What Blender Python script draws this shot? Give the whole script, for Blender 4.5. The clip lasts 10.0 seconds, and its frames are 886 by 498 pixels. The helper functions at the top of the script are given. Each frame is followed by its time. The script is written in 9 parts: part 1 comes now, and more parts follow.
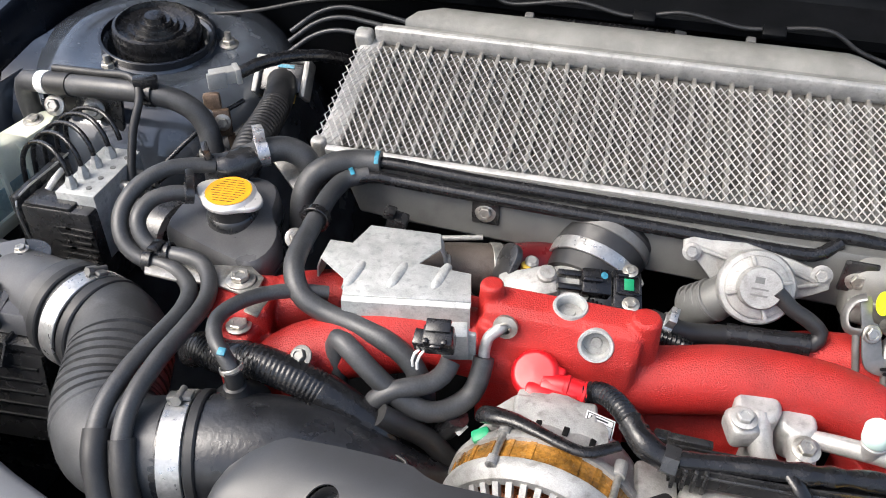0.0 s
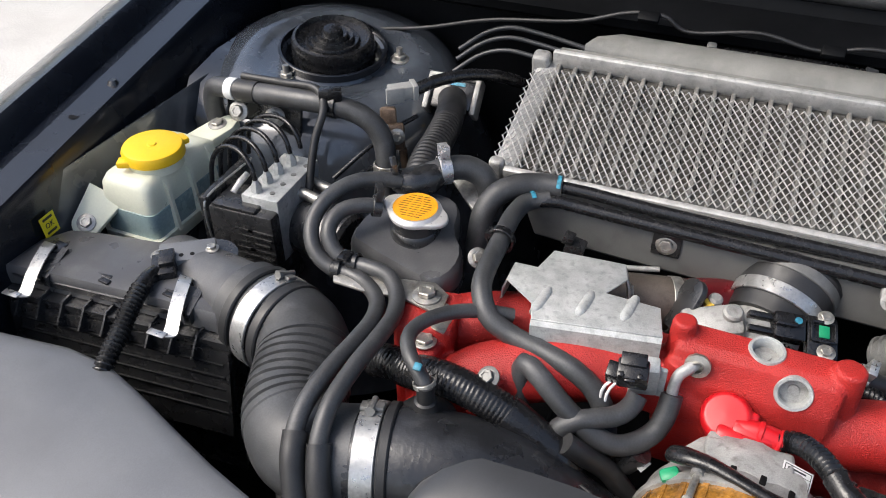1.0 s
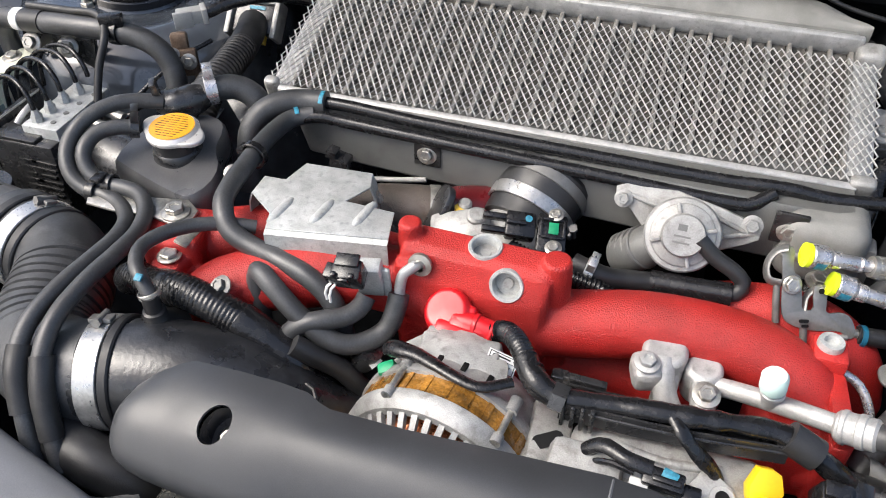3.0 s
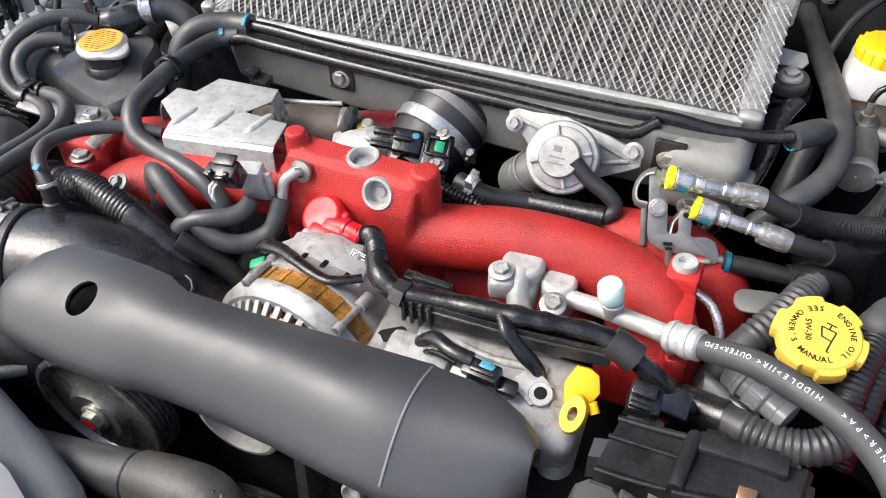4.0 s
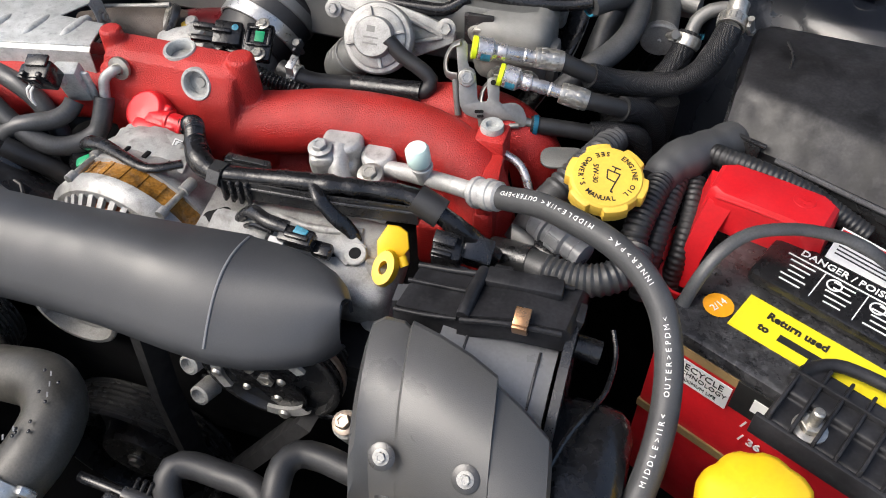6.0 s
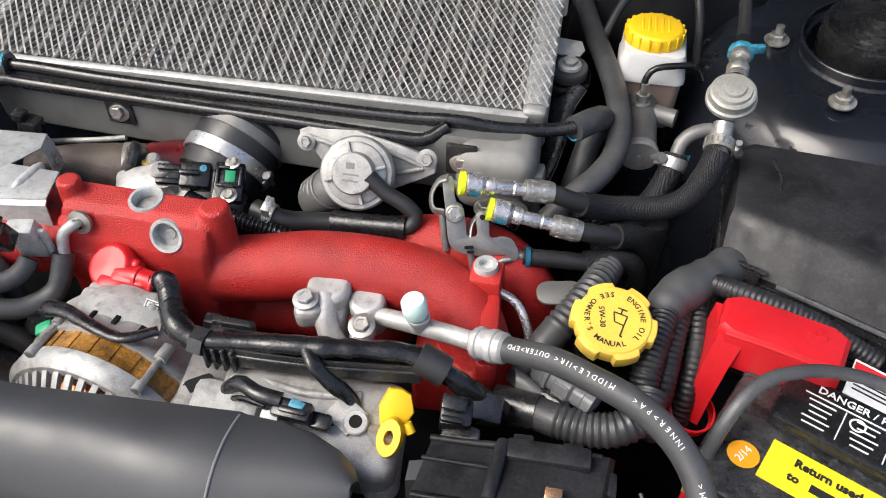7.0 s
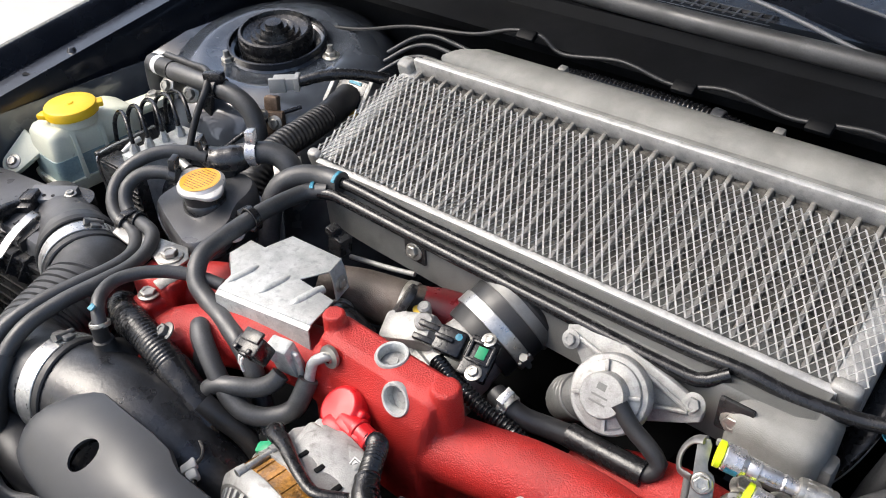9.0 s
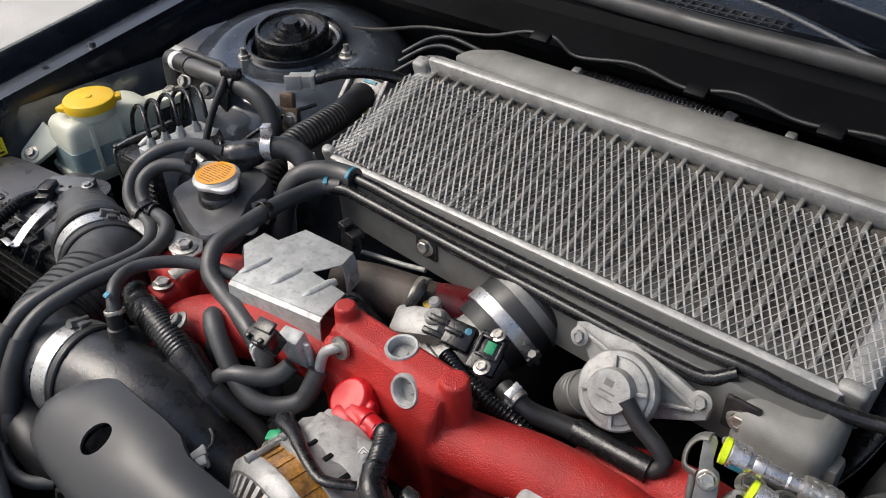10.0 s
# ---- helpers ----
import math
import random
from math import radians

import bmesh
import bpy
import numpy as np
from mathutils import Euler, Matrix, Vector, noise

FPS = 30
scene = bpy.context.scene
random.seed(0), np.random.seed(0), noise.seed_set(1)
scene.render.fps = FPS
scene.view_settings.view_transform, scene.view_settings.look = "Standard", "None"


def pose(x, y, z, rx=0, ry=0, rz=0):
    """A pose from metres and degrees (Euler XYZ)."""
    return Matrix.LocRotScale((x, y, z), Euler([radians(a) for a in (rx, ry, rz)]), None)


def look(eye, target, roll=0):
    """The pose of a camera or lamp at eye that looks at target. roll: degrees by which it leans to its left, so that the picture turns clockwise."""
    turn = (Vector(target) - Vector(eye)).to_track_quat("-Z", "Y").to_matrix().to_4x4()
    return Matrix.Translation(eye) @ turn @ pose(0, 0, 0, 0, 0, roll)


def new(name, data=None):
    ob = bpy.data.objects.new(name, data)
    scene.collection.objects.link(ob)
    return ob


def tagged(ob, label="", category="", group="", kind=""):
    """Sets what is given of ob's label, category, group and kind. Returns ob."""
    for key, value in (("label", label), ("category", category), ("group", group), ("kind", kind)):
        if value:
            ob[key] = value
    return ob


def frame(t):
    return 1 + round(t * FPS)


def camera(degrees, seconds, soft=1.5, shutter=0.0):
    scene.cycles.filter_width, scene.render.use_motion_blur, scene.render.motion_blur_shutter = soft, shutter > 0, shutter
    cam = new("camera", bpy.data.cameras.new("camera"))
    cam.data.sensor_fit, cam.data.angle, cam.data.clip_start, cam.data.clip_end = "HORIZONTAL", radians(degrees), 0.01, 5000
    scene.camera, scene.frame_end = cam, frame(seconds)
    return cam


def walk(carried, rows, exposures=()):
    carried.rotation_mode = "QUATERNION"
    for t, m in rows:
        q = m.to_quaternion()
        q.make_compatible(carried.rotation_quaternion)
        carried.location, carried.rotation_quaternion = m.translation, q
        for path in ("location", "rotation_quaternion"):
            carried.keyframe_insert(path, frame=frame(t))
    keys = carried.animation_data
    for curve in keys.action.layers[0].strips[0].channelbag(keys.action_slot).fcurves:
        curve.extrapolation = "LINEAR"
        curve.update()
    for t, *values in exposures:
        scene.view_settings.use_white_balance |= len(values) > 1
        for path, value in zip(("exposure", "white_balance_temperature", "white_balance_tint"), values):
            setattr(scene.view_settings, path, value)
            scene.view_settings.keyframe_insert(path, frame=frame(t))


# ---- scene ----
cam = camera(57.5, 10.0, 1.0)
PATH = [
    (0, (-0.018, 0.015, 1.371), (-0.435, 1.529, 0.132), 0.7),
    (0.5, (-0.074, 0.002, 1.383), (-0.649, 1.484, 0.169), 0.6),
    (1, (-0.093, -0.007, 1.38), (-0.726, 1.449, 0.163), -0.1),
    (1.5, (-0.088, -0.015, 1.372), (-0.656, 1.433, 0.116), 0.8),
    (2, (-0.062, -0.006, 1.37), (-0.581, 1.433, 0.081), 0.4),
    (2.5, (0.005, 0.019, 1.369), (-0.494, 1.46, 0.075), -0.5),
    (3, (0.083, 0.03, 1.366), (-0.432, 1.441, 0.046), -0.5),
    (3.2, (0.115, 0.027, 1.361), (-0.421, 1.422, 0.032), -0.5),
    (4.3, (0.267, 0.029, 1.338), (-0.388, 1.33, -0.032), -1.5),
    (4.5, (0.279, 0.023, 1.338), (-0.361, 1.303, -0.059), -1.3),
    (5, (0.318, 0.006, 1.329), (-0.317, 1.247, -0.105), -3.0),
    (5.5, (0.336, -0.007, 1.324), (-0.176, 1.236, -0.157), -1.3),
    (5.7, (0.343, -0.004, 1.327), (-0.145, 1.25, -0.153), -1.4),
    (6.8, (0.277, 0.053, 1.353), (-0.006, 1.434, -0.066), 0.6),
    (7, (0.27, 0.067, 1.358), (-0.029, 1.478, -0.028), 0.4),
    (7.5, (0.288, 0.116, 1.36), (-0.035, 1.526, -0.021), 3.6),
    (8, (0.312, 0.164, 1.363), (-0.329, 1.506, 0.026), 1.6),
    (8.5, (0.325, 0.181, 1.373), (-0.579, 1.455, 0.123), -0.6),
    (9, (0.286, 0.179, 1.386), (-0.809, 1.357, 0.197), -2.4),
    (9.5, (0.267, 0.17, 1.386), (-0.932, 1.267, 0.221), -2.7),
    (10, (0.292, 0.17, 1.383), (-0.826, 1.339, 0.207), -1.7),
]
walk(cam, [(t, look(eye, target, roll)) for t, eye, target, roll in PATH], [(0.0, 1.20, 6430, 9), (1.0, 0.80, 6420, 9), (2.0, 0.78, 6400, 9), (3.0, 1.05, 6430, 9), (4.5, 1.20, 6400, 9), (5.0, 1.18, 6400, 9), (5.5, 0.82, 6480, 9), (7.0, 0.90, 6460, 9), (7.5, 0.92, 6460, 9), (8.0, 1.00, 6480, 9), (8.5, 1.10, 6480, 9), (9.0, 1.05, 6480, 9), (9.5, 0.66, 6500, 9), (10.0, 0.42, 6500, 9)])

# ---- light: a bright overcast day ----
world = bpy.data.worlds.new("overcast_sky")
scene.world = world
world.use_nodes = True
wn = world.node_tree.nodes
sky = wn.new("ShaderNodeTexSky")
sky.sky_type, sky.sun_disc = "NISHITA", False
sky.sun_elevation, sky.sun_rotation = radians(50), radians(236)
sky.air_density, sky.dust_density, sky.ozone_density = 1.0, 5.0, 1.0
wn["Background"].inputs["Strength"].default_value = 0.136
world.node_tree.links.new(sky.outputs["Color"], wn["Background"].inputs["Color"])
sun_data = bpy.data.lights.new("sun", "SUN")
sun_data.energy, sun_data.angle, sun_data.color = 1.3, radians(35), (1.0, 0.985, 0.96)
sun = new("sun", sun_data)
sun.matrix_world = look((-1.85, -0.75, 3.55), (0.0, 0.5, 0.9))

# ---- materials ----
V = Vector


def material(name, color, rough=0.5, metal=0.0, vary=0.25, scale=40.0, bump=0.0, bump_scale=400.0, spots=0.0, spot_color=(0.3, 0.28, 0.25),
             coat=0.0, trans=0.0, grain=0.0, spec=0.5, edge=0.0):
    """A principled surface with colour variation at two scales, dirt spots and fine relief."""
    m = bpy.data.materials.new(name)
    m.use_nodes = True
    nt = m.node_tree
    n, l = nt.nodes, nt.links
    p = n["Principled BSDF"]
    p.inputs["Metallic"].default_value = metal
    p.inputs["Coat Weight"].default_value = coat
    p.inputs["Coat Roughness"].default_value = 0.08
    p.inputs["Specular IOR Level"].default_value = spec
    p.inputs["Transmission Weight"].default_value = trans
    tc = n.new("ShaderNodeTexCoord")
    big = n.new("ShaderNodeTexNoise")
    big.inputs["Scale"].default_value, big.inputs["Detail"].default_value = scale, 6.0
    l.new(tc.outputs["Object"], big.inputs["Vector"])
    ramp = n.new("ShaderNodeValToRGB")
    ramp.color_ramp.elements[0].position, ramp.color_ramp.elements[1].position = 0.3, 0.72
    ramp.color_ramp.elements[0].color = (*[c * (1 - vary) for c in color], 1)
    ramp.color_ramp.elements[1].color = (*[min(1.0, c * (1 + vary) + 0.004 * vary) for c in color], 1)
    l.new(big.outputs["Fac"], ramp.inputs["Fac"])
    out = ramp.outputs["Color"]
    fine = n.new("ShaderNodeTexNoise")
    fine.inputs["Scale"].default_value, fine.inputs["Detail"].default_value = bump_scale, 3.0
    l.new(tc.outputs["Object"], fine.inputs["Vector"])
    if spots:
        mix = n.new("ShaderNodeMixRGB")
        sp = n.new("ShaderNodeValToRGB")
        sp.color_ramp.elements[0].position, sp.color_ramp.elements[1].position = 0.52, 0.75
        sn = n.new("ShaderNodeTexNoise")
        sn.inputs["Scale"].default_value, sn.inputs["Detail"].default_value = scale * 3.3, 8.0
        l.new(tc.outputs["Object"], sn.inputs["Vector"])
        l.new(sn.outputs["Fac"], sp.inputs["Fac"])
        mul = n.new("ShaderNodeMath")
        mul.operation, mul.inputs[1].default_value = "MULTIPLY", spots
        l.new(sp.outputs["Color"], mul.inputs[0])
        l.new(mul.outputs["Value"], mix.inputs["Fac"])
        l.new(out, mix.inputs["Color1"])
        mix.inputs["Color2"].default_value = (*spot_color, 1)
        out = mix.outputs["Color"]
    if grain:
        mixg = n.new("ShaderNodeMixRGB")
        mixg.blend_type, mixg.inputs["Fac"].default_value = "MULTIPLY", grain
        gr = n.new("ShaderNodeValToRGB")
        gr.color_ramp.elements[0].position, gr.color_ramp.elements[1].position = 0.35, 0.6
        gr.color_ramp.elements[0].color = (0.35, 0.35, 0.35, 1)
        l.new(fine.outputs["Fac"], gr.inputs["Fac"])
        l.new(out, mixg.inputs["Color1"])
        l.new(gr.outputs["Color"], mixg.inputs["Color2"])
        out = mixg.outputs["Color"]
    tone = n.new("ShaderNodeMapRange")
    tone.inputs["From Min"].default_value, tone.inputs["From Max"].default_value = 0.3, 0.7
    tone.inputs["To Min"].default_value, tone.inputs["To Max"].default_value = 1.0 - 0.5 * vary, 1.0 + 0.5 * vary
    l.new(fine.outputs["Fac"], tone.inputs["Value"])
    speck = n.new("ShaderNodeMixRGB")
    speck.blend_type, speck.inputs["Fac"].default_value = "MULTIPLY", 1.0
    l.new(out, speck.inputs["Color1"])
    l.new(tone.outputs["Result"], speck.inputs["Color2"])
    out = speck.outputs["Color"]
    l.new(out, p.inputs["Base Color"])
    mr = n.new("ShaderNodeMapRange")
    mr.inputs["To Min"].default_value, mr.inputs["To Max"].default_value = max(0.04, rough - 0.12), min(1.0, rough + 0.12)
    mid = n.new("ShaderNodeTexNoise")
    mid.inputs["Scale"].default_value, mid.inputs["Detail"].default_value = scale * 2.4, 7.0
    l.new(tc.outputs["Object"], mid.inputs["Vector"])
    mr.inputs["From Min"].default_value, mr.inputs["From Max"].default_value = 0.32, 0.68
    l.new(mid.outputs["Fac"], mr.inputs["Value"])
    l.new(mr.outputs["Result"], p.inputs["Roughness"])
    if bump:
        b = n.new("ShaderNodeBump")
        b.inputs["Strength"].default_value, b.inputs["Distance"].default_value = bump, 0.001
        l.new(fine.outputs["Fac"], b.inputs["Height"])
        l.new(b.outputs["Normal"], p.inputs["Normal"])
    return m


RUBBER = material("hose_rubber", (0.020, 0.020, 0.021), 0.46, vary=0.35, scale=25, bump=0.10, bump_scale=900, spots=0.3, spot_color=(0.05, 0.049, 0.047))
RUBBER_DUSTY = material("dusty_rubber", (0.043, 0.044, 0.046), 0.47, vary=0.45, scale=18, bump=0.12, bump_scale=700, spots=0.5, spot_color=(0.088, 0.089, 0.092), spec=0.65)
MOULDED = material("moulded_duct_rubber", (0.018, 0.019, 0.022), 0.29, vary=0.5, scale=14, bump=0.3, bump_scale=260, spots=0.6, spot_color=(0.045, 0.047, 0.051), spec=0.65)
PIPE_BLACK = material("black_enamel_pipe", (0.012, 0.012, 0.013), 0.22, vary=0.3, scale=60, bump=0.04, spots=0.2, spot_color=(0.04, 0.04, 0.042))
GLOSS_BLACK = material("glossy_black_sleeve", (0.011, 0.011, 0.012), 0.24, vary=0.3, scale=60, bump=0.25, bump_scale=320)
PLASTIC = material("black_plastic", (0.022, 0.022, 0.023), 0.27, vary=0.35, scale=22, bump=0.12, bump_scale=1200, spots=0.35, spot_color=(0.06, 0.058, 0.056), spec=0.75)
PLASTIC_GREY = material("charcoal_plastic", (0.046, 0.048, 0.052), 0.40, vary=0.22, scale=9, bump=0.05, bump_scale=1500, spots=0.35, spot_color=(0.066, 0.068, 0.071), spec=0.45)
BOX_BLACK = material("shiny_black_box", (0.017, 0.017, 0.019), 0.40, vary=0.5, scale=30, bump=0.06, spots=0.6, spot_color=(0.038, 0.038, 0.040), spec=0.25)
TIMING = material("satin_charcoal_plastic", (0.070, 0.070, 0.070), 0.36, vary=0.15, scale=8, bump=0.14, bump_scale=1500, spots=0.2, spot_color=(0.09, 0.09, 0.09))
HOSE_GREY = material("matte_grey_hose", (0.055, 0.056, 0.058), 0.48, vary=0.25, scale=22, bump=0.15, bump_scale=1400, spots=0.35, spot_color=(0.085, 0.085, 0.086), spec=0.5)
DRUM = material("satin_grey_plastic", (0.17, 0.174, 0.182), 0.34, vary=0.15, scale=20, bump=0.05, spots=0.3, spot_color=(0.20, 0.20, 0.205))
GREY_PLASTIC = material("grey_plastic", (0.30, 0.30, 0.29), 0.42, vary=0.12, scale=20)
# dusty black plastic, its base also raised to hold the sky's sheen
PLASTIC_SKYLIT = material("dusty_skylit_plastic", (0.075, 0.075, 0.078), 0.36, vary=0.4, scale=14, bump=0.1, bump_scale=900, spots=0.5, spot_color=(0.13, 0.128, 0.125), spec=0.7)
CAST = material("cast_aluminium", (0.36, 0.357, 0.345), 0.52, metal=0.35, vary=0.3, scale=38, bump=0.35, bump_scale=1100, spots=0.85, spot_color=(0.19, 0.182, 0.168))
CAST_DARK = material("weathered_cast_aluminium", (0.20, 0.198, 0.19), 0.5, metal=0.5, vary=0.2, scale=26, bump=0.2, bump_scale=1500, spots=0.45, spot_color=(0.095, 0.092, 0.086))
TANK_ALU = material("intercooler_tank_aluminium", (0.165, 0.166, 0.158), 0.5, metal=0.3, vary=0.14, scale=20, bump=0.3, bump_scale=1500, spots=0.3, spot_color=(0.09, 0.088, 0.082), grain=0.25)
BRIGHT = material("bright_aluminium", (0.47, 0.468, 0.458), 0.47, metal=0.4, vary=0.22, scale=60, bump=0.35, bump_scale=1300, spots=0.7, spot_color=(0.27, 0.265, 0.255))
MESHW = material("mesh_wire", (0.58, 0.575, 0.56), 0.48, metal=0.25, vary=0.2, scale=90, spots=0.5, spot_color=(0.34, 0.31, 0.265))
TUBE_ALU = material("cooler_tube_aluminium", (0.27, 0.262, 0.245), 0.5, metal=0.3, vary=0.3, scale=60, bump=0.2, spots=0.6, spot_color=(0.19, 0.155, 0.12))
STEEL = material("zinc_steel", (0.46, 0.445, 0.41), 0.40, metal=0.8, vary=0.35, scale=120, bump=0.2, spots=0.6, spot_color=(0.24, 0.20, 0.15))
CHROME = material("satin_plated_steel", (0.60, 0.59, 0.60), 0.30, metal=0.75, vary=0.2, scale=80, spots=0.3, spot_color=(0.38, 0.37, 0.37))
SHIELD = material("aluminised_sheet", (0.46, 0.47, 0.46), 0.48, metal=0.3, vary=0.22, scale=60, bump=0.3, bump_scale=900, spots=0.9, spot_color=(0.28, 0.29, 0.285))
RED = material("red_wrinkle_paint", (0.41, 0.019, 0.016), 0.44, vary=0.30, scale=16, bump=1.0, bump_scale=820, spots=0.3, spot_color=(0.33, 0.02, 0.018), spec=0.5)
RED_CAP = material("red_rubber_cap", (0.52, 0.008, 0.014), 0.36, vary=0.08, scale=20)
RED_PLASTIC = material("red_plastic_cover", (0.55, 0.012, 0.018), 0.4, vary=0.1, scale=20, bump=0.06)
YELLOW = material("yellow_plastic", (0.83, 0.52, 0.012), 0.4, vary=0.06, scale=20, bump=0.03)
YELLOW_PALE = material("pale_yellow_plastic", (0.80, 0.53, 0.075), 0.42, vary=0.10, scale=20, bump=0.03)
NEON = material("neon_yellow_ring", (0.72, 0.9, 0.02), 0.35, vary=0.05)
ORANGE = material("orange_label", (0.86, 0.36, 0.012), 0.45, vary=0.08, scale=50, coat=0.8)
PAINT = material("dark_blue_black_paint", (0.0085, 0.0105, 0.0155), 0.26, vary=0.25, scale=6, coat=0.25, spots=0.2, spot_color=(0.018, 0.021, 0.026), spec=0.4)
# paler body paint: the sky's reflection on the left side put into the colour
PAINT_SKYLIT = material("skylit_body_paint", (0.046, 0.054, 0.067), 0.17, vary=0.5, scale=9, bump=0.12, bump_scale=30, coat=1.0, spots=0.4, spot_color=(0.08, 0.087, 0.096))
BULKHEAD = material("bulkhead_paint", (0.0045, 0.005, 0.006), 0.5, vary=0.4, scale=9, spots=0.3, spot_color=(0.009, 0.009, 0.011), spec=0.12)
BAND = material("clamp_band_steel", (0.50, 0.50, 0.49), 0.36, metal=0.8, vary=0.2, scale=90, spots=0.5, spot_color=(0.30, 0.30, 0.30))
# near black that puts the shade of gaps and holes into the colour
DEEP_SHADE = material("deep_shade_black", (0.004, 0.004, 0.0045), 0.7, vary=0.4, scale=12, spec=0.2)
MILKY = material("milky_plastic", (0.80, 0.81, 0.66), 0.38, vary=0.07, scale=14, trans=0.2, spots=0.2, spot_color=(0.66, 0.66, 0.54))
WHITE_PLASTIC = material("white_plastic", (0.55, 0.55, 0.54), 0.4, vary=0.08, scale=12, spots=0.2, spot_color=(0.42, 0.41, 0.39))
FLUID_BLUE = material("blue_washer_fluid", (0.27, 0.36, 0.36), 0.35, vary=0.2, scale=20, spots=0.3, spot_color=(0.40, 0.47, 0.44))
FLUID_BROWN = material("brown_reservoir_half", (0.26, 0.19, 0.155), 0.4, vary=0.1, scale=20)
DAMPER = material("aged_beige_metal", (0.32, 0.317, 0.29), 0.45, metal=0.25, vary=0.2, scale=40, spots=0.5, spot_color=(0.21, 0.20, 0.175))
# worn plastic with the grazing sky reflection lifted into its base colour
DUCT = material("worn_skylit_plastic", (0.15, 0.155, 0.165), 0.42, vary=0.22, scale=7, bump=0.1, bump_scale=1500, spots=0.35, spot_color=(0.19, 0.195, 0.20))
HOSE_DUST = material("brown_dusty_rubber", (0.052, 0.049, 0.042), 0.42, vary=0.5, scale=26, bump=0.12, bump_scale=700, spots=0.6, spot_color=(0.085, 0.079, 0.066), spec=0.55)
PULLEY = material("dull_pulley_steel", (0.20, 0.20, 0.185), 0.32, metal=0.75, vary=0.25, scale=30, spots=0.5, spot_color=(0.11, 0.105, 0.095))
RUST = material("rust_brown_steel", (0.17, 0.115, 0.078), 0.5, metal=0.35, vary=0.5, scale=90, bump=0.4, bump_scale=900, spots=0.7, spot_color=(0.07, 0.045, 0.032))
BROWN_CAST = material("heat_stained_casting", (0.12, 0.098, 0.082), 0.5, metal=0.3, vary=0.5, scale=26, bump=0.5, bump_scale=1200, spots=0.8, spot_color=(0.055, 0.038, 0.029))
RED_DARK = material("dark_red_silicone", (0.11, 0.006, 0.009), 0.3, vary=0.3, scale=30)
MINT = material("mint_plastic_cap", (0.62, 0.80, 0.74), 0.4, vary=0.05)
BRAID = material("braided_sleeve", (0.035, 0.035, 0.037), 0.45, vary=0.4, scale=300, bump=1.0, bump_scale=900, grain=1.0)
AMBER = material("varnished_stator", (0.27, 0.125, 0.022), 0.22, vary=0.7, scale=55, bump=0.4, bump_scale=500, spots=0.6, spot_color=(0.09, 0.05, 0.022), coat=0.6)
COPPER = material("copper_winding", (0.55, 0.2, 0.09), 0.35, metal=0.8, vary=0.3, scale=200)
CAP_METAL = material("pale_plated_cap", (0.60, 0.585, 0.565), 0.38, metal=0.4, vary=0.12, scale=60, spots=0.4, spot_color=(0.42, 0.41, 0.39))
BATTERY_TOP = material("speckled_black_lid", (0.026, 0.026, 0.028), 0.30, vary=0.6, scale=60, bump=0.35, bump_scale=420, spots=0.7, spot_color=(0.085, 0.085, 0.088), spec=0.6)
BROWN_CLIP = material("bronze_clip", (0.33, 0.19, 0.10), 0.3, metal=0.8, vary=0.2)
bn, bl = BRAID.node_tree.nodes, BRAID.node_tree.links
weave = []
for turn in ((0.5, 0.3, 0.9), (-0.6, 0.4, -0.8)):
    mp = bn.new("ShaderNodeMapping")
    mp.inputs["Rotation"].default_value = turn
    wv = bn.new("ShaderNodeTexWave")
    wv.inputs["Scale"].default_value, wv.inputs["Distortion"].default_value = 230.0, 1.0
    bl.new(bn["Texture Coordinate"].outputs["Object"], mp.inputs["Vector"])
    bl.new(mp.outputs["Vector"], wv.inputs["Vector"])
    weave.append(wv)
wm = bn.new("ShaderNodeMath")
wm.operation = "MULTIPLY"
bl.new(weave[0].outputs["Fac"], wm.inputs[0])
bl.new(weave[1].outputs["Fac"], wm.inputs[1])
wc = bn.new("ShaderNodeValToRGB")
wc.color_ramp.elements[0].position, wc.color_ramp.elements[1].position = 0.05, 0.6
wc.color_ramp.elements[0].color, wc.color_ramp.elements[1].color = (0.006, 0.006, 0.007, 1), (0.034, 0.034, 0.036, 1)
bl.new(wm.outputs["Value"], wc.inputs["Fac"])
bl.new(wc.outputs["Color"], bn["Principled BSDF"].inputs["Base Color"])
bl.new(wm.outputs["Value"], bn["Bump"].inputs["Height"])
BLUE_MARK = material("blue_paint_mark", (0.03, 0.20, 0.29), 0.5, vary=0.5, scale=300)
TANK_SAND = material("sand_cast_aluminium", (0.215, 0.213, 0.20), 0.62, metal=0.15, vary=0.25, scale=22, bump=0.4, bump_scale=1500, spots=0.6, spot_color=(0.28, 0.275, 0.255))
BRACKET = material("pressed_grey_steel", (0.22, 0.217, 0.21), 0.40, metal=0.6, vary=0.2, scale=60, bump=0.05, spots=0.5, spot_color=(0.13, 0.125, 0.115))
GREEN_MARK = material("green_paint_mark", (0.008, 0.26, 0.11), 0.5, vary=0.2)
BLUE_DARK = material("dark_blue_plastic", (0.01, 0.10, 0.17), 0.4, vary=0.2)
RUSTY = material("rust_tinted_steel", (0.36, 0.29, 0.23), 0.4, metal=0.6, vary=0.3, scale=80)
LABEL_W = material("white_label", (0.78, 0.78, 0.76), 0.5, vary=0.06)
LABEL_Y = material("yellow_label", (0.80, 0.66, 0.015), 0.5, vary=0.05)
INK = material("black_print", (0.015, 0.015, 0.015), 0.5, vary=0.2)
GOLD = material("dull_gold_print", (0.30, 0.20, 0.09), 0.45, vary=0.1)
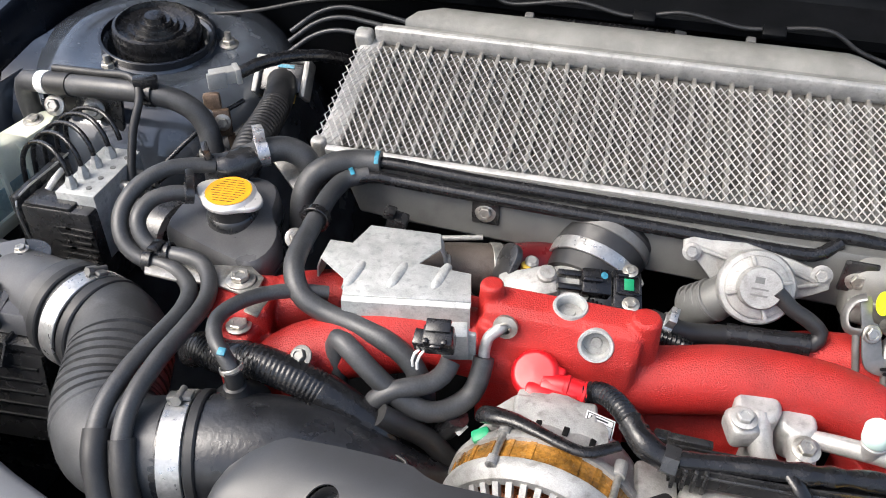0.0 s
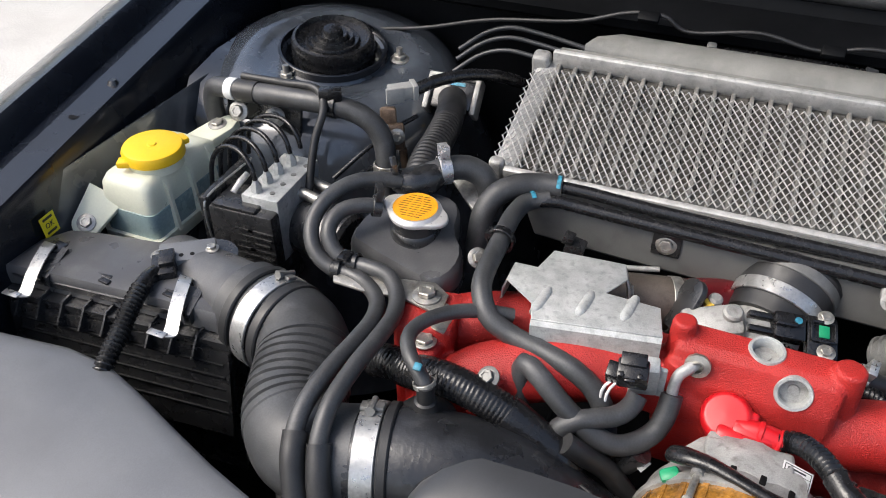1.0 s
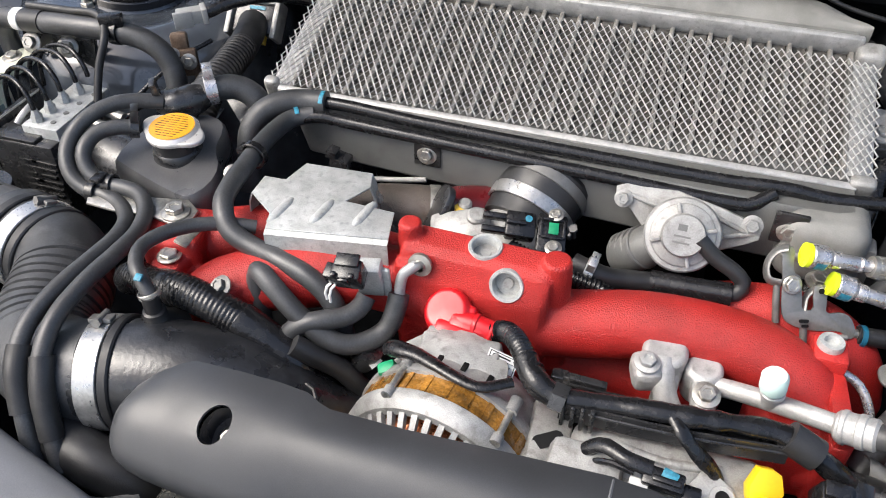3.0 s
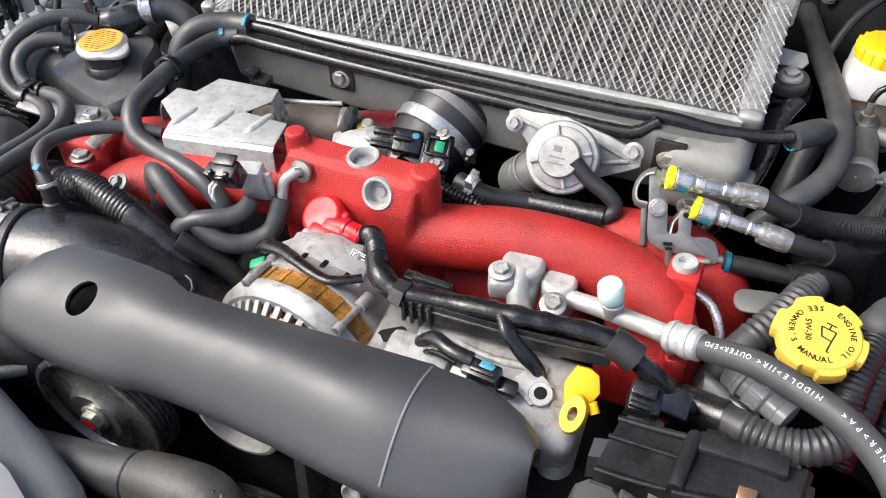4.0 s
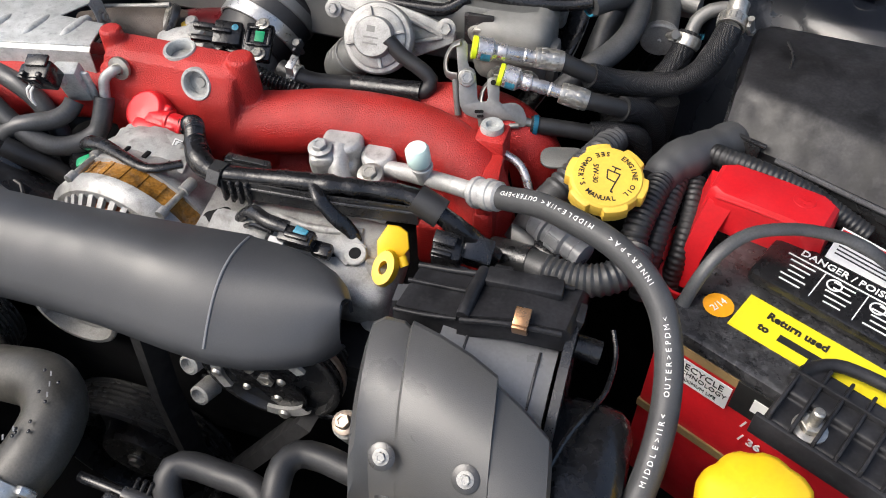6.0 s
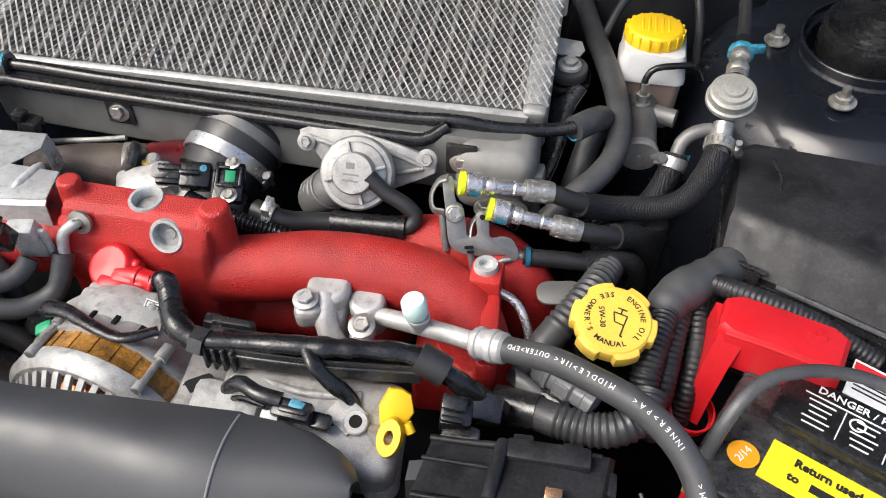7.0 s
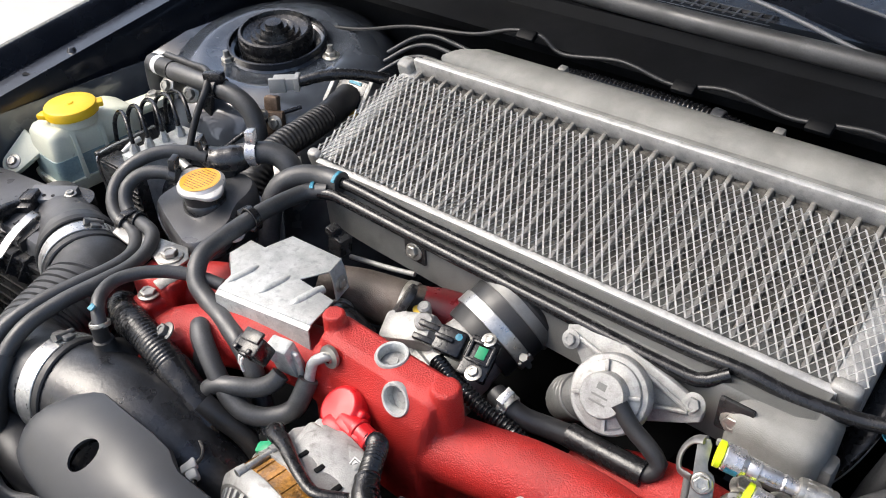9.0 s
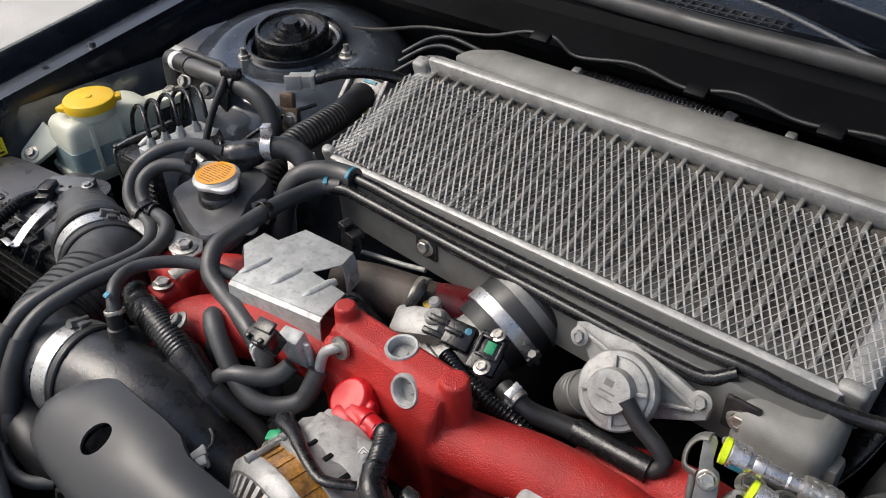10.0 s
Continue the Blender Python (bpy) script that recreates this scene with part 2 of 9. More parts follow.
CONCRETE = material("pale_concrete", (0.58, 0.56, 0.515), 0.85, vary=0.14, scale=3, bump=0.5, bump_scale=160, spots=0.3, spot_color=(0.42, 0.405, 0.375), grain=0.55)
BELT = material("belt_rubber", (0.016, 0.016, 0.017), 0.6, vary=0.3)
FIN = material("cooler_fins", (0.165, 0.155, 0.138), 0.6, metal=0.25, vary=0.5, scale=160, spots=0.5, spot_color=(0.19, 0.15, 0.11))
GLASS = material("windscreen_glass", (0.02, 0.022, 0.025), 0.06, vary=0.05, spec=0.8)


# ---- builders ----
def finish(name, bm, mat, smooth=40.0):
    bmesh.ops.recalc_face_normals(bm, faces=bm.faces)
    me = bpy.data.meshes.new(name)
    bm.to_mesh(me)
    bm.free()
    me.materials.append(mat)
    if smooth:
        me.polygons.foreach_set("use_smooth", [True] * len(me.polygons))
        me.set_sharp_from_angle(angle=radians(smooth))
    return me


ORIGIN = {}


def thing(name, at, label, category, group="", kind=""):
    """An Empty at the thing's base, which parents its parts."""
    ob = new(name)
    ob.empty_display_size = 0.02
    ob.location = at
    ORIGIN[ob] = V(at)
    return tagged(ob, label, category, group, kind)


def part(name, bm, mat, parent, label="", smooth=40.0):
    """A bmesh in world metres as one mesh under a thing or a part."""
    o = ORIGIN[parent]
    bmesh.ops.translate(bm, verts=bm.verts, vec=-o)
    ob = new(name, finish(name, bm, mat, smooth))
    ob.parent = parent
    ORIGIN[ob] = o
    return tagged(ob, label)


def single(name, bm, mat, label, category, group="", kind="", smooth=40.0):
    """A thing of one mesh, its origin at the middle of its base."""
    xs = [v.co for v in bm.verts]
    o = V(((min(c.x for c in xs) + max(c.x for c in xs)) / 2, (min(c.y for c in xs) + max(c.y for c in xs)) / 2, min(c.z for c in xs)))
    bmesh.ops.translate(bm, verts=bm.verts, vec=-o)
    ob = new(name, finish(name, bm, mat, smooth))
    ob.location = o
    ORIGIN[ob] = o
    return tagged(ob, label, category, group, kind)


def axes(z, x=(1, 0, 0)):
    """A turn whose third axis is z."""
    z = V(z).normalized()
    x = V(x)
    if abs(z.dot(x.normalized())) > 0.95:
        x = V((0, 1, 0))
    y = z.cross(x).normalized()
    x = y.cross(z)
    return Matrix((x, y, z)).transposed().to_4x4()


def put(at, z=(0, 0, 1), x=(1, 0, 0)):
    return Matrix.Translation(V(at)) @ axes(z, x)


def join(*bms):
    """Several bmeshes as one."""
    me = bpy.data.meshes.new("join")
    out = bms[0]
    for b in bms[1:]:
        b.to_mesh(me)
        out.from_mesh(me)
        b.free()
    bpy.data.meshes.remove(me)
    return out


def box(size, m=None, bevel=0.0, seg=2):
    """A box with rounded edges, standing on its base's middle."""
    bm = bmesh.new()
    bmesh.ops.create_cube(bm, size=1.0)
    for v in bm.verts:
        v.co = V((v.co.x * size[0], v.co.y * size[1], (v.co.z + 0.5) * size[2]))
    if bevel:
        bmesh.ops.bevel(bm, geom=bm.edges[:], offset=bevel, segments=seg, affect="EDGES", profile=0.5)
    if m is not None:
        bmesh.ops.transform(bm, matrix=m, verts=bm.verts)
    return bm


def lathe(profile, m=None, seg=32, lobes=0, depth=0.0, arc=(0.0, 360.0)):
    """A turned form from (radius, height) pairs; lobes waves its rim."""
    bm = bmesh.new()
    full = abs(arc[1] - arc[0]) > 359
    n = seg if full else seg + 1
    rings = []
    for r, z in profile:
        if r <= 1e-6:
            rings.append([bm.verts.new((0, 0, z))])
            continue
        ring = []
        for i in range(n):
            a = radians(arc[0]) + radians(arc[1] - arc[0]) * i / seg
            k = 1.0
            if lobes:
                k = 1 - depth * max(0.0, -math.cos(lobes * a)) ** 0.7 if math.cos(lobes * a) < 0 else 1.0
            ring.append(bm.verts.new((r * k * math.cos(a), r * k * math.sin(a), z)))
        rings.append(ring)
    for a, b in zip(rings, rings[1:]):
        m_ = max(len(a), len(b))
        if m_ == 1:
            continue
        for i in range(m_ if full else m_ - 1):
            j = (i + 1) % m_
            if len(a) == 1:
                bm.faces.new((a[0], b[i], b[j]))
            elif len(b) == 1:
                bm.faces.new((a[i], b[0], a[j]))
            else:
                bm.faces.new((a[i], b[i], b[j], a[j]))
    if m is not None:
        bmesh.ops.transform(bm, matrix=m, verts=bm.verts)
    return bm


def cyl(r, h, m=None, seg=24, chamfer=0.0, r2=None):
    r2 = r if r2 is None else r2
    c = chamfer
    if c:
        return lathe([(0, 0), (r - c, 0), (r, c), (r2, h - c), (r2 - c, h), (0, h)], m, seg)
    return lathe([(0, 0), (r, 0), (r2, h), (0, h)], m, seg)


def rod(a, b, r, seg=20, r2=None, chamfer=0.0):
    a, b = V(a), V(b)
    return cyl(r, (b - a).length, put(a, b - a), seg, chamfer, r2)


def ring(r, w, t, m=None, seg=40, arc=(0.0, 360.0)):
    """A flat band round the z axis: outer radius r, width w along z, thickness t."""
    e = min(t, w) * 0.25
    return lathe([(r - t, -w / 2), (r - e, -w / 2), (r, -w / 2 + e), (r, w / 2 - e), (r - e, w / 2), (r - t, w / 2)], m, seg, arc=arc)


def spline(pts, step=6):
    """A smooth line through points, with its lengths."""
    p = [V(q) for q in pts]
    if len(p) == 2:
        return [p[0].lerp(p[1], i / step) for i in range(step + 1)]
    ext = [p[0] * 2 - p[1]] + p + [p[-1] * 2 - p[-2]]
    out = []
    for i in range(1, len(ext) - 2):
        a, b, c, d = ext[i - 1:i + 3]
        t0 = 0.0
        t1 = t0 + max(1e-5, (b - a).length) ** 0.5
        t2 = t1 + max(1e-5, (c - b).length) ** 0.5
        t3 = t2 + max(1e-5, (d - c).length) ** 0.5
        for k in range(step):
            t = t1 + (t2 - t1) * k / step
            a1 = a * ((t1 - t) / (t1 - t0)) + b * ((t - t0) / (t1 - t0))
            a2 = b * ((t2 - t) / (t2 - t1)) + c * ((t - t1) / (t2 - t1))
            a3 = c * ((t3 - t) / (t3 - t2)) + d * ((t - t2) / (t3 - t2))
            b1 = a1 * ((t2 - t) / (t2 - t0)) + a2 * ((t - t0) / (t2 - t0))
            b2 = a2 * ((t3 - t) / (t3 - t1)) + a3 * ((t - t1) / (t3 - t1))
            out.append(b1 * ((t2 - t) / (t2 - t1)) + b2 * ((t - t1) / (t2 - t1)))
    out.append(p[-1])
    return out


def even(line, ds):
    """The same line at even steps."""
    acc = [0.0]
    for a, b in zip(line, line[1:]):
        acc.append(acc[-1] + (b - a).length)
    n = max(2, int(acc[-1] / ds))
    out, k = [], 0
    for i in range(n + 1):
        s = acc[-1] * i / n
        while k < len(acc) - 2 and acc[k + 1] < s:
            k += 1
        f = (s - acc[k]) / max(1e-9, acc[k + 1] - acc[k])
        out.append(line[k].lerp(line[k + 1], min(1.0, f)))
    return out, acc[-1]


def tube(pts, r, seg=16, ds=0.006, ribs=0.0, depth=0.0, span=None, taper=None, flat=1.0, cap=True, lumpy=0.0, sharp=False):
    """A hose along pts. ribs: the pitch of its corrugation over span (parts of its length); taper: radius factors along it."""
    if ribs:
        ds = min(ds, ribs / 8 if sharp else ribs / 5)
    line, length = even(spline(pts, 10), ds)
    bm = bmesh.new()
    rings = []
    up = None
    for i, c in enumerate(line):
        t = (line[min(i + 1, len(line) - 1)] - line[max(i - 1, 0)]).normalized()
        if up is None:
            up = V((0, 0, 1)) if abs(t.z) < 0.9 else V((0, 1, 0))
        side = t.cross(up).normalized()
        up = side.cross(t).normalized()
        s = i / (len(line) - 1)
        k = 1.0
        if taper:
            f = s * (len(taper) - 1)
            j = min(int(f), len(taper) - 2)
            k = taper[j] + (taper[j + 1] - taper[j]) * (f - j)
        if ribs and (span is None or span[0] <= s <= span[1]):
            w = math.cos(2 * math.pi * s * length / ribs)
            if sharp:
                w = 1.0 if w > -0.62 else -1.0
            k *= 1 + depth * w
        if lumpy:
            k *= 1 + lumpy * noise.noise(c * 90)
        rr = r * k
        rings.append([bm.verts.new(c + (side * math.cos(a) + up * math.sin(a) * flat) * rr) for a in [2 * math.pi * q / seg for q in range(seg)]])
    for a, b in zip(rings, rings[1:]):
        for q in range(seg):
            bm.faces.new((a[q], a[(q + 1) % seg], b[(q + 1) % seg], b[q]))
    if cap:
        bm.faces.new(rings[0])
        bm.faces.new(rings[-1])
    return bm


def plate(outline, thick, m=None, bevel=0.0):
    """A sheet cut to an outline in x and y, thick along z, its top at z = 0 of m."""
    bm = bmesh.new()
    vs = [bm.verts.new((x, y, 0)) for x, y in outline]
    f = bm.faces.new(vs)
    if f.normal.z < 0:
        f.normal_flip()
    ext = bmesh.ops.extrude_face_region(bm, geom=[f])
    bmesh.ops.translate(bm, verts=[g for g in ext["geom"] if isinstance(g, bmesh.types.BMVert)], vec=(0, 0, -thick))
    bmesh.ops.recalc_face_normals(bm, faces=bm.faces)
    if bevel:
        es = [e for e in bm.edges if abs(e.verts[0].co.z - e.verts[1].co.z) < 1e-6]
        bmesh.ops.bevel(bm, geom=es, offset=bevel, segments=2, affect="EDGES", profile=0.5)
    if m is not None:
        bmesh.ops.transform(bm, matrix=m, verts=bm.verts)
    return bm


def loft(sections, close=True, cap=True):
    """A skin over sections, each a list of as many points."""
    bm = bmesh.new()
    rows = [[bm.verts.new(p) for p in s] for s in sections]
    n = len(rows[0])
    for a, b in zip(rows, rows[1:]):
        for i in range(n if close else n - 1):
            bm.faces.new((a[i], a[(i + 1) % n], b[(i + 1) % n], b[i]))
    if cap and close:
        bm.faces.new(rows[0])
        bm.faces.new(rows[-1])
    return bm


def thicken(bm, t):
    bmesh.ops.recalc_face_normals(bm, faces=bm.faces)
    bmesh.ops.solidify(bm, geom=bm.faces[:], thickness=t)
    return bm


def settle(bm, voxel=0.002, rounds=6, cutters=()):
    """Overlapping solids fused into one casting with softened joints; cutters are bored out of it."""
    obs = []
    for b in (bm, *cutters):
        bmesh.ops.recalc_face_normals(b, faces=b.faces)
        me = bpy.data.meshes.new("casting")
        b.to_mesh(me)
        b.free()
        obs.append(bpy.data.objects.new("casting", me))
        scene.collection.objects.link(obs[-1])
    body = obs[0]
    if voxel:
        md = body.modifiers.new("fuse", "REMESH")
        md.mode, md.voxel_size = "VOXEL", voxel
        md = body.modifiers.new("soften", "SMOOTH")
        md.factor, md.iterations = 0.5, rounds
    for c in obs[1:]:
        md = body.modifiers.new("bore", "BOOLEAN")
        md.operation, md.object, md.solver = "DIFFERENCE", c, "EXACT"
    bpy.context.view_layer.update()
    me = bpy.data.meshes.new_from_object(body.evaluated_get(bpy.context.evaluated_depsgraph_get()))
    out = bmesh.new()
    out.from_mesh(me)
    bpy.data.meshes.remove(me)
    for ob in obs:
        me = ob.data
        bpy.data.objects.remove(ob)
        bpy.data.meshes.remove(me)
    return out


BOLTS = {}


def bolt(parent, at, z=(0, 0, 1), r=0.0065, h=0.005, mat=None, name="bolt", flange=1.55):
    """A flanged hex bolt; alike bolts share one mesh."""
    mat = mat or STEEL
    key = (round(r, 5), round(h, 5), mat.name, flange)
    if key not in BOLTS:
        bm = lathe([(0, 0), (r * flange, 0), (r * flange, h * 0.2), (r * 1.15, h * 0.35), (r * 0.95, h * 0.36)], None, 20)
        bm = join(bm, lathe([(r * 0.98, h * 0.3), (r, h * 0.35), (r, h * 0.92), (r * 0.9, h), (r * 0.55, h), (r * 0.5, h * 0.86), (0, h * 0.86)], None, 6))
        BOLTS[key] = finish(name, bm, mat, 30)
    ob = new(name, BOLTS[key])
    ob.parent = parent
    m = put(at, z)
    m.translation -= ORIGIN[parent]
    ob.matrix_basis = m
    return ob


def rounded(w, d, r, n=5):
    """The outline of a rounded rectangle about the origin."""
    out = []
    for cx, cy, a0 in ((w / 2 - r, d / 2 - r, 0), (-w / 2 + r, d / 2 - r, 90), (-w / 2 + r, -d / 2 + r, 180), (w / 2 - r, -d / 2 + r, 270)):
        for i in range(n + 1):
            a = radians(a0 + 90 * i / n)
            out.append((cx + r * math.cos(a), cy + r * math.sin(a)))
    return out


def words(text, size, m, mat, parent, name="print", align="CENTER", depth=0.0002, bold=0.0):
    """Lettering with the built-in font, as a mesh lying on m's plane."""
    cu = bpy.data.curves.new(name, "FONT")
    cu.body, cu.size, cu.align_x, cu.align_y, cu.extrude, cu.resolution_u = text, size, align, "CENTER", depth, 2
    cu.offset = bold
    tmp = bpy.data.objects.new(name, cu)
    me = bpy.data.meshes.new_from_object(tmp)
    bpy.data.objects.remove(tmp)
    me.materials.clear()
    me.materials.append(mat)
    ob = new(name, me)
    ob.parent = parent
    mm = m.copy()
    mm.translation -= ORIGIN[parent]
    ob.matrix_basis = mm
    ORIGIN[ob] = ORIGIN[parent]
    return ob


def hose(name, pts, r, label, mat=None, category="hose", group="", **kw):
    return single(name, tube(pts, r, **kw), mat or RUBBER, label, category, group)


def band(parent, at, along, r, w=0.012, t=0.0012, mat=None, screw=(0, 0, 1), name="hose_clamp"):
    """A worm-drive clamp round a hose: band, housing and screw head."""
    m = put(at, along)
    bm = ring(r + t, w, t + 0.001, m)
    d = V(screw) - V(along).normalized() * V(screw).dot(V(along).normalized())
    d.normalize()
    ax = V(along).normalized()
    ta = ax.cross(d).normalized()
    b = part(name, bm, mat or STEEL, parent)
    q = V(at) + d * (r + t)
    s = part("clamp_screw", join(box((w * 1.05, 0.010, 0.0034), put(q, d, ax), 0.001),
                                 rod(q + d * 0.0028 - ta * 0.009, q + d * 0.0028 + ta * 0.006, 0.0026, 12),
                                 rod(q + d * 0.0028 + ta * 0.006, q + d * 0.0028 + ta * 0.010, 0.0040, 6)), CAST_DARK, b)
    for k in range(7):
        turn = Matrix.Rotation(-(0.010 + 0.0042 * k) / r, 4, ax)
        part("slot", box((w * 0.55, 0.0014, 0.0005), put(V(at) + (turn @ d) * (r + t), turn @ d, ax)), CAST_DARK, b)
    return b


def spring_clip(parent, at, along, r, out=(0, 0, 1), mat=None, w=0.012):
    """A spring-band clamp with two raised ears."""
    ax = V(along).normalized()
    d = V(out) - ax * V(out).dot(ax)
    d.normalize()
    ta = ax.cross(d)
    q = V(at) + d * (r + 0.001)
    bm = ring(r + 0.0018, w, 0.0015, put(at, along), 28)
    for s in (-0.006, 0.006):
        bm = join(bm, box((w * 0.8, 0.0014, 0.011), put(q + ta * s, d, ax), 0.0004))
    bm = join(bm, box((w * 0.8, 0.0134, 0.0014), put(q + d * 0.0105, d, ax), 0.0004))
    return part("spring_clamp", bm, mat or STEEL, parent)

# ---- the ground and the car's body ----
g = bmesh.new()
bmesh.ops.create_grid(g, x_segments=2, y_segments=2, size=400.0)
single("ground", g, CONCRETE, "pale sunlit concrete yard round the car", "ground", kind="structure", smooth=0)


def sweep_y(section, ys, rise=0.0, lean=0.0, y0=0.5):
    """A section of (x, z) pairs carried along y, rising and leaning on the way."""
    return loft([[V((x + lean * (y - y0), y, z + rise * (y - y0))) for x, z in section] for y in ys], close=False, cap=False)


YS = [-0.1 + 0.1 * i for i in range(16)]
# left wing: inner flange, gutter, and the outer skin falling away
wing = thicken(sweep_y([(-0.722, 0.60), (-0.722, 0.90), (-0.724, 0.955), (-0.730, 0.968), (-0.765, 0.968), (-0.772, 0.962), (-0.785, 0.962), (-0.795, 0.985),
                        (-0.802, 0.990), (-0.815, 0.988), (-0.86, 0.965), (-0.93, 0.92), (-0.97, 0.86), (-0.985, 0.72), (-0.98, 0.45)], YS, 0.13, -0.12), -0.0012)
wing_left = single("wing_left", wing, PAINT, "dark blue-black painted front wing with a glossy outer skin", "wing", kind="structure", smooth=35)
# flat discs, the shade inside the holes given by colour
for y, z in ((0.536, 0.0), (0.30, 0.0)):
    part("drain_hole", lathe([(0, 0), (0.006, 0.0)], put((-0.748 - 0.12 * (y - 0.5), y, 0.9694 + 0.13 * (y - 0.5))), 20), DEEP_SHADE, wing_left)
part("grommet", lathe([(0, 0.005), (0.004, 0.005), (0.007, 0.0)], put((-0.755, 0.601, 0.9815)), 16), PLASTIC, wing_left)
wing = thicken(sweep_y([(0.66, 0.60), (0.665, 0.90), (0.672, 0.955), (0.68, 0.968), (0.725, 0.968), (0.745, 0.962), (0.755, 0.985), (0.775, 0.988), (0.82, 0.965),
                        (0.89, 0.92), (0.93, 0.86), (0.945, 0.72), (0.94, 0.45)], YS, 0.13, 0.10), 0.0012)
single("wing_right", wing, PAINT, "dark blue-black painted front wing with a glossy outer skin", "wing", kind="structure", smooth=35)
# near-black floor colour stands for the shade at the bay's bottom
single("bay_floor", box((1.42, 1.2, 0.02), Matrix.Translation((-0.02, 0.45, 0.42))), DEEP_SHADE, "black undertray below the engine", "undertray", kind="structure")
single("firewall", thicken(loft([[V((x, y, z)) for x in (-0.80, -0.5, -0.2, 0.1, 0.4, 0.80)] for y, z in
                                 ((0.96, 0.45), (0.97, 0.90), (0.965, 0.985), (0.93, 1.0), (0.905, 1.012), (0.90, 1.024), (0.93, 1.03), (0.962, 1.036), (0.966, 1.050), (0.985, 1.054), (1.03, 1.056))], close=False, cap=False), 0.002),
       BULKHEAD, "dark painted bulkhead behind the engine", "bulkhead", kind="structure", smooth=35)
single("front_crossmember", box((1.36, 0.05, 0.10), Matrix.Translation((-0.02, 0.085, 0.74)), 0.012), PLASTIC, "black radiator support across the nose", "crossmember", kind="structure")
single("bumper_back", box((1.6, 0.03, 0.5), Matrix.Translation((-0.02, -0.10, 0.35)), 0.01), PAINT, "dark painted nose of the car", "bumper", kind="structure")

# the open bonnet: hinged behind the bay and propped up over its rear half
hood = thicken(loft([[V((x, y + 0.03 * math.cos(x * 2.0) * (1.9 - z), z)) for x in [-0.74 + 0.185 * i for i in range(9)]] for y, z in ((1.10, 1.13), (1.02, 1.30), (0.90, 1.52), (0.77, 1.74), (0.66, 1.92), (0.63, 1.95))], close=False, cap=False), 0.02)
single("bonnet_open", hood, BULKHEAD, "dark painted bonnet propped open over the bay", "bonnet", kind="structure", smooth=50)

# bonnet seal, cowl and windscreen
strip = tube([(-0.78, 1.02, 1.02), (-0.5, 1.0, 1.045), (-0.3, 0.985, 1.060), (-0.18, 0.974, 1.062), (-0.05, 0.968, 1.062), (0.08, 0.967, 1.062), (0.2, 0.967, 1.059), (0.27, 0.968, 1.052), (0.4, 0.98, 1.03), (0.7, 1.02, 0.98)], 0.0115, 18, 0.02)
single("bonnet_seal", strip, RUBBER_DUSTY, "long black rubber bonnet seal along the bulkhead", "seal", kind="structure", smooth=60)
cowl = thing("cowl_panel", (0, 1.12, 1.05), "black cowl panel with a square grille below the windscreen", "cowl", kind="structure")
part("panel", thicken(loft([[V((x, y, z)) for x in (-0.78, -0.3, 0.1, 0.5, 0.78)] for y, z in ((0.985, 1.047), (1.0, 1.050), (1.02, 1.052), (1.20, 1.07), (1.28, 1.075))], close=False, cap=False), 0.002), PLASTIC, cowl)
gm = bmesh.new()
for i in range(26):
    gm = join(gm, box((0.0025, 0.040, 0.006), Matrix.Translation((-0.33 + 0.0125 * i, 1.028, 1.050)) @ pose(0, 0, 0, 6)))
for j in range(4):
    gm = join(gm, box((0.32, 0.0025, 0.006), Matrix.Translation((-0.172, 1.0095 + 0.0122 * j, 1.0485 + 0.0012 * j))))
part("grille", gm, PLASTIC_SKYLIT, cowl)
part("grille_frame", tube([(-0.345, 1.006, 1.053), (-0.1, 0.998, 1.053), (-0.02, 0.998, 1.053)], 0.0028, 8), PLASTIC_GREY, cowl)
# near-black sheet stands for the shade beneath the grille
part("grille_shadow_box", box((0.32, 0.040, 0.002), Matrix.Translation((-0.172, 1.028, 1.0505)) @ pose(0, 0, 0, 6)), DEEP_SHADE, cowl)
for i in range(7):
    part("side_grille_bar", box((0.0022, 0.046, 0.006), Matrix.Translation((0.214 + 0.0115 * i, 1.032, 1.056)) @ pose(0, 0, 0, 6)), DRUM, cowl)
for j in range(5):
    part("side_grille_bar", box((0.076, 0.0022, 0.006), Matrix.Translation((0.2485, 1.010 + 0.0112 * j, 1.055 + 0.0010 * j))), DRUM, cowl)
part("rim_bead", tube([(-0.30, 1.062, 1.070), (-0.043, 1.010, 1.085), (0.032, 1.002, 1.073), (0.075, 0.997, 1.064), (0.115, 0.992, 1.058), (0.15, 0.996, 1.056), (0.185, 1.02, 1.062), (0.23, 1.045, 1.072)], 0.0024, 10), DRUM, cowl, "thin pale bead along the cowl's edge")
part("moulded_hump", lathe([(0.0, 0.010), (0.012, 0.0095), (0.021, 0.006), (0.026, 0.0)], put((0.163, 1.012, 1.054), (0, -0.1, 1)) @ Matrix.Diagonal((1.3, 0.8, 1, 1)), 28), DRUM, cowl, "pale grey moulded hump")
wiper = thing("wiper_arm", (0.1, 1.15, 1.08), "flat dark blue-grey wiper arm resting on the cowl", "wiper")
part("arm", loft([[V((x, y, z)), V((x + 0.01, y + w, z + 0.006)), V((x + 0.01, y + w, z + 0.012)), V((x, y, z + 0.006))] for x, y, z, w in ((-0.05, 1.030, 1.080, 0.012), (0.0, 1.022, 1.077, 0.030), (0.05, 1.012, 1.070, 0.040), (0.10, 1.008, 1.062, 0.044), (0.14, 1.02, 1.060, 0.04))]), PAINT, wiper)
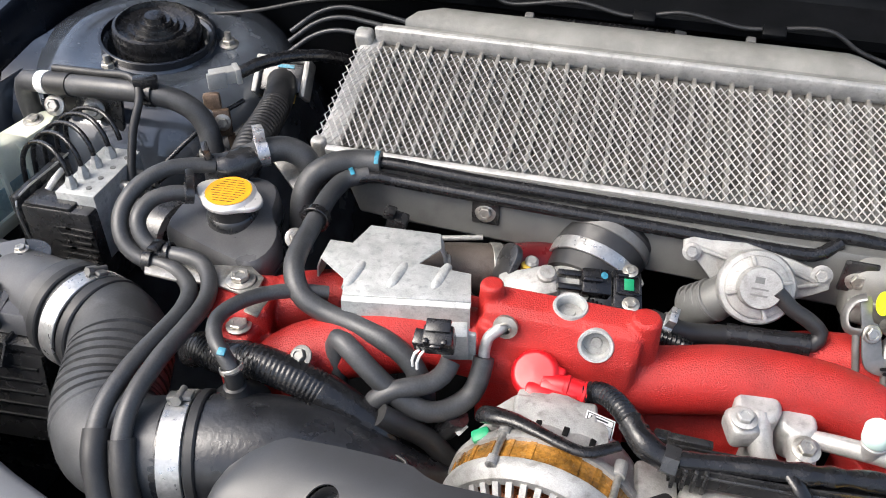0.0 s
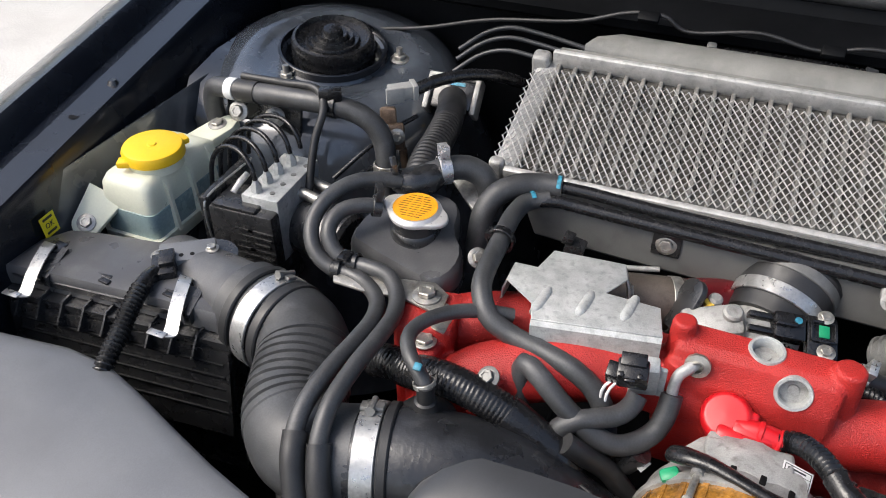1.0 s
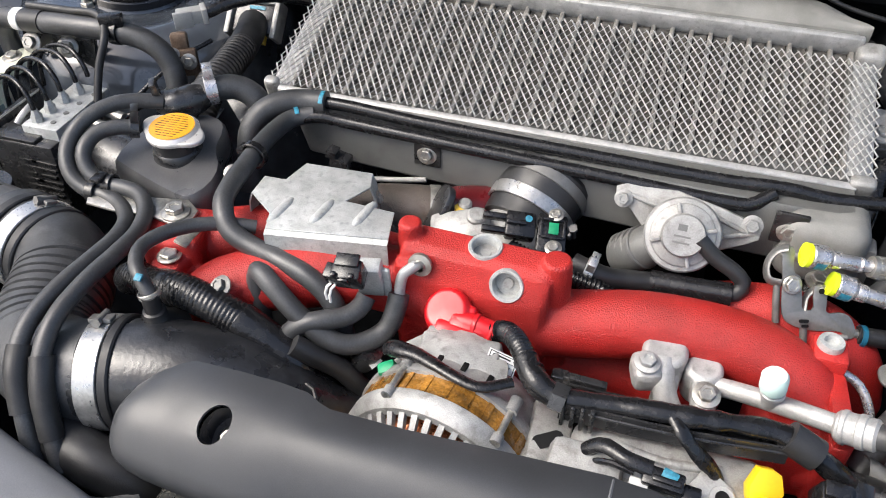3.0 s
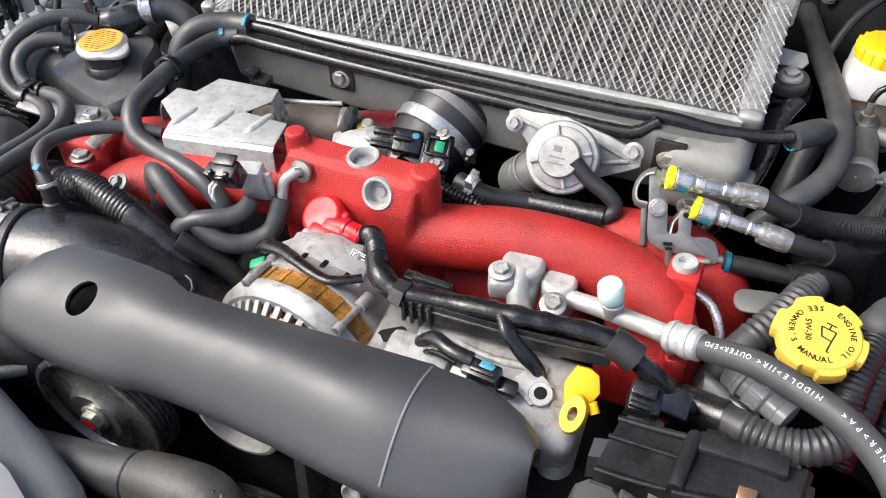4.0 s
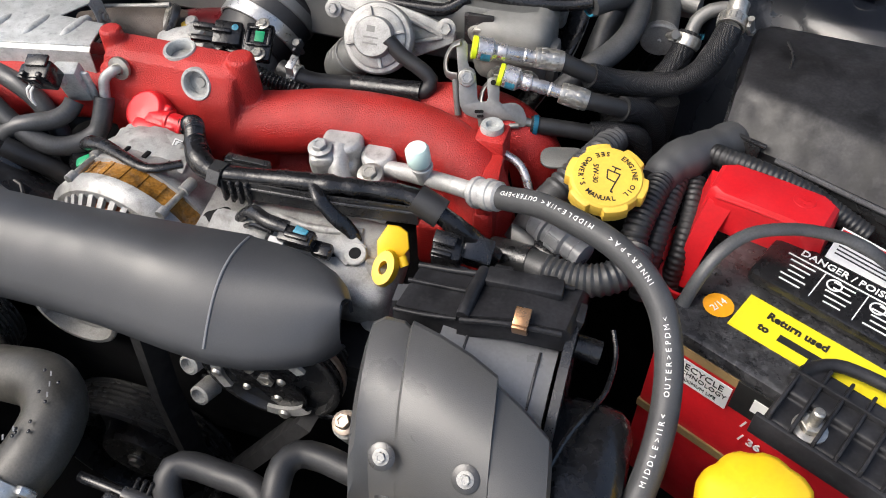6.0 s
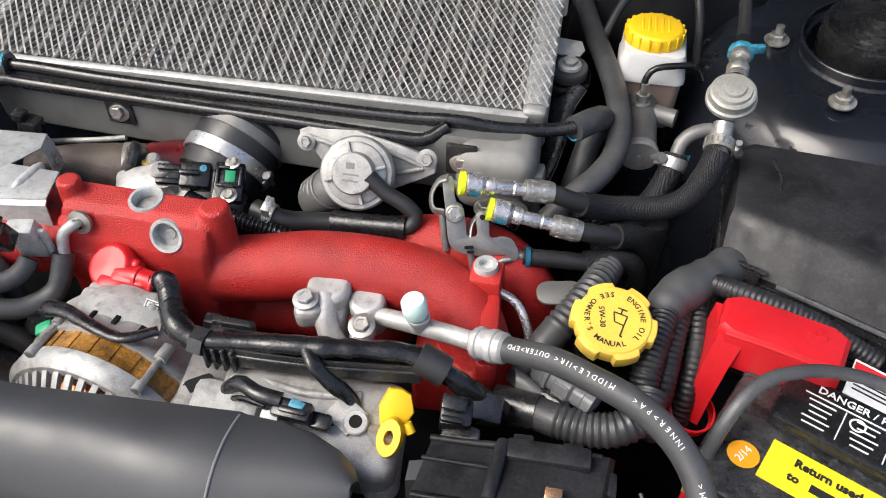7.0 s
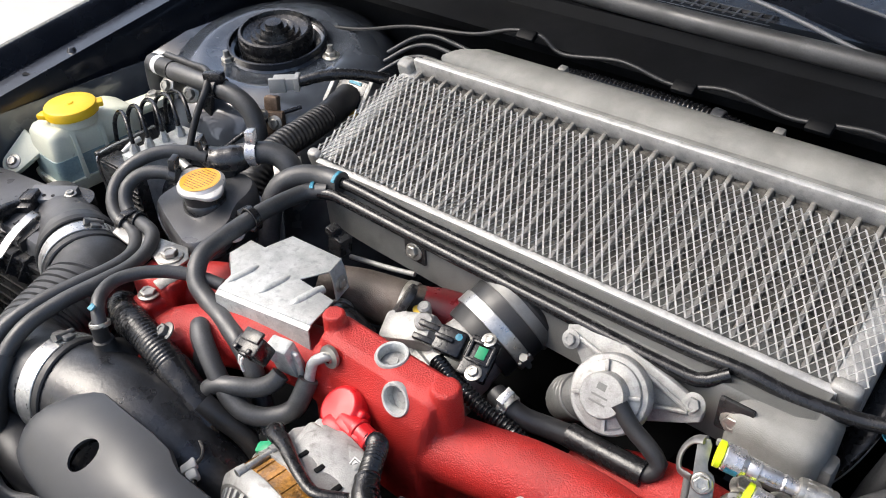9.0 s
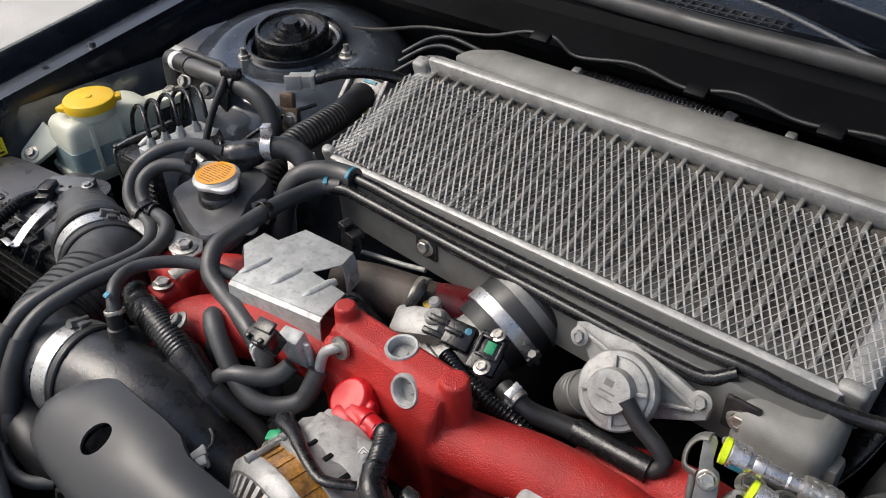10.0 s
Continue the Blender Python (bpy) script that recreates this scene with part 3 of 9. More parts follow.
part("edge", tube([(-0.04, 1.045, 1.094), (0.01, 1.054, 1.090), (0.06, 1.054, 1.083), (0.11, 1.054, 1.075)], 0.0016, 8), DRUM, wiper, "thin pale line along the arm's edge")
part("blade", tube([(-0.5, 1.13, 1.10), (-0.1, 1.12, 1.095), (0.4, 1.10, 1.085)], 0.005), RUBBER, wiper)
single("windscreen", thicken(loft([[V((x, y, z)) for x in (-0.7, -0.3, 0.1, 0.6)] for y, z in ((1.20, 1.09), (1.9, 1.45))], close=False, cap=False), 0.004), GLASS, "dark lower edge of the windscreen", "windscreen", kind="structure")
hose("bulkhead_cable", [(-0.62, 0.90, 0.955), (-0.52, 0.90, 0.972), (-0.42, 0.893, 1.001), (-0.31, 0.893, 1.017), (-0.25, 0.893, 1.036), (-0.213, 0.893, 1.037), (-0.19, 0.893, 1.024),
                        (-0.11, 0.893, 1.034), (-0.05, 0.893, 1.025), (0.005, 0.893, 1.035), (0.07, 0.893, 1.026), (0.154, 0.893, 1.033), (0.19, 0.89, 1.015), (0.24, 0.885, 1.005), (0.32, 0.885, 1.0), (0.5, 0.89, 0.995)], 0.0024, "thin black cable clipped along the bulkhead lip", RUBBER, "cable")
for x, z in ((-0.23, 1.042), (-0.035, 1.034), (0.10, 1.034)):
    single("cable_clip", box((0.024, 0.014, 0.007), put((x, 0.889, z - 0.009), (0, -0.5, 0.85)), 0.002), BULKHEAD, "small black plastic clip holding the bulkhead cable", "clip", "bulkhead clips")
hose("rear_loom", [(-0.20, 0.89, 0.99), (-0.175, 0.885, 1.003), (-0.09, 0.884, 1.008), (-0.013, 0.884, 1.008), (0.036, 0.885, 1.002), (0.07, 0.885, 0.99)], 0.0085, "black corrugated wiring loom behind the intercooler", GLOSS_BLACK, "loom", ribs=0.005, depth=0.12)
single("loom_clamp", ring(0.0115, 0.012, 0.003, put((0.005, 0.8843, 1.0065), (1, 0, -0.15))), PLASTIC_GREY, "grey clip round the rear wiring loom", "clip")


# ---- strut towers ----
def strut_tower(cx, cy, cz, side, studs):
    t = thing("strut_tower", (cx, cy, cz - 0.3), "dark blue-black painted strut tower with a round dished top", "strut tower", "strut towers", "structure")
    tilt = put((cx, cy, cz), (0.10 * -side, -0.12, 1.0))
    # left tower takes the paler paint for sky reflection, right tower the plain one
    part("turret", lathe([(0.30, -0.34), (0.21, -0.16), (0.175, -0.075), (0.155, -0.045), (0.135, -0.030), (0.11, -0.024), (0.097, -0.023), (0.092, -0.026), (0.068, -0.027), (0.064, -0.022), (0.060, -0.024), (0.056, -0.06), (0, -0.06)], tilt, 64), PAINT_SKYLIT if side < 0 else PAINT, t)
    part("rim", ring(0.068, 0.010, 0.003, tilt @ Matrix.Translation((0, 0, -0.018)), 48), PAINT, t)
    part("mount_rubber", lathe([(0.051, -0.05), (0.052, -0.014), (0.051, -0.003), (0.0495, 0.001), (0.046, 0.002), (0.044, -0.003), (0.034, -0.006), (0.032, -0.002), (0.027, -0.003), (0.025, 0.002), (0.020, 0.0), (0.018, 0.006), (0.013, 0.005), (0.011, 0.011), (0, 0.012)], tilt, 48), GLOSS_BLACK, t, "black rubber top mount cap")
    for w in studs:
        bolt(t, w, (0.1 * -side, -0.12, 1), 0.0078, 0.008)
        part("stud", rod(w, V(w) + V((0, 0, 0.016)), 0.004, 12), STEEL, t)
    for i in range(7):
        a = radians(150 + 18 * i)
        bolt(t, tilt @ V((0.150 * math.cos(a), 0.150 * math.sin(a), -0.043)), (math.cos(a) * 0.5, math.sin(a) * 0.5, 1), 0.004, 0.0015, PAINT_SKYLIT, "weld_dimple", 1.0)
    return t


strut_tower(-0.597, 0.812, 0.982, -1, ((-0.629, 0.7500, 0.9480), (-0.521, 0.842, 0.9520)))
strut_tower(0.526, 0.828, 0.988, 1, ((0.4415, 0.838, 0.9560), (0.4900, 0.737, 0.9560)))
apron = thicken(loft([[V((x, y, z)) for y in (0.0, 0.3, 0.5, 0.7, 0.9)] for x, z in ((-0.722, 0.95), (-0.716, 0.90), (-0.71, 0.82), (-0.70, 0.40))], close=False, cap=False), 0.002)
single("apron_left", apron, PAINT_SKYLIT, "dark painted inner wing panel", "inner wing", kind="structure")
apron = thicken(loft([[V((x, y, z)) for y in (0.0, 0.3, 0.5, 0.7, 0.9)] for x, z in ((0.66, 0.93), (0.63, 0.90), (0.60, 0.82), (0.59, 0.40))], close=False, cap=False), 0.002)
single("apron_right", apron, PAINT, "dark painted inner wing panel", "inner wing", kind="structure")
# the engine's mass below the visible parts, coloured near black for the bay's deep shade
single("engine_block", join(box((0.42, 0.30, 0.17), Matrix.Translation((0.0, 0.53, 0.62)), 0.02), box((0.62, 0.26, 0.15), Matrix.Translation((0.0, 0.47, 0.60)), 0.02)), DEEP_SHADE, "cast engine block low in the bay, coloured as deep shade", "engine")
single("gearbox", box((0.3, 0.35, 0.2), Matrix.Translation((-0.02, 0.78, 0.62)), 0.05), DEEP_SHADE, "gearbox casing under the intercooler, coloured as deep shade", "gearbox")

# ---- intercooler ----
ICO, ICU, ICV = V((-0.318, 0.633, 0.970)), V((1.0, 0.030, -0.006)).normalized(), V((0.0, 0.956, 0.292))
ICW = ICU.cross(ICV).normalized()
ICV = ICW.cross(ICU).normalized()
ICM = Matrix((ICU, ICV, ICW)).transposed().to_4x4()
ICM.translation = ICO
LEN, DEP = 0.552, 0.166
ic = thing("intercooler", (-0.04, 0.72, 0.93), "silver aluminium intercooler with an expanded mesh guard and cast tanks", "intercooler")


def icbox(u0, u1, v0, v1, w0, w1, bevel=0.0):
    return box((u1 - u0, v1 - v0, w1 - w0), ICM @ Matrix.Translation(((u0 + u1) / 2, (v0 + v1) / 2, w0)), bevel)


# core behind the fins is coloured as the shade between them
part("core_back", icbox(0.012, LEN - 0.012, 0.002, DEP, -0.065, -0.022), DEEP_SHADE, ic)
fins = bmesh.new()
NB, U0, U1 = 29, 0.022, LEN - 0.022
pitch = (U1 - U0) / (NB - 1)
fv = []
for b in range(NB - 1):
    ua, ub = U0 + pitch * b + 0.0034, U0 + pitch * (b + 1) - 0.0034
    nz = 44
    rows = []
    for k in range(nz + 1):
        v = 0.004 + (DEP - 0.008) * k / nz
        w = -0.009 if k % 2 else -0.019
        w += random.uniform(-0.0012, 0.0012)
        rows.append((fins.verts.new((ua, v, w)), fins.verts.new((ub, v, w + random.uniform(-0.0008, 0.0008)))))
    for p, q in zip(rows, rows[1:]):
        fins.faces.new((p[0], p[1], q[1], q[0]))
bmesh.ops.transform(fins, matrix=ICM, verts=fins.verts)
tagged(part("fin_pack", fins, FIN, ic, smooth=0), kind="stuff")
bar_mesh = finish("tube_bar", box((0.0046, DEP - 0.002, 0.016), None, 0.0014), TUBE_ALU)
for b in range(NB):
    ob = new("tube_bar", bar_mesh)
    ob.parent = ic
    m = ICM @ Matrix.Translation((U0 + pitch * b, DEP / 2, -0.0225))
    m.translation -= ORIGIN[ic]
    ob.matrix_basis = m
# expanded metal: two families of slanted strands
guard = bmesh.new()
SW = 0.0073
v0, v1 = -0.002, 0.139
for fam, slope in ((0, 0.62), (1, -0.62)):
    lo, hi = -0.03, LEN + 0.03
    reach = (v1 - v0) * 0.66
    k0 = int((lo - reach) / SW)
    for k in range(k0, int((hi + reach) / SW)):
        ub = k * SW
        pts = []
        for s in range(25):
            v = v0 + (v1 - v0) * s / 24
            u = ub + slope * (v - v0)
            if -0.006 <= u <= LEN + 0.006:
                # the strands step where they knit together
                u += 0.0005 * math.sin(2 * math.pi * (v - v0) / (SW / 1.24)) * (1 if fam else -1)
                w = 0.0012 * noise.noise(V((u * 30, v * 30, fam * 4.0))) + 0.0016 - 0.0005 * (1 - fam)
                if u < 0.022:
                    w -= 0.22 * (0.022 - u)
                if u > LEN - 0.022:
                    w -= 0.22 * (u - LEN + 0.022)
                pts.append(V((u, v, w)))
        if len(pts) < 2:
            continue
        a, c = (0.00086, 0.0008) if fam else (0.00062, 0.0009)
        tilt = -0.00025 if fam else 0.00065
        prev = None
        for p in pts:
            q = [guard.verts.new(p + V((-a, 0, -tilt))), guard.verts.new(p + V((a, 0, tilt))), guard.verts.new(p + V((a, 0, tilt - c))), guard.verts.new(p + V((-a, 0, -tilt - c)))]
            if prev:
                for i in range(4):
                    guard.faces.new((prev[i], prev[(i + 1) % 4], q[(i + 1) % 4], q[i]))
            prev = q
bmesh.ops.transform(guard, matrix=ICM, verts=guard.verts)
part("mesh_guard", guard, MESHW, ic, "pale expanded-metal stone guard", smooth=0)
part("front_bar", icbox(0.012, LEN - 0.012, -0.0080, -0.0005, -0.014, -0.0015, 0.002), BRIGHT, ic)
part("rear_bar", icbox(0.014, LEN - 0.014, 0.1565, 0.1645, -0.012, 0.0085, 0.003), BRIGHT, ic)
part("tank_lip", icbox(0.02, LEN - 0.02, 0.1635, 0.171, -0.02, 0.006, 0.002), TANK_SAND, ic)
part("side_plate", icbox(-0.003, 0.022, 0.002, DEP, -0.06, -0.0085, 0.006), BRIGHT, ic)
part("side_plate", icbox(LEN - 0.024, LEN + 0.003, 0.002, DEP, -0.06, -0.0085, 0.006), BRIGHT, ic)
for u, v, w, d in ((0.002, 0.158, 0.020, 0.018), (LEN - 0.006, 0.153, 0.026, 0.022), (0.004, 0.0, 0.016, 0.012), (LEN - 0.008, 0.0, 0.022, 0.013)):
    cap_ = loft([[ICM @ V((u + a * f, v + b * f, h)) for a, b in rounded(w, d, 0.005)] for f, h in ((1.0, -0.03), (1.0, -0.004), (0.93, 0.0005), (0.80, 0.0022), (0.4, 0.003))])
    part("end_cap", cap_, CAST, ic, "dull cast corner lump", 50)
tank = []
for u, k in ((0.045, 0.2), (0.052, 0.75), (0.075, 1.0), (0.15, 1.0), (0.30, 1.0), (0.45, 1.0), (0.494, 1.0), (0.503, 0.93), (0.537, 0.30), (0.543, 0.12)):
    e = 0.172 + 0.046 * k
    d = e - 0.170
    tank.append([ICM @ V((u, v, w)) for v, w in ((0.170, 0.004), (0.170 + 0.16 * d, 0.010), (0.170 + 0.42 * d, 0.011), (e - 0.26 * d, 0.0045), (e - 0.06 * d, -0.002), (e, -0.012), (e, -0.055), (0.170, -0.055))])
part("rear_tank", loft(tank), TANK_SAND, ic, "sand-grey cast rear tank", 50)
for u in (0.17, 0.40):
    part("tank_tab", icbox(u - 0.005, u + 0.005, 0.215, 0.224, -0.02, -0.001, 0.002), CAST_DARK, ic)

# ---- the cast tank under the intercooler's front edge, with its valve ----
pl = thing("intake_chamber", (0.0, 0.64, 0.89), "grey cast aluminium chamber below the intercooler's front edge", "intake chamber")
sec = []
for x, zb, yf in ((-0.275, 0.935, 0.61), (-0.262, 0.915, 0.601), (-0.20, 0.912, 0.6), (-0.1, 0.909, 0.6), (0.0, 0.906, 0.6), (0.1, 0.904, 0.6), (0.18, 0.904, 0.6), (0.208, 0.906, 0.602), (0.220, 0.916, 0.608)):
    sec.append([V((x, y, z)) for y, z in ((yf + 0.004, 0.962), (yf, 0.956), (yf, zb + 0.006), (yf + 0.006, zb), (0.69, zb), (0.69, 0.962))])
part("casting", loft(sec), TANK_ALU, pl, "", 40)
part("end_box", box((0.068, 0.066, 0.062), Matrix.Translation((0.202, 0.614, 0.900)), 0.016, 4), TANK_SAND, pl)
part("end_rib", box((0.066, 0.004, 0.006), Matrix.Translation((0.202, 0.5805, 0.928)), 0.0015), TANK_SAND, pl)
part("lug", box((0.014, 0.02, 0.05), Matrix.Translation((0.236, 0.602, 0.892)), 0.004), CAST_DARK, pl)
for x, y, z in ((-0.139, 0.5985, 0.945), (0.174, 0.590, 0.947)):
    part("bracket_notch", box((0.026, 0.030, 0.004), put((x, y + 0.003, z + 0.002), (0, -1, 0)), 0.0015), PLASTIC, pl)
    bolt(pl, (x, y, z), (0, -1, 0.2), 0.0062, 0.007)



def pipe_run(name, pts, r, label):
    return single(name, tube(pts, r, 14, 0.008), PIPE_BLACK, label, "pipe", "front pipes", smooth=60)


pipe_run("coolant_pipe", [(-0.266, 0.602, 0.974), (-0.235, 0.606, 0.975), (-0.15, 0.608, 0.971), (0.0, 0.613, 0.967), (0.12, 0.617, 0.965), (0.165, 0.619, 0.967), (0.20, 0.622, 0.963), (0.245, 0.631, 0.962), (0.262, 0.635, 0.965)], 0.0058, "glossy black metal pipe along the intercooler's front edge")
pipe_run("coolant_pipe", [(-0.260, 0.586, 0.966), (-0.24, 0.592, 0.968), (-0.225, 0.594, 0.966), (-0.10, 0.596, 0.962), (0.02, 0.598, 0.959), (0.12, 0.600, 0.956), (0.142, 0.602, 0.957), (0.158, 0.612, 0.965)], 0.0058, "glossy black metal pipe below its twin on the intercooler's front")

valve = thing("bypass_valve", (0.094, 0.56, 0.92), "pale cast aluminium bypass valve with a round capped body", "valve")
AX = V((0.05, -0.80, 0.60)).normalized()
C0 = V((0.0945, 0.556, 0.948))
vm = put(C0, AX)
part("body", lathe([(0, -0.028), (0.021, -0.028), (0.022, -0.012), (0.029, -0.011), (0.0305, -0.008), (0.0305, 0.0), (0.029, 0.002), (0.0255, 0.0025), (0.025, 0.005), (0.0225, 0.0065), (0.0, 0.007)], vm, 48), CAST, valve)
part("cap", lathe([(0.0175, 0.004), (0.0172, 0.015), (0.016, 0.0172), (0.0, 0.0175)], vm, 40), CAST, valve, "round cast metal cap with a worn stamp")
for a in (20, 110, 200, 290):
    part("rib", box((0.010, 0.003, 0.0035), vm @ Matrix.Rotation(radians(a), 4, "Z") @ Matrix.Translation((0.021, 0, 0.006)), 0.0006), CAST, valve)
part("stamp", box((0.007, 0.005, 0.0003), vm @ Matrix.Translation((-0.002, 0.006, 0.0174))), CAST_DARK, valve)
for j in range(2):
    part("stamp_bar", box((0.013, 0.0014, 0.0003), vm @ Matrix.Translation((-0.001, -0.001 - 0.005 * j, 0.0174))), CAST_DARK, valve)
fm = put((0.094, 0.588, 0.945), (0, -0.88, 0.47))
flange = [(-0.060, 0.012), (-0.052, 0.017), (-0.04, 0.016), (-0.01, 0.018), (0.03, 0.010), (0.052, 0.004), (0.060, -0.001), (0.060, -0.009), (0.052, -0.014), (0.02, -0.03), (-0.02, -0.03), (-0.05, 0.0), (-0.059, 0.004)]
part("flange", plate(flange, 0.008, fm @ Matrix.Translation((0, 0, 0.003)), 0.0015), CAST, valve)
for a, b in (((-0.05, 0.008), (-0.01, 0.0)), ((0.05, -0.005), (0.015, 0.006)), ((0.05, -0.006), (0.012, -0.018))):
    pa, pb = fm @ V((a[0], a[1], 0.004)), fm @ V((b[0], b[1], 0.006))
    part("web", tube([pa, pb], 0.002, 8), CAST, valve)
bolt(valve, (0.042, 0.5845, 0.951), (0, -0.88, 0.47), 0.0050, 0.005, CAST)
bolt(valve, (0.146, 0.586, 0.948), (0, -0.88, 0.47), 0.0056, 0.005, CAST)
part("neck", tube([C0 - AX * 0.02 + V((-0.012, 0.0, -0.006)), (0.065, 0.565, 0.917), (0.05, 0.57, 0.90)], 0.0175, 20), TANK_ALU, valve)
for k in range(4):
    part("neck_ring", ring(0.0190, 0.003, 0.003, put(V((0.066, 0.5655, 0.919)) + V((-0.0045, 0.0022, -0.0055)) * k, (-0.6, 0.2, -0.75))), CAST_DARK, valve)
vacuum = hose("vacuum_hose", [C0 + AX * 0.012 + V((0.012, 0, 0.0)), (0.122, 0.543, 0.943), (0.138, 0.541, 0.935), (0.1475, 0.539, 0.926), (0.144, 0.534, 0.919), (0.134, 0.532, 0.917), (0.125, 0.532, 0.917)], 0.0065, "soft black vacuum hose looping off the bypass valve")
hose("vacuum_pipe", [(0.141, 0.533, 0.917), (0.108, 0.533, 0.914), (0.078, 0.533, 0.912)], 0.0098, "thick smooth black hose sleeve beside the red manifold", GLOSS_BLACK)
breather = hose("breather_hose", [(0.082, 0.533, 0.912), (0.062, 0.527, 0.914), (0.045, 0.520, 0.918), (0.030, 0.519, 0.922), (0.016, 0.522, 0.924)], 0.0085, "black rubber breather hose with a spring clamp")
spring_clip(breather, (0.030, 0.519, 0.922), (-0.9, 0.05, 0.2), 0.0088, (-0.1, -0.35, 1), BAND, 0.008)

# ---- throttle body and its rubber coupling ----
th = thing("throttle_unit", (-0.04, 0.54, 0.87), "cast aluminium throttle body with a rubber coupling", "throttle body")
TA = V((-0.26, -0.85, -0.45)).normalized()
T0 = V((-0.032, 0.605, 0.922))
tm = put(T0, TA)
part("coupling", lathe([(0.032, -0.016), (0.0415, -0.016), (0.0425, -0.012), (0.0405, -0.008), (0.0392, 0.018), (0.0388, 0.020), (0.0375, 0.022), (0.0370, 0.036), (0.0362, 0.040), (0.030, 0.040)], tm, 56), RUBBER, th, "black rubber coupling sleeve")
band(th, T0 + TA * -0.005, TA, 0.0405, 0.010, mat=CAST_DARK, screw=(-0.9, 0.0, 0.35))
band(th, T0 + TA * 0.020, TA, 0.0396, 0.013, mat=BAND, screw=(0.95, -0.2, -0.1))
part("casting", join(lathe([(0.030, 0.034), (0.032, 0.05), (0.034, 0.06), (0.034, 0.080), (0.038, 0.082), (0.038, 0.090), (0.0, 0.090)], tm, 40),
                     box((0.035, 0.03, 0.05), put(T0 + TA * 0.075 + V((-0.02, 0, -0.020)), (-0.3, -0.3, 0.9)), 0.006),
                     rod((-0.085, 0.545, 0.915), (-0.080, 0.535, 0.925), 0.007)), CAST, th, "", 45)
part("yellow_plug", rod((-0.0915, 0.550, 0.928), (-0.091, 0.5495, 0.933), 0.0045, 10), YELLOW_PALE, th)
part("bypass_body", join(box((0.050, 0.030, 0.040), put((-0.082, 0.545, 0.896), (-0.1, -0.4, 0.9), (0.9, 0.35, 0)), 0.006), rod((-0.073, 0.540, 0.925), (-0.071, 0.536, 0.941), 0.0085, 18, chamfer=0.002), rod((-0.088, 0.556, 0.925), (-0.087, 0.553, 0.937), 0.006, 14, chamfer=0.002)), CAST, th)
part("black_flange", plate(rounded(0.048, 0.03, 0.012), 0.007, put((-0.112, 0.545, 0.928), (-0.75, -0.35, 0.55), (0.3, 0.6, 0.7)), 0.002), PLASTIC, th, "black plastic side cover")
sens = thing("pressure_sensor", (0.0, 0.53, 0.93), "black pressure sensor with green and blue paint marks", "sensor")
sm = put((-0.0065, 0.5305, 0.9375), (0.20, -0.42, 0.86), (0.95, 0.24, -0.12))
part("body", join(box((0.024, 0.034, 0.009), sm, 0.002), box((0.018, 0.0025, 0.003), sm @ Matrix.Translation((0, 0.0115, 0.0085)), 0.0006), box((0.018, 0.0025, 0.003), sm @ Matrix.Translation((0, -0.004, 0.0085)), 0.0006), box((0.0025, 0.017, 0.003), sm @ Matrix.Translation((-0.009, 0.004, 0.0085)), 0.0006), box((0.0025, 0.017, 0.003), sm @ Matrix.Translation((0.0095, 0.004, 0.0085)), 0.0006)), GLOSS_BLACK, sens)
part("green_mark", box((0.008, 0.010, 0.001), sm @ Matrix.Translation((0.001, 0.004, 0.0090)), 0.0002), GREEN_MARK, sens, "green paint square")
part("connector", join(box((0.024, 0.022, 0.013), sm @ Matrix.Translation((-0.026, 0.003, 0.0)), 0.002), box((0.02, 0.005, 0.008), sm @ Matrix.Translation((-0.047, 0.009, 0.002)), 0.001),
                       box((0.02, 0.005, 0.008), sm @ Matrix.Translation((-0.047, -0.003, 0.002)), 0.001), box((0.016, 0.004, 0.004), sm @ Matrix.Translation((-0.03, 0.003, 0.0128)), 0.001)), GLOSS_BLACK, sens)
part("blue_mark", lathe([(0, 0.0006), (0.0030, 0.0)], sm @ Matrix.Translation((-0.02, 0.008, 0.0132)), 12), BLUE_MARK, sens)
bolt(sens, sm @ V((0.002, -0.013, 0.010)), (0, -0.3, 0.95), 0.0045, 0.004)
bolt(sens, sm @ V((0.002, 0.016, 0.010)), (0, -0.3, 0.95), 0.004, 0.003)
hose("throttle_loom", [(-0.035, 0.512, 0.934), (-0.015, 0.506, 0.932), (0.004, 0.5035, 0.929), (0.021, 0.503, 0.924), (0.043, 0.505, 0.917), (0.06, 0.508, 0.905)], 0.0062, "black corrugated loom beside the throttle body", GLOSS_BLACK, "loom", ribs=0.0035, depth=0.14)

# ---- red intake manifold ----
man = thing("intake_manifold", (0.0, 0.47, 0.84), "red wrinkle-painted intake manifold with round runners", "intake manifold")
# one casting: the middle block, its screw bosses and the round runners flow into one another
blk = []
for x, s in ((-0.108, 0.0), (-0.105, 1.0), (0.006, 1.0), (0.011, 0.0)):
    e = 0.004 * (1 - s)
    blk.append([V((x, y, z)) for y, z in ((0.439 + e, 0.85), (0.4405 + e, 0.895), (0.447 + e, 0.936), (0.4555, 0.9585 - e), (0.463, 0.9625 - e), (0.481 - e, 0.9640 - e), (0.486 - e, 0.960), (0.494 - e, 0.85))])
bm = loft(blk)
for x, y, z0, z1, r in ((-0.1045, 0.4710, 0.88, 0.9745, 0.0092), (0.0115, 0.4715, 0.86, 0.9690, 0.0115), (-0.100, 0.456, 0.88, 0.950, 0.0115)):
    bm = join(bm, lathe([(0, z0), (r * 1.25, z0), (r * 1.08, z1 - 0.02), (r, z1 - 0.002), (r * 0.85, z1), (0, z1)], Matrix.Translation((x, y, 0)), 24))


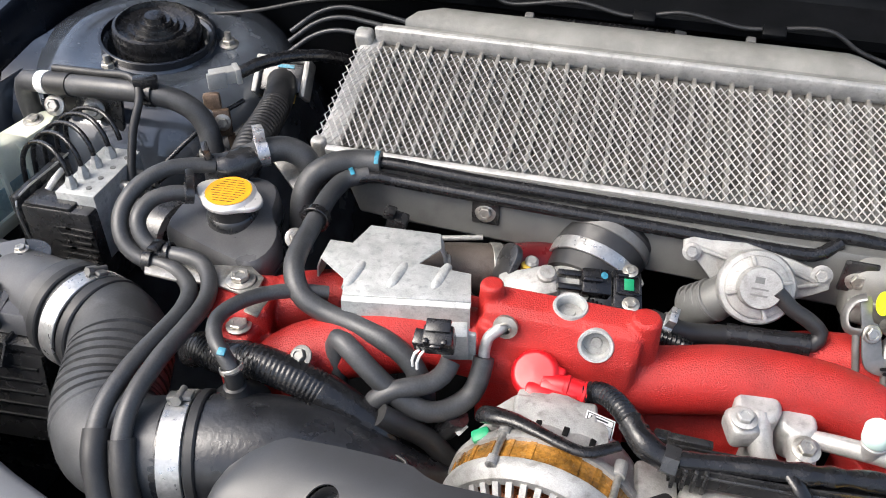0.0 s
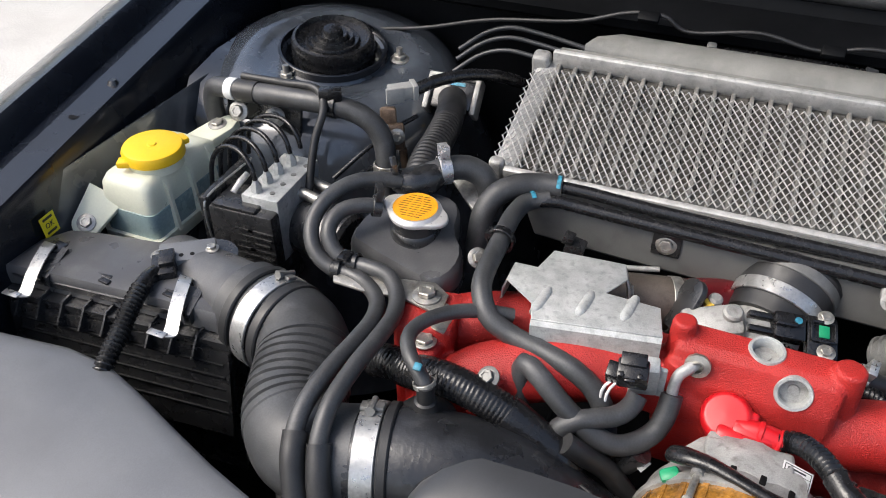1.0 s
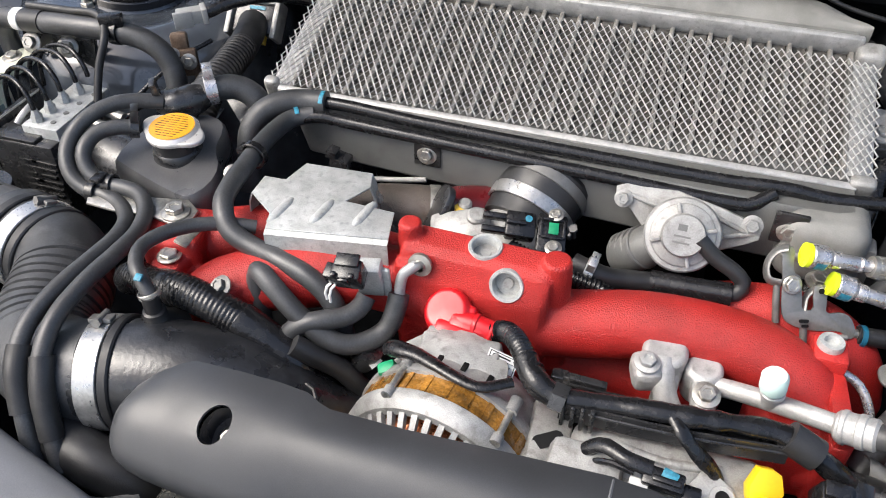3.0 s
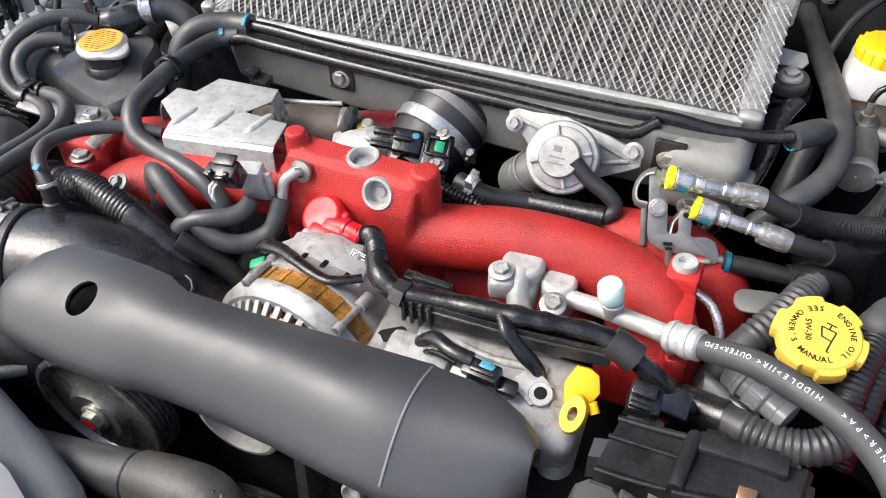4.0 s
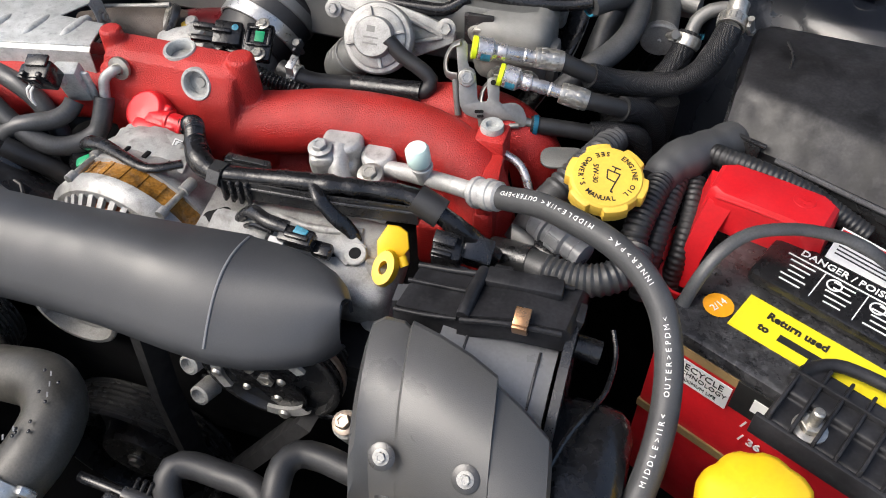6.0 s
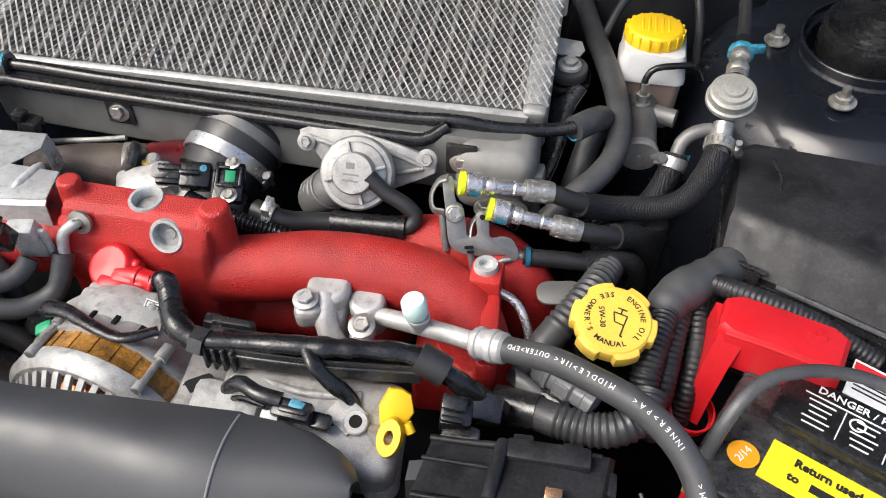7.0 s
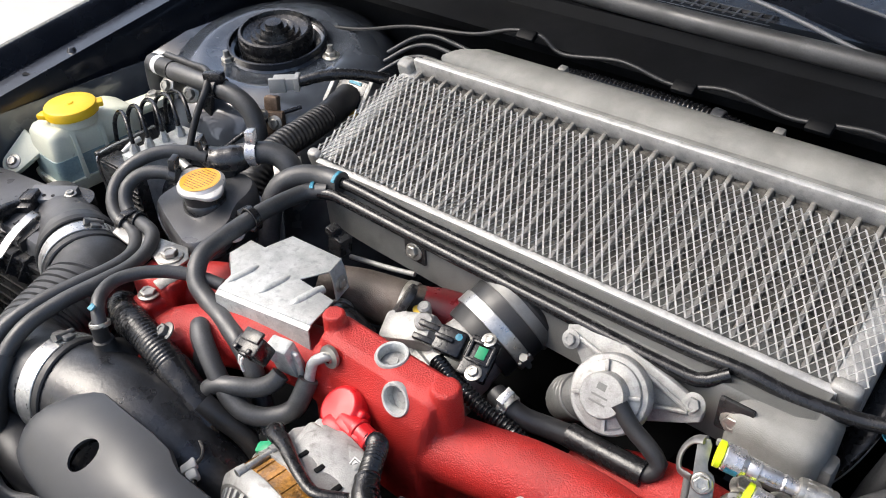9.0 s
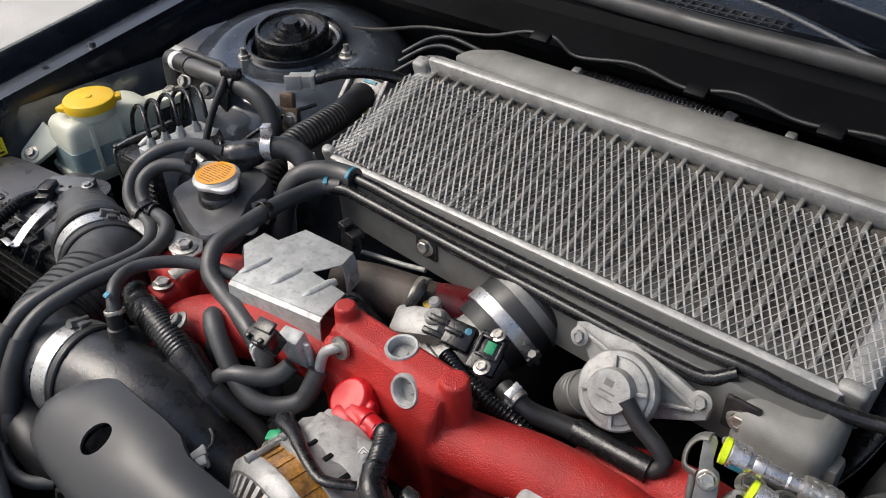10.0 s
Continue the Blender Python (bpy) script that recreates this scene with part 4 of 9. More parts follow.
def runner(pts, r, **kw):
    """A round runner, its ends domed into the rest."""
    global bm
    bm = join(bm, tube(pts, r, 28, 0.006, **kw))
    for q in (pts[0], pts[-1]):
        ball = bmesh.new()
        bmesh.ops.create_uvsphere(ball, u_segments=24, v_segments=14, radius=r * 1.0, matrix=Matrix.Translation(q))
        bm = join(bm, ball)


runner([(0.006, 0.469, 0.9035), (0.04, 0.4756, 0.9065), (0.08, 0.4834, 0.911), (0.12, 0.487, 0.9115), (0.155, 0.487, 0.909), (0.183, 0.482, 0.902), (0.203, 0.472, 0.890), (0.214, 0.461, 0.872), (0.219, 0.452, 0.848)], 0.0268)
runner([(0.10, 0.535, 0.880), (0.14, 0.541, 0.892), (0.18, 0.543, 0.897), (0.215, 0.541, 0.892), (0.240, 0.535, 0.872), (0.250, 0.53, 0.84)], 0.0245)
runner([(-0.08, 0.47, 0.905), (-0.13, 0.46, 0.918), (-0.18, 0.44, 0.922), (-0.22, 0.423, 0.918), (-0.25, 0.41, 0.905), (-0.27, 0.40, 0.87)], 0.0265, taper=(1.1, 1.05, 1, 1, 1, 1.05, 1.1))
runner([(-0.10, 0.50, 0.895), (-0.17, 0.49, 0.91), (-0.24, 0.475, 0.92), (-0.29, 0.455, 0.91), (-0.31, 0.44, 0.87)], 0.025)
runner([(-0.09, 0.472, 0.852), (-0.02, 0.482, 0.845), (0.06, 0.495, 0.845), (0.13, 0.50, 0.83)], 0.024)
for pos, sz, m in (((-0.292, 0.412, 0.85), (0.028, 0.026, 0.081), 0), ((-0.30, 0.44, 0.84), (0.05, 0.05, 0.103), 0.2), ((-0.232, 0.387, 0.86), (0.024, 0.020, 0.070), 0.5), ((0.222, 0.455, 0.825), (0.016, 0.070, 0.078), 0.12), ((0.197, 0.452, 0.825), (0.06, 0.05, 0.05), 0.1)):
    bm = join(bm, box(sz, Matrix.Translation(pos) @ Matrix.Rotation(m, 4, "Z"), 0.005, 2))
bm = join(bm, tube([(-0.232, 0.398, 0.932), (-0.232, 0.388, 0.912), (-0.23, 0.382, 0.87)], 0.0135, 14))
PORTS = [put((-0.0445, 0.4735, 0.9628), (0, -0.09, 1)), put((-0.0212, 0.4525, 0.9488), (0, -0.93, 0.37))]
casting = settle(bm, 0.0017, 2, [cyl(0.0112, 0.040, m @ Matrix.Translation((0, 0, -0.013)), 32) for m in PORTS])
part("casting", casting, RED, man, "", 50)
for m in PORTS:
    part("port_ring", lathe([(0.0112, -0.012), (0.0108, -0.0105), (0.0100, -0.009), (0.0100, 0.0006), (0.0108, 0.0018), (0.0128, 0.0020), (0.0135, 0.0006), (0.0135, -0.003)], m, 40), SHIELD, man, "machined bare metal port")
    part("port_plug", lathe([(0, -0.0105), (0.004, -0.0105), (0.0045, -0.0118), (0.0112, -0.0120)], m @ Matrix.Translation((0, 0, 0.005)), 28), CAST, man, "dull metal plug deep in the port")
for pos, sz, m in (((0.2135, 0.494, 0.83), (0.025, 0.026, 0.093), 0), ((0.2235, 0.452, 0.842), (0.014, 0.060, 0.070), 0.12)):
    part("flange", box(sz, Matrix.Translation(pos) @ Matrix.Rotation(m, 4, "Z"), 0.003, 2), RED, man)
part("stud_socket", lathe([(0.0, 0.002), (0.0045, 0.002), (0.0055, 0.006), (0.0088, 0.0062), (0.0095, 0.004), (0.0095, -0.002)], Matrix.Translation((0.2125, 0.4965, 0.922)), 28), SHIELD, man, "pale bare metal stud end")
bolt(man, (-0.2915, 0.412, 0.933), (0, 0, 1), 0.0075, 0.005, flange=1.35)
bolt(man, (-0.229, 0.3905, 0.938), (-0.2, -0.55, 0.8), 0.0058, 0.007, CAST_DARK)
cap = thing("alternator_boot", (-0.06, 0.43, 0.915), "glossy red rubber cap over the alternator terminal", "terminal cap")
BO = put((-0.061, 0.431, 0.930), (-0.12, -0.52, 0.85), (1, -0.1, 0))
dome = join(lathe([(0.0, -0.022), (0.0165, -0.022), (0.0185, -0.016), (0.0187, -0.002), (0.0170, 0.0018), (0.0150, 0.0034), (0.0, 0.0042)], BO, 28), box((0.016, 0.018, 0.014), BO @ Matrix.Translation((0.0, -0.014, -0.026)) @ Matrix.Rotation(0.5, 4, "Z"), 0.004), box((0.012, 0.020, 0.012), BO @ Matrix.Translation((0.016, 0.0, -0.012)), 0.003))
part("dome", settle(dome, 0.0009, 1), RED_CAP, cap, "", 60)
part("sleeve", join(tube([(-0.053, 0.428, 0.925), (-0.036, 0.4265, 0.927), (-0.021, 0.4255, 0.925)], 0.0082, 16, 0.004), ring(0.0092, 0.004, 0.003, put((-0.036, 0.4265, 0.927), (1, -0.1, 0))), ring(0.0092, 0.003, 0.003, put((-0.023, 0.4256, 0.925), (1, -0.1, -0.1))),
                    box((0.022, 0.013, 0.022), put((-0.055, 0.426, 0.908), (0, -0.4, 0.9)), 0.004), box((0.030, 0.014, 0.014), put((-0.041, 0.4275, 0.919), (0, -0.3, 0.95), (1, -0.08, 0)), 0.004)), RED_CAP, cap)
fit_ = thing("breather_nipple", (-0.09, 0.45, 0.94), "bent bare metal nipple in the manifold's corner", "pipe fitting")
part("pipe", tube([(-0.088, 0.4545, 0.953), (-0.093, 0.446, 0.9515), (-0.099, 0.441, 0.947), (-0.101, 0.437, 0.936), (-0.1, 0.433, 0.925)], 0.0044, 14, 0.003), BRIGHT, fit_)
part("collar", lathe([(0, 0.0), (0.0095, 0.0), (0.0095, 0.003), (0.005, 0.004), (0.0045, 0.006)], put((-0.0885, 0.4505, 0.9525), (0, -0.93, 0.2)), 24), STEEL, fit_)

# ---- heat shield over the turbo pipe ----
hs = thing("heat_shield", (-0.18, 0.48, 0.93), "pressed aluminised heat shield with three embossed ribs", "heat shield")
sh = [(-0.222, 0.526), (-0.162, 0.531), (-0.156, 0.512), (-0.168, 0.489), (-0.125, 0.488), (-0.117, 0.456), (-0.213, 0.437), (-0.219, 0.455), (-0.246, 0.474), (-0.247, 0.498), (-0.228, 0.499)]
top = plate([(x + 0.18, y - 0.48) for x, y in sh], 0.0016, Matrix.Translation((-0.18, 0.48, 0.9645)), 0.0006)
part("sheet", top, SHIELD, hs)
part("front_fold", thicken(loft([[V(p) for p in row] for row in (((-0.2135, 0.4375, 0.9635), (-0.165, 0.447, 0.9635), (-0.1172, 0.4565, 0.9635)), ((-0.213, 0.4335, 0.9605), (-0.165, 0.443, 0.9605), (-0.1168, 0.4525, 0.9605)), ((-0.212, 0.431, 0.944), (-0.165, 0.441, 0.938), (-0.116, 0.451, 0.936)))], close=False, cap=False), 0.0014), SHIELD, hs)
part("side_fold", thicken(loft([[V(p) for p in row] for row in (((-0.1618, 0.5305, 0.9635), (-0.156, 0.512, 0.9635)), ((-0.159, 0.531, 0.955), (-0.153, 0.512, 0.955)), ((-0.157, 0.531, 0.935), (-0.151, 0.511, 0.935)))], close=False, cap=False), 0.0014), SHIELD, hs)
part("left_fold", thicken(loft([[V(p) for p in row] for row in (((-0.2465, 0.474, 0.9635), (-0.2475, 0.498, 0.9635)), ((-0.2495, 0.473, 0.955), (-0.2505, 0.498, 0.955)), ((-0.25, 0.472, 0.943), (-0.251, 0.498, 0.943)))], close=False, cap=False), 0.0014), SHIELD, hs)
for x in (-0.2145, -0.182, -0.149):
    part("embossed_rib", tube([(x, 0.450 + (x + 0.2) * 0.25, 0.9616), (x + 0.001, 0.456 + (x + 0.2) * 0.25, 0.9621), (x + 0.003, 0.474 + (x + 0.2) * 0.25, 0.9621), (x + 0.0035, 0.482 + (x + 0.2) * 0.25, 0.9616)], 0.0048, 18, 0.002, taper=(0.7, 1.0, 1.0, 1.0, 1.0, 0.7)), SHIELD, hs)
bolt(hs, (-0.136, 0.443, 0.934), (0, -0.8, 0.6), 0.0065, 0.006)
bolt(hs, (-0.155, 0.5205, 0.946), (1, 0.2, 0.1), 0.005, 0.004)
con = thing("two_pin_connector", (-0.11, 0.45, 0.93), "black two-pin connector in a pale grey plastic holder", "connector")
part("holder", join(box((0.021, 0.014, 0.034), put((-0.123, 0.4365, 0.928), (0, -0.25, 0.97), (0.95, 0.2, 0)), 0.002), box((0.010, 0.004, 0.030), put((-0.112, 0.4355, 0.926), (0, -0.1, 1)), 0.0012), box((0.012, 0.014, 0.010), put((-0.126, 0.426, 0.950), (0, -0.3, 0.95)), 0.002)), SHIELD, con)
part("plug", join(box((0.022, 0.016, 0.020), put((-0.129, 0.415, 0.955), (0, -0.4, 0.9), (1, 0.15, 0)), 0.002), box((0.004, 0.004, 0.018), put((-0.136, 0.4065, 0.957), (0, -0.4, 0.9), (1, 0.15, 0)), 0.001), box((0.004, 0.004, 0.018), put((-0.123, 0.4085, 0.957), (0, -0.4, 0.9), (1, 0.15, 0)), 0.001), box((0.008, 0.006, 0.010), put((-0.1295, 0.4055, 0.960), (0, -0.4, 0.9), (1, 0.15, 0)), 0.001), box((0.010, 0.012, 0.014), put((-0.142, 0.413, 0.955), (0, -0.4, 0.9)), 0.001), box((0.018, 0.010, 0.003), put((-0.130, 0.413, 0.975), (0, -0.4, 0.9), (1, 0.15, 0)), 0.0008)), PIPE_BLACK, con)
part("wire", join(tube([(-0.138, 0.408, 0.956), (-0.143, 0.404, 0.948), (-0.144, 0.405, 0.936)], 0.0011, 8), tube([(-0.141, 0.409, 0.956), (-0.147, 0.405, 0.949), (-0.148, 0.407, 0.936)], 0.0011, 8)), LABEL_W, con)

# ---- left side: washer bottle, brake unit, air box, intake hose ----
single("tower_shelf", thicken(loft([[V((x, y, z)) for x, z in ((-0.735, 0.962 + dz), (-0.69, 0.945 + dz), (-0.64, 0.935 + dz), (-0.56, 0.915 + dz), (-0.45, 0.86 + dz))] for y, dz in ((0.665, -0.16), (0.675, -0.045), (0.70, -0.012), (0.76, 0.0), (0.85, 0.0), (0.95, -0.01))], close=False, cap=False), -0.002),
       PAINT_SKYLIT, "dark painted shelf between wing and strut tower", "inner wing", kind="structure", smooth=50)

wb = thing("washer_bottle", (-0.66, 0.54, 0.865), "milky washer fluid bottle half full of blue fluid", "washer bottle")


def bottle_ring(z, x0, x1, y0, y1, r, n=4):
    pts = rounded(x1 - x0, y1 - y0, r, n)
    return [V(((x0 + x1) / 2 + a, (y0 + y1) / 2 + b, z)) for a, b in pts]


part("tank", loft([bottle_ring(0.868, -0.697, -0.634, 0.494, 0.605, 0.008), bottle_ring(0.876, -0.699, -0.632, 0.491, 0.61, 0.009), bottle_ring(0.91, -0.697, -0.632, 0.491, 0.61, 0.009), bottle_ring(0.932, -0.695, -0.633, 0.492, 0.61, 0.010),
                   bottle_ring(0.939, -0.692, -0.636, 0.495, 0.60, 0.013), bottle_ring(0.942, -0.686, -0.640, 0.501, 0.585, 0.016)]), MILKY, wb, "", 50)
part("fluid", loft([bottle_ring(0.8765, -0.6997, -0.6313, 0.4903, 0.607, 0.009), bottle_ring(0.890, -0.6995, -0.6312, 0.4901, 0.607, 0.009), bottle_ring(0.9055, -0.6985, -0.6312, 0.4900, 0.6075, 0.009), bottle_ring(0.9065, -0.693, -0.636, 0.497, 0.60, 0.009)], True, False), FLUID_BLUE, wb, "blue fluid showing through the lower half", 50)
part("foot", loft([bottle_ring(0.860, -0.700, -0.630, 0.489, 0.605, 0.008), bottle_ring(0.8705, -0.703, -0.627, 0.486, 0.612, 0.010), bottle_ring(0.8765, -0.703, -0.627, 0.486, 0.612, 0.010)]), MILKY, wb)
for y in (0.520, 0.556, 0.592):
    part("rib", loft([[V((-0.636, y + d, 0.938)), V((-0.629, y + d, 0.928)), V((-0.625, y + d, 0.874)), V((-0.636, y + d, 0.874))] for d in (-0.0022, 0.0022)]), MILKY, wb)
part("neck", cyl(0.0285, 0.014, Matrix.Translation((-0.656, 0.538, 0.938)), 36), MILKY, wb)
ca = lathe([(0.0, 0.0102), (0.004, 0.0098), (0.005, 0.0085), (0.0275, 0.0085), (0.030, 0.0075), (0.0318, 0.004), (0.0318, -0.003), (0.029, -0.004)], put((-0.656, 0.538, 0.953), (0.03, -0.03, 1)), 48)
part("cap", join(ca, box((0.014, 0.014, 0.007), put((-0.670, 0.510, 0.948), (0, 0, 1), (0.45, -0.9, 0)), 0.002), box((0.012, 0.016, 0.007), put((-0.642, 0.566, 0.952), (0, 0, 1), (0.4, 0.9, 0)), 0.002)), YELLOW, wb, "yellow snap-on cap")
em = put((-0.6965, 0.465, 0.8985), (0.35, -0.55, 0.75), (0.12, 0.86, 0.5))
part("bracket", plate([(0.0155 * math.cos(radians(a)), 0.0155 * math.sin(radians(a))) for a in range(90, 271, 20)] + [(0.018, -0.018), (0.038, -0.021), (0.038, 0.021), (0.018, 0.018)], 0.008, em, 0.002), MILKY, wb)
part("bracket", plate([(-0.018, -0.045), (0.018, -0.045), (0.02, 0.0), (0.02, 0.03), (0.012, 0.045), (-0.006, 0.046), (-0.016, 0.035)], 0.012, put((-0.668, 0.625, 0.9245), (-0.05, -0.12, 1), (0.94, -0.3, 0)), 0.003), MILKY, wb)
bolt(wb, (-0.6965, 0.465, 0.8985), (0.35, -0.55, 0.75), 0.0062, 0.006)
bolt(wb, (-0.661, 0.648, 0.928), (0, -0.15, 1), 0.007, 0.005)
sticker = thing("inspection_sticker", (-0.719, 0.42, 0.90), "small yellow inspection sticker on the inner wing", "sticker")
stm = put((-0.7075, 0.432, 0.915), (1, 0.12, 0.10), (0, 1, 0))
part("paper", box((0.02, 0.022, 0.0006), stm), LABEL_Y, sticker)
words("OK", 0.008, stm @ Matrix.Translation((0, 0, 0.0008)), INK, sticker)
for dy in (-0.007, 0.0075):
    part("print_bar", box((0.013, 0.0025, 0.0004), stm @ Matrix.Translation((0, dy, 0.0006))), INK, sticker)

ab = thing("brake_control_unit", (-0.55, 0.56, 0.80), "brake control unit with aluminium block and black housing", "brake unit")
part("block", box((0.042, 0.088, 0.075), Matrix.Translation((-0.534, 0.582, 0.852)) @ Matrix.Rotation(0.05, 4, "Z"), 0.0015), SHIELD, ab, "machined aluminium valve block")
part("housing", join(box((0.074, 0.050, 0.100), Matrix.Translation((-0.549, 0.548, 0.815)) @ Matrix.Rotation(0.05, 4, "Z"), 0.003), box((0.050, 0.024, 0.004), Matrix.Translation((-0.556, 0.536, 0.9145)) @ Matrix.Rotation(0.05, 4, "Z"), 0.001), box((0.010, 0.086, 0.100), Matrix.Translation((-0.594, 0.566, 0.822)) @ Matrix.Rotation(0.05, 4, "Z"), 0.003)), PLASTIC, ab, "black plastic electronics housing")
for i in range(9):
    for j in range(3):
        part("housing_rib", box((0.018 + 0.006 * ((i * 7 + j * 3) % 3), 0.002, 0.0022), Matrix.Translation((-0.573 + 0.024 * j, 0.5235, 0.83 + 0.008 * i))), PLASTIC, ab)
part("frame", tube([(-0.589, 0.5235, 0.862), (-0.589, 0.5235, 0.917), (-0.588, 0.535, 0.922), (-0.584, 0.575, 0.926), (-0.582, 0.60, 0.928)], 0.0012, 8), BAND, ab)
part("lug", tube([(-0.571, 0.548, 0.918), (-0.569, 0.56, 0.925), (-0.569, 0.572, 0.927)], 0.0035, 10), BRIGHT, ab)
part("motor", rod((-0.513, 0.585, 0.872), (-0.450, 0.575, 0.868), 0.033, 32, chamfer=0.004), PLASTIC, ab, "black round pump motor")
part("stub", rod((-0.514, 0.61, 0.909), (-0.488, 0.608, 0.905), 0.006, 16), STEEL, ab)
part("stub", rod((-0.514, 0.585, 0.911), (-0.490, 0.583, 0.908), 0.006, 16), STEEL, ab)
ports = ((-0.541, 0.549), (-0.5405, 0.568), (-0.540, 0.588), (-0.537, 0.608))
lines = []
for i, (x, y) in enumerate(ports + ((-0.5325, 0.622),)):
    lines.append(((x, y, 0.940), (x - 0.004, y + 0.002, 0.953), (x - 0.016, y + 0.007, 0.9625), (x - 0.034, y + 0.013, 0.9640), (x - 0.050 - 0.002 * i, y + 0.015, 0.958), (x - 0.061 - 0.003 * i, y + 0.013, 0.943), (x - 0.066 - 0.003 * i, y + 0.010, 0.91)))
for i, (x, y) in enumerate(ports):
    part("union_nut", lathe([(0, 0), (0.0058, 0), (0.0058, 0.008), (0.0042, 0.010), (0.0033, 0.014), (0, 0.014)], Matrix.Translation((x, y, 0.926)), 6), SHIELD, ab)
    part("port_hole", cyl(0.0028, 0.0012, Matrix.Translation((x + 0.017, y + 0.002, 0.9268)), 12), CAST_DARK, ab)
for pts in lines:
    hose("brake_line", pts, 0.0026, "thin black steel brake line curving off the brake unit", GLOSS_BLACK, "brake line", "brake lines", seg=10)
bolt(thing("bracket_bolt", (-0.637, 0.66, 0.94), "loose-looking zinc bolt on the bracket by the strut tower", "bolt"), (-0.637, 0.66, 0.944), (0.1, -0.85, 0.45), 0.0075, 0.008)
bolt(thing("bracket_bolt", (-0.59, 0.655, 0.94), "zinc flange bolt on the bracket by the strut tower", "bolt"), (-0.592, 0.665, 0.943), (0.4, -0.8, 0.4), 0.0075, 0.01)
single("tower_bracket", box((0.10, 0.006, 0.055), put((-0.615, 0.672, 0.915), (0.0, 0.25, 1)), 0.002), PLASTIC, "black sheet bracket in front of the strut tower", "bracket")

# air box
abx = thing("air_box", (-0.58, 0.38, 0.72), "dusty black plastic air filter box with steel clips", "air box")
lid = [(-0.718, 0.370), (-0.714, 0.42), (-0.700, 0.442), (-0.66, 0.452), (-0.60, 0.462), (-0.545, 0.478), (-0.50, 0.47), (-0.478, 0.44), (-0.470, 0.392), (-0.56, 0.386)]


def off(pts, k, z, cx=-0.585, cy=0.42):
    return [V((cx + (x - cx) * k, cy + (y - cy) * k, z)) for x, y in pts]


part("lid", loft([off(lid, 1.0, 0.888), off(lid, 1.0, 0.897), off(lid, 0.97, 0.9035), off(lid, 0.90, 0.908), off(lid, 0.5, 0.911)]), PLASTIC_SKYLIT, abx, "", 35)
# body and front face use darker plastic than the lid, as shaded sides
base = [(-0.716, 0.362), (-0.712, 0.44), (-0.60, 0.468), (-0.50, 0.465), (-0.474, 0.435), (-0.466, 0.384), (-0.56, 0.374)]
part("base", loft([off(base, 0.86, 0.70), off(base, 0.93, 0.80), off(base, 0.985, 0.878), off(base, 1.02, 0.880), off(base, 1.02, 0.8865)]), PLASTIC, abx, "", 35)
part("front_face", loft([[V((-0.70, 0.358, 0.878)), V((-0.466, 0.380, 0.878)), V((-0.47, 0.368, 0.78)), V((-0.70, 0.345, 0.78))], [V((-0.70, 0.37, 0.872)), V((-0.47, 0.392, 0.872)), V((-0.48, 0.38, 0.76)), V((-0.70, 0.36, 0.76))]]), PLASTIC, abx, "", 30)
for k in range(5):
    part("face_rib", tube([(-0.69, 0.356 - 0.0016 * k, 0.864 - 0.014 * k), (-0.58, 0.3665 - 0.0016 * k, 0.864 - 0.014 * k), (-0.472, 0.3775 - 0.0016 * k, 0.864 - 0.014 * k)], 0.0014, 8), BULKHEAD, abx)
part("seam_strip", loft([[V((x, y, z)), V((x, y + 0.013, z + 0.004)), V((x, y + 0.013, z - 0.004)), V((x, y, z - 0.006))] for x, y, z in ((-0.70, 0.372, 0.9005), (-0.6, 0.381, 0.9005), (-0.52, 0.389, 0.9005), (-0.475, 0.394, 0.9))]), PLASTIC, abx)
for i in range(9):
    x = -0.685 + 0.0235 * i
    part("gusset", loft([[V((x + d, 0.376 + 0.09 * (x + 0.7), 0.892)), V((x + d, 0.366 + 0.09 * (x + 0.7), 0.852)), V((x + d, 0.348 + 0.09 * (x + 0.7), 0.872)), V((x + d, 0.362 + 0.09 * (x + 0.7), 0.890))] for d in (-0.001, 0.001)]), PLASTIC, abx)
for (x, y), d in (((-0.678, 0.390), -0.28), ((-0.5255, 0.400), -0.35)):
    pts = [(0.0, 0.022, 0.910), (0.001, 0.018, 0.917), (0.002, 0.008, 0.9175), (0.003, -0.008, 0.9150), (0.004, -0.022, 0.9110), (0.005, -0.033, 0.9060), (0.004, -0.037, 0.9030), (0.001, -0.040, 0.9025), (-0.004, -0.043, 0.9035)]
    cl = [[V((x + px + s * 0.0068 + d * py, y + py, pz + dz)) for s, dz in ((-1, 0), (1, 0), (1, -0.0014), (-1, -0.0014))] for px, py, pz in pts]
    k = part("steel_clip", loft(cl), BAND, abx, "bright sprung steel clip", 60)
    part("clip_tail", box((0.018, 0.007, 0.0014), Matrix.Translation((x - 0.008 + d * -0.042, y - 0.042, 0.9025)), 0.0006), BAND, abx)
    part("clip_seat", box((0.022, 0.016, 0.018), Matrix.Translation((x - 0.004, y + 0.022, 0.894)), 0.003), PLASTIC, abx)
    part("clip_wedge", loft([[V((x + e, y + 0.020, 0.900)), V((x + e, y + 0.020, 0.914)), V((x + e + 0.006, y - 0.016, 0.907)), V((x + e + 0.006, y - 0.016, 0.895))] for e in (0.0085, 0.0155)]), PLASTIC, abx)
for x0, y0, w in ((-0.612, 0.398, 0.028), (-0.602, 0.390, 0.012), (-0.54, 0.404, 0.03), (-0.535, 0.398, 0.014)):
    part("moulded_arrow", box((w, 0.006, 0.003), Matrix.Translation((x0, y0, 0.9075)) @ Matrix.Rotation(-0.1, 4, "Z"), 0.001), GLOSS_BLACK, abx)
